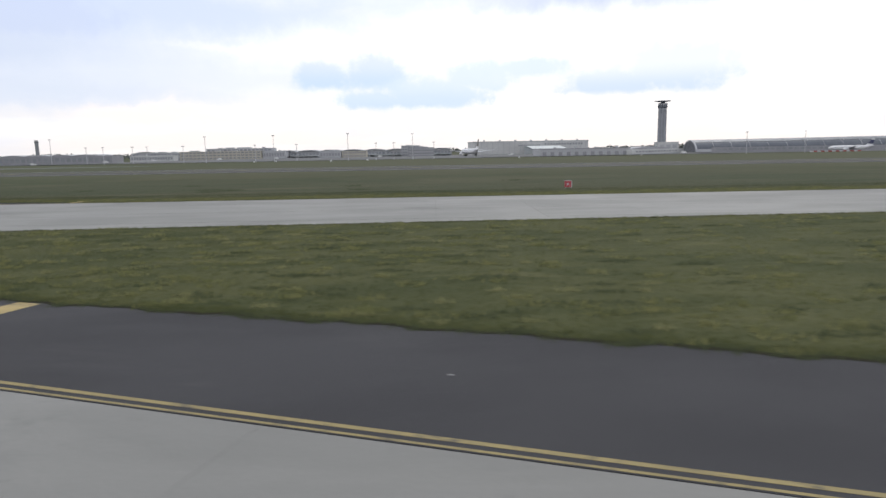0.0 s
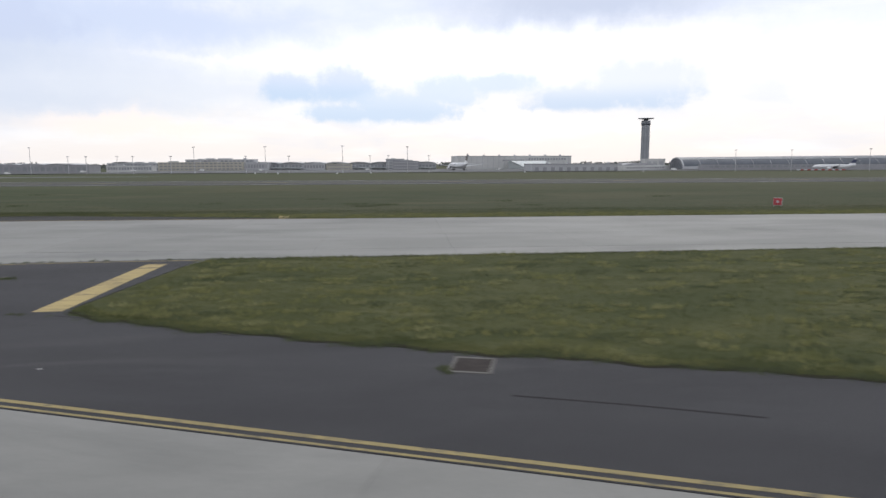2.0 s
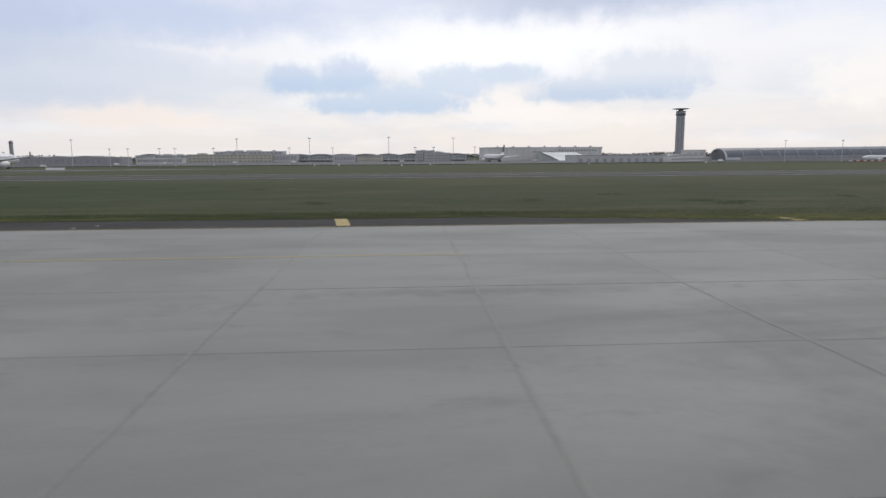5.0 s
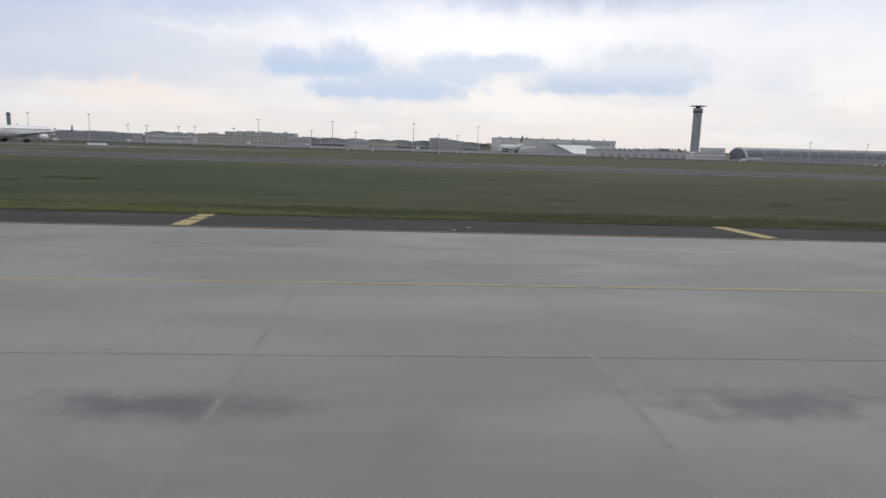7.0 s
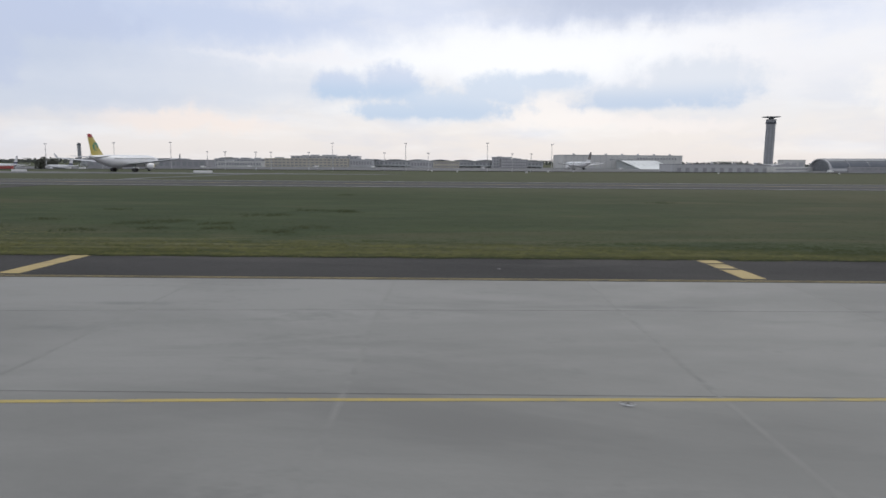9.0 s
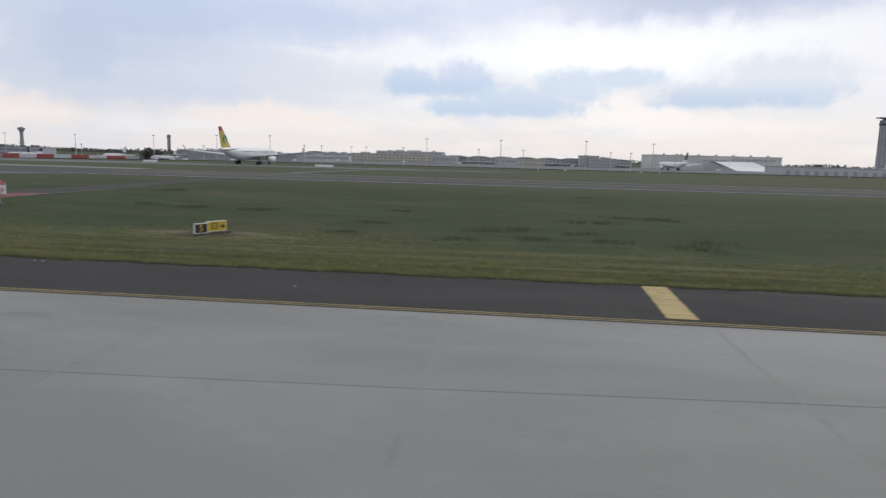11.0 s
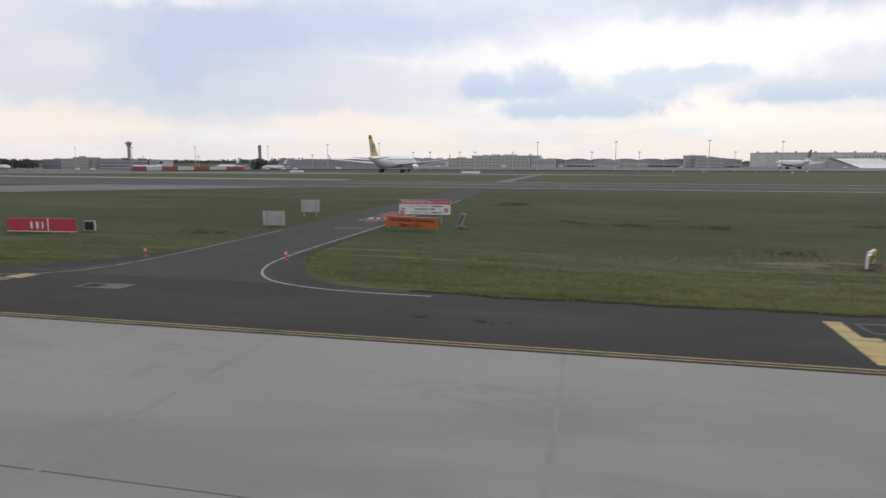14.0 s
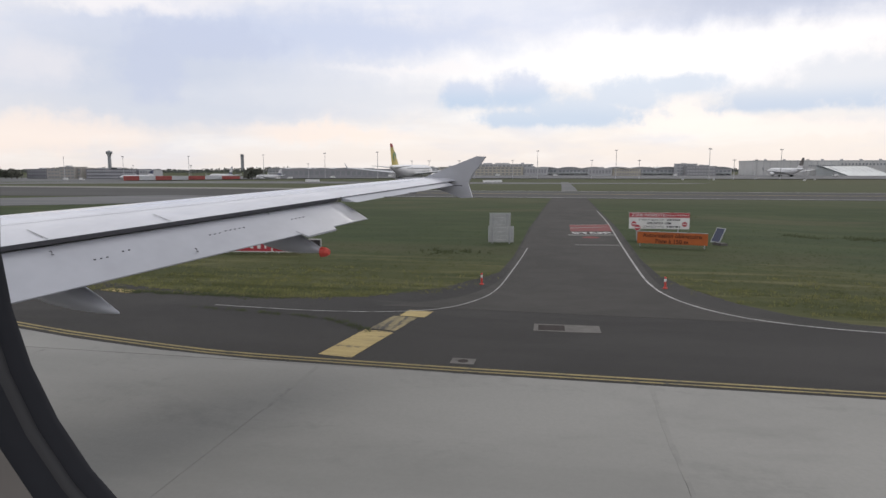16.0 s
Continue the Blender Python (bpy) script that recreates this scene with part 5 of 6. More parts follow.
# ---- airliners ----
def airliner(x, y, heading, length, tail, label, seed=0, z=None):
    """Nose towards heading, degrees left of +y; tail: fin colours from the tip down."""
    a = empty("airliner", pose(x, y, (ground_z(y, x) + 0.4) if z is None else z, 0, 0, heading), label, "airliner", "airliners")
    s = length / 38.0
    r, zc = 1.98 * s, 3.45 * s
    prof = [(-19, 0.05, 0.75), (-17.5, 0.28, 0.62), (-14, 0.62, 0.35), (-9.5, 0.93, 0.06), (-6, 1, 0), (12, 1, 0), (15, 0.93, -0.03), (17.2, 0.7, -0.12), (18.4, 0.42, -0.2), (19, 0.08, -0.26)]
    bm = bmesh.new()
    rings = [[bm.verts.new((q * r * math.cos(2 * math.pi * k / 18), p * s, zc + dz * r + q * r * math.sin(2 * math.pi * k / 18))) for k in range(18)] for p, q, dz in prof]
    for u, v in zip(rings, rings[1:]):
        for k in range(18):
            bm.faces.new((u[k], u[(k + 1) % 18], v[(k + 1) % 18], v[k]))
    bm.faces.new(rings[0][::-1]), bm.faces.new(rings[-1])
    part("fuselage", bm, JETWHITE, a, smooth=True)

    def surface(name, root, tip, thick, mat, parent=a):
        """root and tip: (lead, trail) edge points."""
        bm = bmesh.new()
        vs = []
        for (l, t), th in ((root, thick), (tip, thick * 0.45)):
            l, t = Vector(l), Vector(t)
            n = (Vector(tip[0]) - Vector(root[0])).cross(t - l).normalized() * th / 2
            mid = l.lerp(t, 0.35)
            vs.append([bm.verts.new(l), bm.verts.new(mid + n), bm.verts.new(t), bm.verts.new(mid - n)])
        for k in range(4):
            bm.faces.new((vs[0][k], vs[0][(k + 1) % 4], vs[1][(k + 1) % 4], vs[1][k]))
        bm.faces.new(vs[0][::-1]), bm.faces.new(vs[1])
        return part(name, bm, mat, parent)

    reach = 21.0 if seed == 1 else 17.0
    for q in (-1, 1):
        w = surface("wing", ((q * 1.6 * s, 4.2 * s, 2.6 * s), (q * 1.6 * s, -2.6 * s, 2.5 * s)), ((q * reach * s, -3.6 * s, 4.3 * s), (q * reach * s, -5.1 * s, 4.3 * s)), 0.75 * s, JETGREY)
        surface("winglet", ((q * reach * s, -3.9 * s, 4.3 * s), (q * reach * s, -5.1 * s, 4.3 * s)), ((q * (reach + 0.5) * s, -4.9 * s, 5.9 * s), (q * (reach + 0.5) * s, -5.5 * s, 5.9 * s)), 0.15 * s, JETGREY, w)
        surface("tailplane", ((q * 0.5 * s, -14.4 * s, 4.5 * s), (q * 0.5 * s, -17.4 * s, 4.5 * s)), ((q * 6.2 * s, -17.4 * s, 5.0 * s), (q * 6.2 * s, -18.7 * s, 5.0 * s)), 0.4 * s, JETGREY)
        e = part("engine", lathe([(0.55 * s, -2.3 * s), (0.85 * s, -1.2 * s), (1.12 * s, 0.4 * s), (1.12 * s, 1.6 * s), (0.98 * s, 2.1 * s)], 16, Matrix.Translation((q * 5.75 * s, 3.4 * s, 1.75 * s)) @ pose(0, 0, 0, -90)), JETWHITE, a)
        part("intake", lathe([(0.9 * s, 0), (0.9 * s, 0.05 * s)], 16, Matrix.Translation((q * 5.75 * s, 5.5 * s, 1.75 * s)) @ pose(0, 0, 0, -90)), BLACK, e)
        if seed == 1:
            part("intake_lip", lathe([(1.13 * s, 0), (1.0 * s, 0.55 * s)], 16, Matrix.Translation((q * 5.75 * s, 5.0 * s, 1.75 * s)) @ pose(0, 0, 0, -90)), TAIL_YELLOW, e, "yellow intake lip")
        part("pylon", boxed(q * 5.75 * s - 0.15 * s, 0.4 * s, 2.3 * s, q * 5.75 * s + 0.15 * s, 3.6 * s, 3.1 * s), JETGREY, a)
        g = part("main_gear", boxed(q * 3.8 * s - 0.15 * s, -1.2 * s, 0.6 * s, q * 3.8 * s + 0.15 * s, -0.9 * s, 2.6 * s), STEEL, a)
        for d in (-0.75, 0.35):
            part("wheel", lathe([(0.58 * s, -0.5 * s), (0.62 * s, 0), (0.58 * s, 0.5 * s)], 16, Matrix.Translation((q * 3.8 * s, (-1.05 + d) * s, 0.6 * s)) @ pose(0, 0, 0, 0, 90)), TYRE, g)
    g = part("nose_gear", boxed(-0.12 * s, 13.2 * s, 0.4 * s, 0.12 * s, 13.5 * s, 2.2 * s), STEEL, a)
    part("wheel", lathe([(0.38 * s, -0.35 * s), (0.42 * s, 0), (0.38 * s, 0.35 * s)], 14, Matrix.Translation((0, 13.35 * s, 0.4 * s)) @ pose(0, 0, 0, 0, 90)), TYRE, g)
    # fin in bands, from the root to the tip
    lead, trail = (Vector((0, -11.8 * s, 5.2 * s)), Vector((0, -17.6 * s, 4.9 * s))), (Vector((0, -17.0 * s, 11.6 * s)), Vector((0, -19.0 * s, 11.6 * s)))
    cuts = [0.0, 0.28, 0.84, 1.0]
    for k, mat in zip(range(3), tail[::-1]):
        ends = [(lead[0].lerp(trail[0], c), lead[1].lerp(trail[1], c)) for c in (cuts[k], cuts[k + 1])]
        surface("fin_band", ends[0], ends[1], 0.45 * s, mat)
    if seed == 1:
        bm = lathe([(1.25 * s, 0.0), (1.25 * s, 0.06)], 18, pose(0.0, 0, 0, 0, 90))
        for v in bm.verts:
            v.co.x *= 6.0 * s
        bmesh.ops.transform(bm, matrix=Matrix.Translation((-0.2 * s, -15.6 * s, 7.9 * s)), verts=bm.verts)
        part("fin_emblem", bm, TAIL_GREEN, a, "plain green emblem on the fin")
    for q in (-1, 1):
        for k in range(24):
            yy = (-9 + k * 0.98) * s
            part("window", boxed(q * r * 0.975 - 0.05, yy, zc + 0.32 * r, q * r * 0.975 + 0.05, yy + 0.35 * s, zc + 0.5 * r), GLASSWALL, a)
    return a


airliner(-234.3, 309.0, -6.0, 47.5, (TAIL_RED, TAIL_YELLOW, TAIL_YELLOW), "white wide-body airliner with a red, yellow and green fin", 1, z=-1.0)
airliner(410, 632, 52.0, 38.0, (JETWHITE, TAIL_NAVY, JETWHITE), "white airliner with a pale striped fin on the apron")
airliner(49.9, 795.8, 15.0, 64.0, (TAIL_BROWN, TAIL_BROWN, JETWHITE), "white airliner with a mottled brown fin before the hangar")
airliner(-524, 660, 62.0, 44.0, (TAIL_NAVY, JETWHITE, TAIL_NAVY), "white airliner with a dark striped fin behind containers")
airliner(-615, 652, 100.0, 36.0, (JETWHITE, TAIL_NAVY, JETWHITE), "white airliner parked beyond the containers")
airliner(-466, 650, 70.0, 36.0, (JETWHITE, JETWHITE, TAIL_NAVY), "white airliner parked beside a dark shed")
airliner(-712, 560, -90.0, 38.0, (JETWHITE, JETWHITE, JETWHITE), "white airliner with a plain fin rolling before the trees")


# ---- trees ----
def tree(x, y, h, spread, seed):
    rng = random.Random(seed)
    t = empty("tree", pose(x, y, ground_z(y, x)), "dark leafy tree at the edge of the apron", "tree", "far trees")
    part("trunk", lathe([(h * 0.06, -1), (h * 0.045, h * 0.3), (h * 0.02, h * 0.7)], 8), BARK, t)
    bm = bmesh.new()
    for k in range(150):
        a, q = rng.uniform(0, 6.283), rng.random() ** 0.5
        zz = rng.uniform(0.22, 1.0)
        rad = spread * q * math.sin(min(1.0, zz * 1.05) * math.pi * 0.78 + 0.35)
        c = Vector((rad * math.cos(a), rad * math.sin(a), zz * h))
        for j in range(5):
            d = Vector((rng.gauss(0, 1), rng.gauss(0, 1), rng.gauss(0, 1))).normalized()
            e = d.cross(Vector((0, 0.3, 1))).normalized()
            s = h * rng.uniform(0.04, 0.085)
            o = c + d * s * 0.8
            bm.faces.new([bm.verts.new(o + e * s), bm.verts.new(o + d * s), bm.verts.new(o - e * s), bm.verts.new(o - d * s)])
    part("crown", bm, LEAF, t)


row_rng = random.Random(41)
wood = [(-795 - 6.5 * k + row_rng.uniform(-2, 2), 688 + row_rng.uniform(-5, 8), row_rng.uniform(8.5, 12.5), row_rng.uniform(5.0, 7.5)) for k in range(16)]
for k, (x, y, h, sp) in enumerate([(-505, 690, 12.5, 6.0), (-498, 694, 10.5, 5.5), (-512, 694, 10.5, 5.5)] + wood):
    tree(x, y, h, sp, k)


# low woods on the horizon
wood_rng = np.random.default_rng(91)
quads = []
for x0, x1, y0, n in ((-3600, -700, 1650, 900), (-700, 900, 1900, 420), (900, 3200, 1800, 420)):
    for cx in wood_rng.uniform(x0, x1, n):
        cy, top = y0 + wood_rng.uniform(0, 160), 9.0 + 3.0 * math.sin(cx * 0.011) + 2.0 * math.sin(cx * 0.037) + wood_rng.uniform(-1.5, 1.5)
        for _ in range(9):
            p = Vector((cx + wood_rng.normal(0, 5.0), cy + wood_rng.normal(0, 4.0), wood_rng.uniform(0.0, top) - 7.0))
            d = Vector(wood_rng.normal(0, 1, 3)).normalized() * wood_rng.uniform(1.8, 3.6)
            e = d.cross(Vector((0, 1, 0.2))).normalized() * wood_rng.uniform(1.8, 3.2)
            quads += [p + d, p + e, p - d, p - e]
me = bpy.data.meshes.new("woods")
me.from_pydata([tuple(v) for v in quads], [], [tuple(range(k, k + 4)) for k in range(0, len(quads), 4)])
me.materials.append(FAR_WOOD)
tagged(new("woods", me), "hazy grey-green woods along the horizon", "woods", kind="stuff")


# ---- the aircraft's own wing, as it stands at the end of the roll ----
HEADING = 81.94
WING_AT = pose(-170.038, 51.972, 0, 0, 0, HEADING)


def build_wing():
    """Local x: out along the wing, y: ahead."""
    w = empty("aircraft_wing", WING_AT, "pale grey airliner wing with lowered flaps and a tip fence", "aircraft wing")

    def te(l):
        return 6.35 + (11.6 - l) * 0.345

    def le(l):
        return 6.55 + (15.4 - l) * 0.53

    def z_te(l):
        return 3.80 + (l - 11.6) * 0.0765

    def z_le(l):
        return 3.66 + (l - 7.68) * 0.060

    def skin(l0, l1, n, upper, c0=0.0, c1=1.0, lift=0.0):
        """Grid of the upper or lower skin between the chord shares c0 (trailing) and c1 (leading)."""
        bm = bmesh.new()
        rows = []
        for i in range(n + 1):
            l = l0 + (l1 - l0) * i / n
            chord = le(l) - te(l)
            row = []
            for j in range(11):
                c = c0 + (c1 - c0) * j / 10
                base = z_te(l) * (1 - c) + (z_le(l) - 0.02 * chord) * c
                camber = chord * (0.045 if upper else -0.075) * (math.sin(math.pi * c ** 0.75) ** 0.8 if 0 < c < 1 else 0)
                row.append(bm.verts.new((l, te(l) + chord * c, base + camber + lift)))
            rows.append(row)
        for a, b in zip(rows, rows[1:]):
            for j in range(10):
                bm.faces.new((a[j], a[j + 1], b[j + 1], b[j]))
        return bm

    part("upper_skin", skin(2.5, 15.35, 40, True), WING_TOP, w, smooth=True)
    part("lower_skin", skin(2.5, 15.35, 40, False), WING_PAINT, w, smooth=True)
    part("root_rib", boxed(2.4, te(2.5), 2.7, 2.5, le(2.5), 3.3), WING_PAINT, w)

    def top_z(l, c):
        chord = le(l) - te(l)
        return z_te(l) * (1 - c) + (z_le(l) - 0.02 * chord) * c + chord * 0.045 * math.sin(math.pi * c ** 0.75) ** 0.8

    # spoiler panels and the joints between them
    for l in (4.75, 6.55, 8.25):
        bm = bmesh.new()
        rows = []
        for j in range(7):
            c = 0.125 * j / 6
            y = te(l) + (le(l) - te(l)) * c
            z = z_te(l) + (top_z(l, 0.1) - z_te(l)) * c / 0.1 + 0.010
            rows.append([bm.verts.new((l - 0.008, y, z)), bm.verts.new((l + 0.008, y, z))])
        for a, b in zip(rows, rows[1:]):
            bm.faces.new((a[0], a[1], b[1], b[0]))
        part("panel_joint", bm, WING_DARK, w)
    bm = bmesh.new()
    pts = [(l, te(l) + (le(l) - te(l)) * 0.29) for l in (3, 6, 9, 11.4, 14.5)]
    rows = [[bm.verts.new((l, y - 0.01, top_z(l, 0.29) + 0.006)), bm.verts.new((l, y + 0.01, top_z(l, 0.29) + 0.006))] for l, y in pts]
    for a, b in zip(rows, rows[1:]):
        bm.faces.new((a[0], a[1], b[1], b[0]))
    part("panel_joint", bm, JETGREY, w)
    # dark slot between wing and flap: a sheet with the gap's shade in its colour
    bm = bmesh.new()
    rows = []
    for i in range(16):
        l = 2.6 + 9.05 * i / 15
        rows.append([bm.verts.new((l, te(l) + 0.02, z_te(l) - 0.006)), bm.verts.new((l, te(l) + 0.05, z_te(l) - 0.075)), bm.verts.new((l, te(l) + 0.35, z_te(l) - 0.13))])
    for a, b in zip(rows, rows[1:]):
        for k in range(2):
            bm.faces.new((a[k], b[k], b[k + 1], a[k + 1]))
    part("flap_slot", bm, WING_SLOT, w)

    # aileron behind the outer wing, a little below its skin
    bm = bmesh.new()
    rows = []
    for i in range(17):
        l = 11.75 + 3.3 * i / 16
        reach = 0.32 - 0.16 * i / 16
        up = (l, te(l) + 0.03, z_te(l) - 0.012)
        back = (l, te(l) - reach, z_te(l) - 0.07 - 0.10 * reach)
        low = (l, te(l) + 0.03, z_te(l) - 0.09)
        rows.append([bm.verts.new(p) for p in (up, back, low)])
    for a, b in zip(rows, rows[1:]):
        for k in range(3):
            bm.faces.new((a[k], b[k], b[(k + 1) % 3], a[(k + 1) % 3]))
    bm.faces.new(rows[0]), bm.faces.new(rows[-1][::-1])
    part("aileron", bm, WING_PAINT, w, "pale grey aileron")

    # flap, hanging behind and below
    def flap_pt(l, u, low=False):
        y0, z0 = te(l) + 0.16, z_te(l) - 0.10
        y1, z1 = 5.74 + (11.7 - l) * 0.33, 3.40 - (11.7 - l) * 0.1105
        y, z = y0 + (y1 - y0) * u, z0 + (z1 - z0) * u
        bulge = 0.07 * math.sin(math.pi * u ** 0.6)
        return (l, y - (0.03 if low else -0.2 * bulge) - (0.0 if not low else -0.16 * (1 - u)), z + bulge - (0.0 if not low else 0.10 * (1 - u) + 0.02))

    bm = bmesh.new()
    rows = []
    for i in range(21):
        l = 2.6 + 9.1 * i / 20
        rows.append([bm.verts.new(flap_pt(l, j / 8)) for j in range(9)] + [bm.verts.new(flap_pt(l, j / 8, True)) for j in range(8, -1, -1)])
    for a, b in zip(rows, rows[1:]):
        for k in range(len(a)):
            j = (k + 1) % len(a)
            bm.faces.new((a[k], a[j], b[j], b[k]))
    bm.faces.new(rows[0]), bm.faces.new(rows[-1][::-1])
    flap = part("flap", bm, WING_PAINT, w, "lowered pale grey flap", True)
    # fixed piece of the trailing edge over the outer fairing
    bm = bmesh.new()
    p = [Vector(flap_pt(10.05, 0.93)), Vector(flap_pt(10.85, 0.93)), Vector(flap_pt(10.8, 1.13)), Vector(flap_pt(10.15, 1.13))]
    top = [bm.verts.new(v + Vector((0, 0, 0.012))) for v in p]
    low = [bm.verts.new(v - Vector((0, 0, 0.02))) for v in p]
    bm.faces.new(top), bm.faces.new(low[::-1])
    for k in range(4):
        bm.faces.new((top[k], low[k], low[(k + 1) % 4], top[(k + 1) % 4]))
    part("flap_tab", bm, WING_PAINT, w)
    # stencil marks on the flap
    for l, u, n in ((6.88, 0.60, 3), (7.3, 0.54, 2), (8.65, 0.55, 3), (8.95, 0.52, 5), (10.25, 0.55, 4)):
        bm = bmesh.new()
        for k in range(n):
            p = Vector(flap_pt(l + k * 0.085, u))
            box(bm, p.x, p.y - 0.016, p.z - 0.004, p.x + 0.030, p.y - 0.006, p.z + 0.010)
        part("stencil_bars", bm, WING_DARK, flap)
    for l, u in ((6.5, 0.33), (8.2, 0.85), (10.0, 0.2)):
        p = flap_pt(l, u)
        lettering("2", 0.10, WING_SLOT, flap, pose(p[0], p[1] - 0.03, p[2] + 0.02, 55, 0, 0))

    # flap track fairings
    def fairing(tip, nose, wd, ht, red):
        bm = bmesh.new()
        a, b = Vector(tip), Vector(nose)
        rings = []
        for i, q in enumerate((0.06, 0.45, 0.75, 0.95, 1.0, 0.9, 0.5)):
            c = a.lerp(b, i / 6)
            rings.append([bm.verts.new((c.x + wd * q * math.cos(2 * math.pi * k / 12), c.y, c.z + ht * q * math.sin(2 * math.pi * k / 12))) for k in range(12)])
        for u, v in zip(rings, rings[1:]):
            for k in range(12):
                bm.faces.new((u[k], u[(k + 1) % 12], v[(k + 1) % 12], v[k]))
        bm.faces.new(rings[0][::-1]), bm.faces.new(rings[-1])
        o = part("track_fairing", bm, WING_PAINT, w, "", True)
        if red:
            part("fairing_tip", lathe([(0.10, 0.0), (0.085, 0.1), (0.05, 0.16)], 12, Matrix.Translation((tip[0], tip[1] + 0.1, tip[2] + 0.0)) @ pose(0, 0, 0, 90)), REDORANGE, o, "red fairing tip")

    fairing((10.6, 6.05, 2.83), (10.75, 8.1, 3.30), 0.20, 0.27, True)
    fairing((6.92, 7.3, 2.36), (7.1, 9.9, 2.92), 0.21, 0.29, False)

    # tip fence, above and below
    bm = bmesh.new()
    outline = [(6.75, 4.12), (5.9, 4.16), (4.52, 4.68), (4.28, 4.67), (4.62, 4.22), (4.74, 4.02), (4.62, 3.67), (4.9, 3.65), (5.9, 4.0)]
    sides = [[bm.verts.new((x, y, z)) for y, z in outline] for x in (15.33, 15.40)]
    bm.faces.new(sides[0]), bm.faces.new(sides[1][::-1])
    for k in range(len(outline)):
        j = (k + 1) % len(outline)
        bm.faces.new((sides[0][k], sides[1][k], sides[1][j], sides[0][j]))
    part("tip_fence", bm, WING_PAINT, w)
    for l in (12.6, 13.4, 14.2, 15.0):
        part("static_wick", boxed(l - 0.008, te(l) - 0.40, z_te(l) - 0.10, l + 0.008, te(l) - 0.16, z_te(l) - 0.085), WING_DARK, w)


build_wing()


def build_window():
    """The rounded rubber seal of the cabin window beside the eye at the end of the roll."""
    w = empty("cabin_window", PATH[-1][1].copy(), "dark rubber seal and grey reveal of a rounded cabin window", "aircraft window")
    depth, half_w, half_h, corner = 0.20, 0.172, 0.1828, 0.142
    cx, cy = 0.0335, 0.0592

    def ring(grow, z):
        pts = []
        for k in range(48):
            a = 2 * math.pi * k / 48
            c, s = math.cos(a), math.sin(a)
            x = (half_w - corner) * (1 if c >= 0 else -1) + (corner + grow) * c
            y = (half_h - corner) * (1 if s >= 0 else -1) + (corner + grow) * s
            pts.append((cx + x, cy + y, z))
        return pts

    for name, steps, mat in (("seal", ((0.0, -depth), (0.0005, -depth + 0.002), (0.005, -depth + 0.003)), SEAL), ("bead", ((0.005, -depth + 0.003), (0.0055, -depth + 0.006), (0.007, -depth + 0.006)), WING_DARK),
                             ("gasket", ((0.007, -depth + 0.006), (0.013, -depth + 0.007), (0.0135, -depth + 0.009)), SEAL), ("reveal", ((0.0135, -depth + 0.009), (0.05, -depth + 0.03), (0.09, -depth + 0.05)), REVEAL)):
        bm = bmesh.new()
        rows = [[bm.verts.new(p) for p in ring(g, z)] for g, z in steps]
        for a, b in zip(rows, rows[1:]):
            for k in range(48):
                bm.faces.new((a[k], a[(k + 1) % 48], b[(k + 1) % 48], b[k]))
        part(name, bm, mat, w, "", True)


build_window()


# ---- weeds and grass ----
def blades(name, sites, label, mat, heights, seed, per=4, lean=0.5, wide=0.012, kind="stuff"):
    """Tufts of thin blades at the given sites, as one object."""
    rng = np.random.default_rng(seed)
    sites = np.asarray(sites, float)
    n = len(sites) * per
    base = np.repeat(sites, per, axis=0) + np.c_[rng.normal(0, 0.05, (n, 2))]
    h = rng.uniform(*heights, n) * np.repeat(rng.uniform(0.6, 1.3, len(sites)), per)
    z0 = dip(base[:, 0], base[:, 1]) - 0.03
    # the wind lays the blades over to the far side
    a = rng.uniform(0.5 * np.pi - 1.2, 0.5 * np.pi + 1.2, n)
    bend = rng.uniform(0.1, lean, n) * h
    tip = np.c_[base[:, 0] + np.cos(a) * bend, base[:, 1] + np.sin(a) * bend, h + z0 + 0.03]
    side = np.c_[-np.sin(a), np.cos(a)] * (wide * (0.6 + rng.random(n)))[:, None]
    v = np.empty((n, 3, 3))
    v[:, 0] = np.c_[base + side, z0]
    v[:, 1] = np.c_[base - side, z0]
    v[:, 2] = tip
    me = bpy.data.meshes.new(name)
    me.from_pydata(v.reshape(-1, 3).tolist(), [], np.arange(3 * n).reshape(-1, 3).tolist())
    me.materials.append(mat)
    # blades lit like the turf they stand in
    me.shade_smooth()
    me.normals_split_custom_set_from_vertices([(0.0, 0.0, 1.0)] * (3 * n))
    return tagged(new(name, me), label, "grass", kind=kind)


def scatter(n, x0, x1, y_low, y_high, seed, power=1.0):
    """Sites between two lines y_low(x) and y_high(x)."""
    rng = np.random.default_rng(seed)
    x = rng.uniform(x0, x1, n)
    lo, hi = np.array([y_low(q) for q in x]), np.array([y_high(q) for q in x])
    return np.c_[x, lo + (hi - lo) * rng.random(n) ** power]


def near_low(x):
    edge = 21.87 - 0.3444 * x if x > 1.8 else float(np.interp(x, (-31.2, -29.6, -26.0, -20.5, -12.0, 1.87), (33.3, 31.9, 30.35, 28.25, 25.6, 21.23)))
    return edge + 0.05 + 0.10 * math.sin(x * 1.7) + 0.08 * math.sin(x * 4.1 + 1)


def on_turf(sites):
    """Keeps what stands beyond the island's asphalt."""
    s = np.asarray(sites)
    return s[s[:, 0] > -31.2 + 0.09 * (s[:, 1] - 33.6)]


def near_high(x):
    return 44.55 + 0.028 * x - 0.1


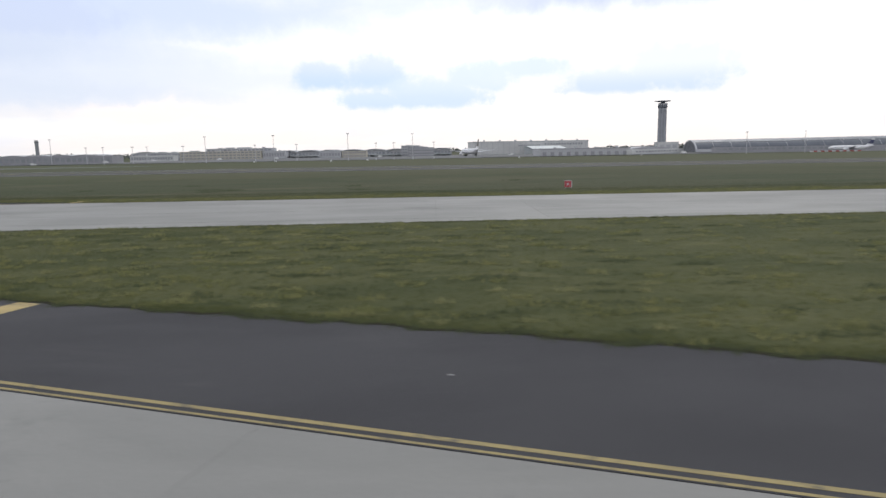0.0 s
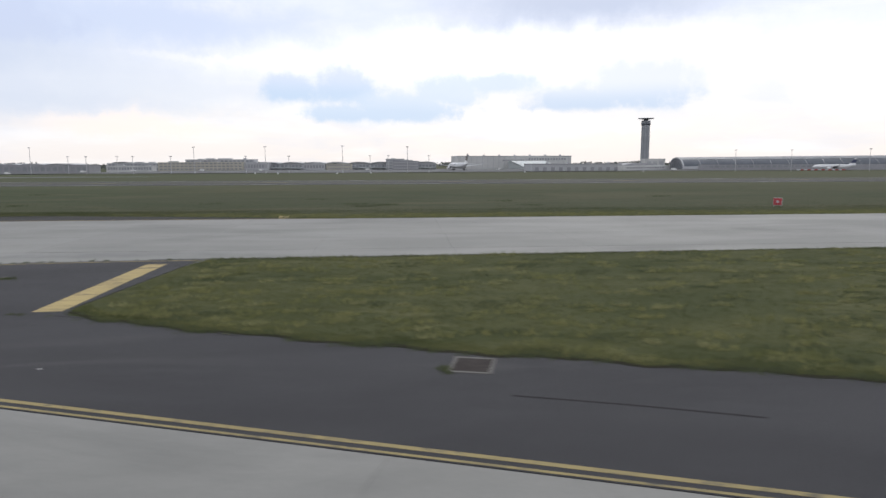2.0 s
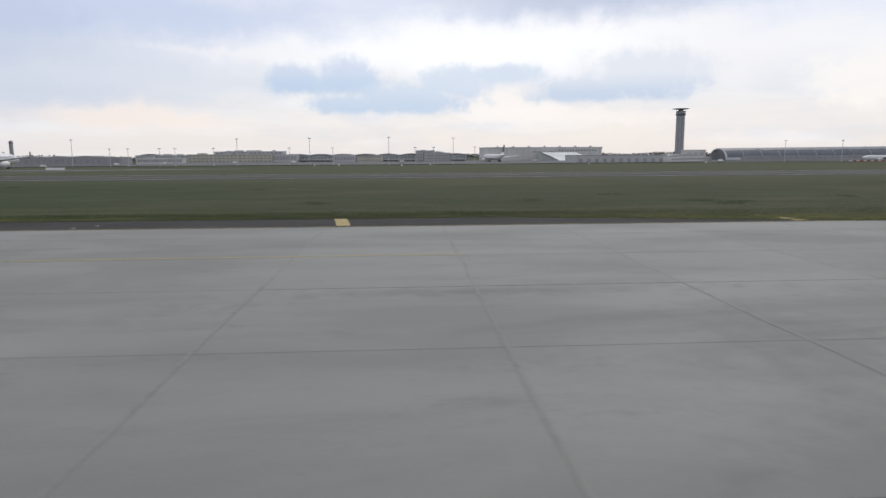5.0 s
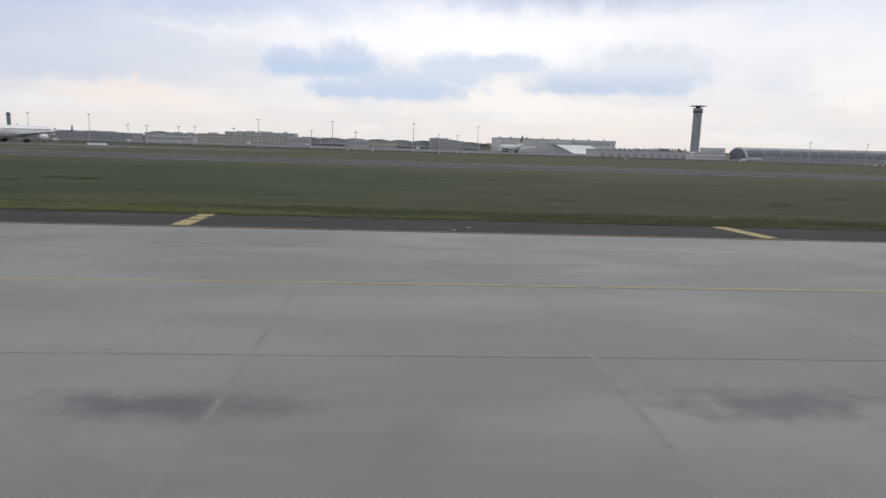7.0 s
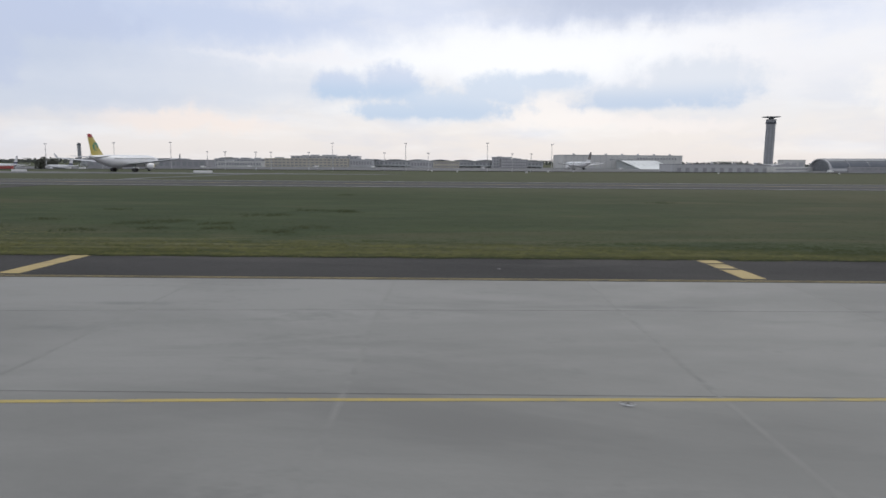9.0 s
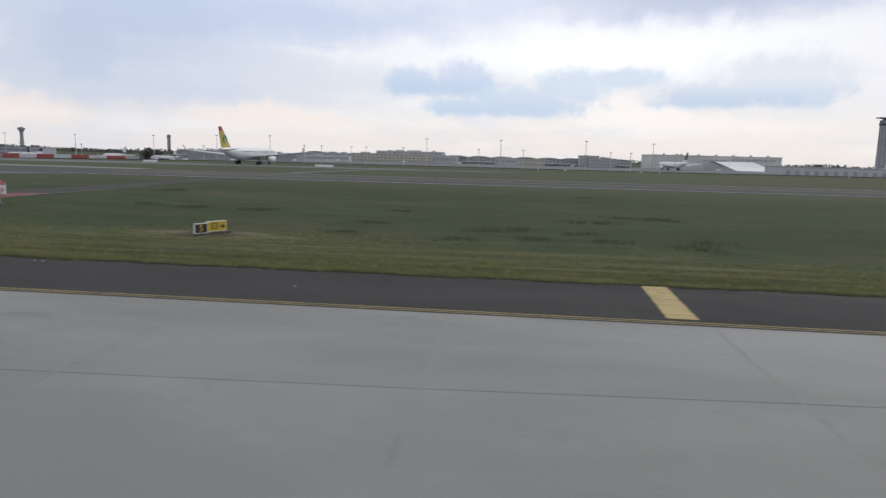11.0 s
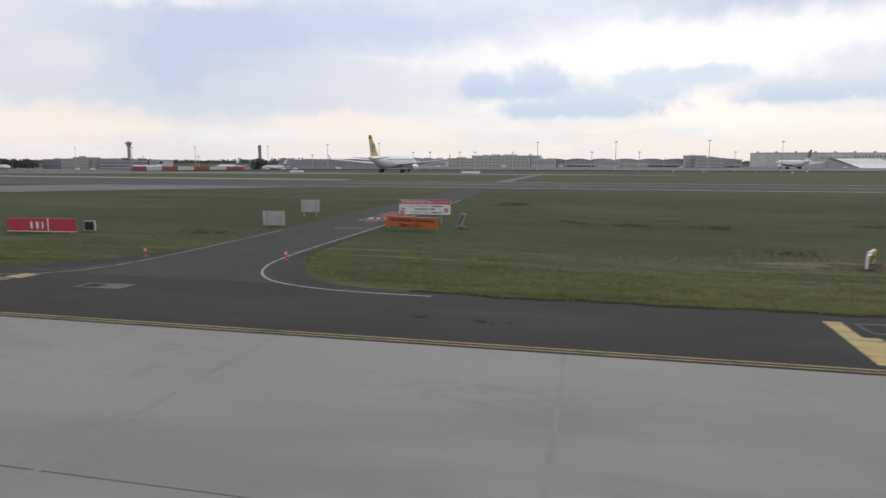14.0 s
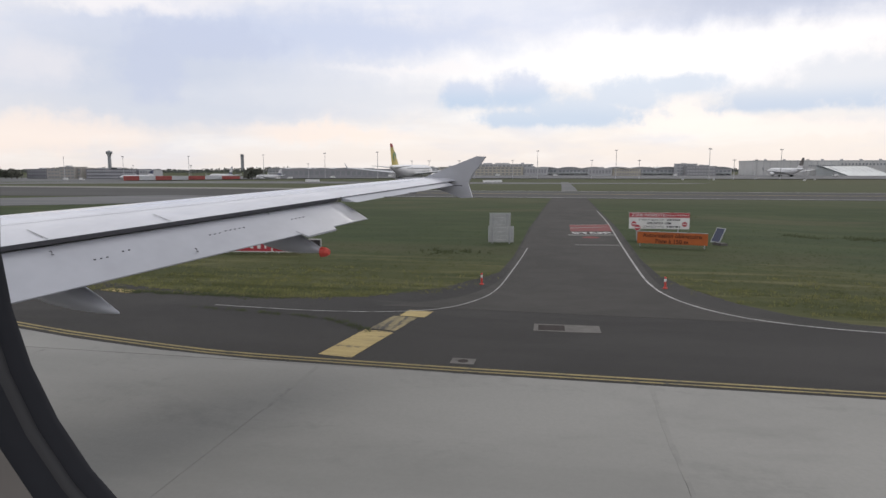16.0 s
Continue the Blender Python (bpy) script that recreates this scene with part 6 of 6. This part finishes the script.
blades("grass_near_field", on_turf(scatter(42000, -31.2, 58, near_low, near_high, 1, 1.4)), "mown green grass between two taxiways", BLADE, (0.015, 0.04), 2, 4, 3.0, 0.014)
blades("grass_near_edge", scatter(4200, -31.1, 40, near_low, lambda x: near_low(x) + 0.7, 3, 1.5), "longer grass along the asphalt edge", BLADE, (0.03, 0.08), 4, 6, 2.0, 0.013)
blades("grass_taxiway_edge", scatter(1500, -30, 60, lambda x: near_high(x) - 0.25, lambda x: near_high(x) + 0.15, 5), "tufts of grass along the concrete edge", BLADE, (0.03, 0.09), 6, 6, 2.0, 0.016)


# clumps that the mower left
clumps = np.repeat(scatter(650, -30.0, 55, lambda x: near_low(x) + 0.1, near_high, 61, 1.2), 16, axis=0)
clumps = clumps + np.random.default_rng(62).normal(0, (0.30, 0.13), clumps.shape)
blades("grass_near_tufts", clumps, "uneven clumps of longer dry grass", TUFT, (0.05, 0.14), 63, 4, 1.6, 0.014)
pale = np.repeat(scatter(280, -30.0, 55, lambda x: near_low(x) + 0.3, near_high, 81, 1.1), 16, axis=0)
pale = pale + np.random.default_rng(82).normal(0, (0.17, 0.08), pale.shape)
blades("grass_pale_tufts", pale, "small pale seeding tufts in the mown grass", TUFT_PALE, (0.06, 0.13), 83, 4, 1.4, 0.013)
deep = np.repeat(scatter(260, -30.0, 55, lambda x: near_low(x) + 0.2, near_high, 84, 1.1), 26, axis=0)
deep = deep + np.random.default_rng(85).normal(0, (0.45, 0.16), deep.shape)
blades("grass_dark_clumps", deep, "dark green clumps in the mown grass", WEED, (0.03, 0.09), 86, 4, 1.6, 0.014)
ragged = np.repeat(scatter(420, -31.0, 40, lambda x: near_low(x) - 0.22, lambda x: near_low(x) + 0.15, 64), 8, axis=0)
ragged = ragged + np.random.default_rng(65).normal(0, (0.20, 0.08), ragged.shape)
blades("grass_ragged_edge", ragged, "ragged dark grass creeping over the asphalt edge", WEED, (0.03, 0.10), 66, 5, 1.6, 0.014)


# dark ribbon painting the shadow of the grass on the asphalt border
edge_x = np.linspace(-31.1, 40.0, 240)
tagged(part("ground_edge_soil", ribbon([(x, near_low(x) - 0.03) for x in edge_x], 0.22, 0.006), EDGE_SHADE), "dark painted shade where turf meets asphalt", "ground", kind="structure")


def far_low(x):
    if x > -52:
        return 65.4 + (5.2 * min(1.0, max(0.0, (-26 - x) / 24)) if x < -26 else 0.0)
    return float(np.interp(x, (-175, -174, -160, -156, -130, -80, -52), (72.2, 71.4, 71.3, 71.05, 70.85, 70.75, 70.45))) + 0.08 * math.sin(x * 1.3) + 0.06 * math.sin(x * 3.7)


# the same painted grass shadow along the far shoulder
edge_x = np.linspace(-159.5, -53.0, 320)
tagged(part("ground_edge_soil", ribbon([(x, far_low(x) - 0.02) for x in edge_x], 0.28, 0.006), EDGE_SHADE), "dark painted shade along the far asphalt edge", "ground", kind="structure")


def clear_of_road(sites):
    s = np.asarray(sites)
    flare = 3.2 + 9.0 * np.exp(-np.clip(s[:, 1] - 71.4, 0, None) / 1.9)
    return s[abs(s[:, 0] + 169.8) > flare]


def far_sites(n, seed, reach):
    """Denser near the shoulder, thinning out over the field."""
    rng = np.random.default_rng(seed)
    x = rng.uniform(-198, 60, n)
    return clear_of_road(np.c_[x, np.array([far_low(q) for q in x]) + rng.exponential(reach, n)])


blades("grass_far_field", far_sites(52000, 7, 9.0), "mown grass beyond the shoulder with dry strips", BLADE, (0.015, 0.04), 8, 3, 3.0, 0.018)
blades("grass_far_edge", far_sites(5000, 11, 0.25), "longer grass along the far asphalt edge", BLADE, (0.02, 0.07), 12, 5, 2.0, 0.016)

far_clumps = far_sites(5200, 67, 3.2)
far_clumps = np.repeat(far_clumps[far_clumps[:, 1] < 79.5], 10, axis=0)
far_clumps = far_clumps + np.random.default_rng(68).normal(0, (0.35, 0.18), far_clumps.shape)
blades("grass_far_tufts", far_clumps, "uneven clumps of longer dry grass beyond the shoulder", TUFT, (0.03, 0.09), 69, 3, 1.6, 0.018)
far_ragged = np.repeat(far_sites(900, 70, 0.12), 8, axis=0) - (0.0, 0.18)
far_ragged = far_ragged + np.random.default_rng(71).normal(0, (0.30, 0.07), far_ragged.shape)
blades("grass_far_ragged_edge", clear_of_road(far_ragged), "ragged dark grass along the far asphalt edge", WEED, (0.03, 0.09), 72, 4, 1.6, 0.016)

docks = np.random.default_rng(77)
clump_at = clear_of_road(np.c_[docks.uniform(-196, 20, 24), 85.0 + docks.exponential(11.0, 24)])
clump_at = np.r_[clump_at, np.c_[docks.uniform(-158, -108, 14), docks.uniform(84.0, 104.0, 14)]]
dock_sites = np.repeat(clump_at, 45, axis=0) + docks.normal(0, (0.8, 0.6), (len(clump_at) * 45, 2))
blades("weeds_field", clear_of_road(dock_sites), "dark clumps of taller weeds in the field", WEED, (0.05, 0.16), 78, 5, 1.2, 0.03)

# weeds on the rim of the island and in the cracks
rim = offset_line(smooth_line(nose, 8), 0.46)[40:]
rng = np.random.default_rng(21)
sites = np.repeat(np.array(rim), 9, axis=0) + rng.normal(0, 0.07, (len(rim) * 9, 2))
keep = (np.sin(sites[:, 0] * 2.3) + np.sin(sites[:, 1] * 3.1 + 1) + rng.normal(0, 0.8, len(sites))) > -0.4
blades("weeds_island_rim", sites[keep], "low weeds growing along the island rim", WEED, (0.02, 0.065), 22, 9, 2.2, 0.014)


def weed_line(a, b, n, spread, hts, seed, gaps=2.0):
    r = np.random.default_rng(seed)
    t = r.random(n)
    p = np.array(a) + t[:, None] * (np.array(b) - np.array(a)) + r.normal(0, spread, (n, 2))
    p = p[(np.sin(t * 14 * gaps + seed) + r.normal(0, 0.5, n)) > -0.2]
    blades("weeds_crack", p, "weeds growing from a crack in asphalt", WEED, tuple(q * 0.6 for q in hts), seed + 1, 12, 1.8, 0.013)


weed_line((-43.9, 33.75), (-42.0, 33.3), 60, 0.05, (0.03, 0.12), 31)
weed_line((-39.8, 32.55), (-37.4, 31.75), 60, 0.05, (0.03, 0.10), 33)
weed_line((-37.4, 31.75), (-35.1, 30.7), 40, 0.04, (0.02, 0.05), 35)
weed_line((-36.0, 33.75), (-31.3, 32.5), 70, 0.05, (0.02, 0.08), 37)
weed_line((-39.5, 37.6), (-38.0, 36.5), 150, 0.22, (0.08, 0.26), 39, 0.5)
weed_line((-38.9, 39.4), (-38.2, 38.2), 110, 0.2, (0.06, 0.2), 41, 0.5)
weed_line((-36.6, 39.2), (-36.0, 38.8), 40, 0.12, (0.05, 0.15), 43, 0.5)
weed_line((-40.2, 36.4), (-39.2, 36.9), 40, 0.15, (0.05, 0.14), 45, 0.5)
weed_line((-182.3, 70.3), (-177.1, 69.6), 90, 0.06, (0.03, 0.12), 47)
weed_line((-177.1, 69.6), (-175.3, 68.3), 60, 0.07, (0.03, 0.12), 55)
weed_line((-185.5, 72.2), (-180.4, 71.9), 110, 0.12, (0.03, 0.12), 57)
weed_line((-20.3, 26.95), (-20.2, 26.5), 30, 0.08, (0.06, 0.16), 49, 0.5)
weed_line((-158.35, 67.85), (-158.05, 67.85), 14, 0.07, (0.03, 0.08), 51, 0.1)
weed_line((-156.6, 67.72), (-155.8, 67.83), 26, 0.09, (0.04, 0.13), 53, 0.1)

# bare soil round the sign
bm = bmesh.new()
soil_rng = random.Random(6)
centre = bm.verts.new((-141.0, 82.7, -0.40))
ring = [bm.verts.new((-141.0 + 5.2 * math.cos(k * 0.2618) * soil_rng.uniform(0.6, 1.2), 82.7 + 1.9 * math.sin(k * 0.2618) * soil_rng.uniform(0.7, 1.15), -0.428)) for k in range(24)]
for k in range(24):
    bm.faces.new((centre, ring[k], ring[(k + 1) % 24]))
patch_rng = np.random.default_rng(75)
soil_sites = np.c_[-140.5 + patch_rng.normal(0, 5.0, 3200), 82.6 + patch_rng.normal(0, 1.5, 3200)]
blades("grass_dry_patch", soil_sites, "dry yellow grass round the taxiway sign", TUFT_PALE, (0.02, 0.07), 76, 3, 1.8, 0.018)
tagged(part("ground_soil_patch", bm, SOIL), "bare trampled soil round the taxiway sign", "ground", kind="structure")
bm = bmesh.new()
centre = bm.verts.new((-141.3, 82.75, -0.375))
ring = [bm.verts.new((-141.3 + 2.5 * math.cos(k * 0.2618) * soil_rng.uniform(0.6, 1.15), 82.75 + 1.25 * math.sin(k * 0.2618) * soil_rng.uniform(0.65, 1.15), -0.398)) for k in range(24)]
for k in range(24):
    bm.faces.new((centre, ring[k], ring[(k + 1) % 24]))
tagged(part("ground_soil_dark", bm, DUG_SOIL), "dark freshly dug soil under the taxiway sign", "ground", kind="structure")

# cracks in the asphalt and stains along the joints
def crack(points, width, mat=CRACK):
    tagged(part("pavement_crack", ribbon(smooth_line(points, 4), width, 0.003), mat), "dark sealed crack in asphalt", "crack", kind="structure")


crack([(-37.3, 31.7), (-36.9, 32.5), (-36.3, 33.3)], 0.018)
crack([(-19.1, 25.15), (-17.0, 24.5), (-14.9, 23.75)], 0.06)
crack([(-31.3, 32.6), (-28.2, 31.4), (-25.4, 29.9)], 0.04)

# ---- concrete slabs, one by one ----
crossing = bpy.data.objects["taxiway_crossing_base"]
slanting = bpy.data.objects["taxiway_slanting_base"]
slab_meshes = {}


def slab(x, y, turn, w, d, parent, lift=0.0):
    key = (round(w, 2), round(d, 2))
    if key not in slab_meshes:
        g = 0.011
        bm = bmesh.new()
        q = 0.002
        top = [bm.verts.new((sx * (w / 2 - q - 0.002), sy * (d / 2 - g - 0.012), 0.0)) for sx, sy in ((-1, -1), (1, -1), (1, 1), (-1, 1))]
        mid = [bm.verts.new((sx * (w / 2 - q), sy * (d / 2 - g), -0.010)) for sx, sy in ((-1, -1), (1, -1), (1, 1), (-1, 1))]
        low = [bm.verts.new((sx * (w / 2 - q), sy * (d / 2 - g), -0.2)) for sx, sy in ((-1, -1), (1, -1), (1, 1), (-1, 1))]
        bm.faces.new(top)
        for a, b in ((top, mid), (mid, low)):
            for k in range(4):
                bm.faces.new((a[k], b[k], b[(k + 1) % 4], a[(k + 1) % 4]))
        me = bpy.data.meshes.new("slab")
        bmesh.ops.recalc_face_normals(bm, faces=bm.faces)
        bm.to_mesh(me)
        bm.free()
        me.materials.append(CONCRETE)
        slab_meshes[key] = me
    ob = new("slab", slab_meshes[key])
    ob.parent = parent
    ob.matrix_world = pose(x, y, lift, 0, 0, turn)


def skew_slab(x0, x1, low, high, parent):
    """A slab whose long joints run at a slight slant."""
    g, q = 0.011, 0.002
    bm = bmesh.new()
    rings = []
    for inset, z in ((0.010, 0.0), (0.0, -0.010), (0.0, -0.2)):
        rings.append([bm.verts.new(p) for p in ((x0 + q + inset * 0.2, low(x0) + g + inset, z), (x1 - q - inset * 0.2, low(x1) + g + inset, z), (x1 - q - inset * 0.2, high(x1) - g - inset, z), (x0 + q + inset * 0.2, high(x0) - g - inset, z))])
    bm.faces.new(rings[0])
    for a, b in zip(rings, rings[1:]):
        for k in range(4):
            bm.faces.new((a[k], b[k], b[(k + 1) % 4], a[(k + 1) % 4]))
    part("slab", bm, CONCRETE, parent)


def long_joint(x):
    return float(np.interp(x, (-152, -138, -124, -114, -102, -90), (57.9, 58.6, 59.3, 60.0, 60.45, 60.6)))


rows_east = [-4.6, 2.9, 10.4, 17.9, 25.4, 32.9, 39.75, 46.7, 53.45]
rows_west = [-1.8, 5.7, 13.2, 20.7, 28.2, 35.7, 43.2, 50.7]
for c in range(-18, 20):
    x1 = -75.55 - 7.14 * c
    x0 = x1 - 7.14
    rows = rows_west if x1 < -121 else rows_east
    skew_slab(x0, x1, lambda x: rows[-1], long_joint, crossing)
    skew_slab(x0, x1, long_joint, lambda x: EDGE, crossing)
    for y0, y1 in zip(rows, rows[1:]):
        if x0 > -61 and y1 < 26 or x0 > -46.5 and y1 <= 46.9 and (y0 < 39.0 and x0 > -41 or x0 > -33.5):
            continue
        slab((x0 + x1) / 2, (y0 + y1) / 2, 0, x1 - x0, y1 - y0, crossing, -0.007 if y1 <= 46.9 and x0 > -62 else 0.0)
for c in range(12):
    x1 = 52.97 - 7.14 * c
    slab(x1 - 3.57, (44.6 + 0.028 * x1 + 46.7) / 2, 0, 7.14, 46.7 - 44.6 - 0.028 * x1, crossing, -0.002)
for name, outline, under in (("corner_slab", [along(45.02, -0.35), hold(0.1, 2.24), hold(25, 2.24), (-61.0, -4.6), along(45.02, -37.9)], slanting),
                             ("edge_slab", [(-172, EDGE + 0.01), (-177, 65.34), (-179.8, 65.64), (-182.7, 66.19), (-184.8, 66.74), (-196, 69.74), (-230, 77.0), (-230, EDGE + 0.01)], crossing)):
    ob = part(name, prism(outline, -0.2, -0.003), CONCRETE, under)
for c in range(-10, 6):
    for r in range(5):
        x, y = along(c * 7.5 + 3.75, -0.345 - 3.75 - 7.5 * r)
        slab(x, y, -19.0, 7.5, 7.5, slanting, -0.003)

# weathered seals over the cross joints
seal_rng = random.Random(12)
for c in range(-6, 19):
    x = -75.55 - 7.14 * c
    ys = [EDGE - 0.1, 62.5, 60.6, 58.0, 55.5, 53.0, 51.0, 48.5, 46.7] + ([44.0, 41.5, 39.75, 36.0, 32.9] if x < -46.2 else [])
    if x < -173:
        ys = ys[:2]
    bm = bmesh.new()
    rows = []
    for k, y in enumerate(smooth_line([(x + seal_rng.uniform(-0.05, 0.05), y) for y in ys], 5)):
        w = seal_rng.uniform(0.03, 0.06)
        rows.append([bm.verts.new((y[0] - w, y[1], 0.003)), bm.verts.new((y[0] + w, y[1], 0.003)), bm.verts.new((y[0] + w, y[1], -0.009)), bm.verts.new((y[0] - w, y[1], -0.009))])
    for a, b in zip(rows, rows[1:]):
        for k in range(4):
            bm.faces.new((a[k], b[k], b[(k + 1) % 4], a[(k + 1) % 4]))
    part("joint_seal", bm, JOINT_SEAL, crossing)
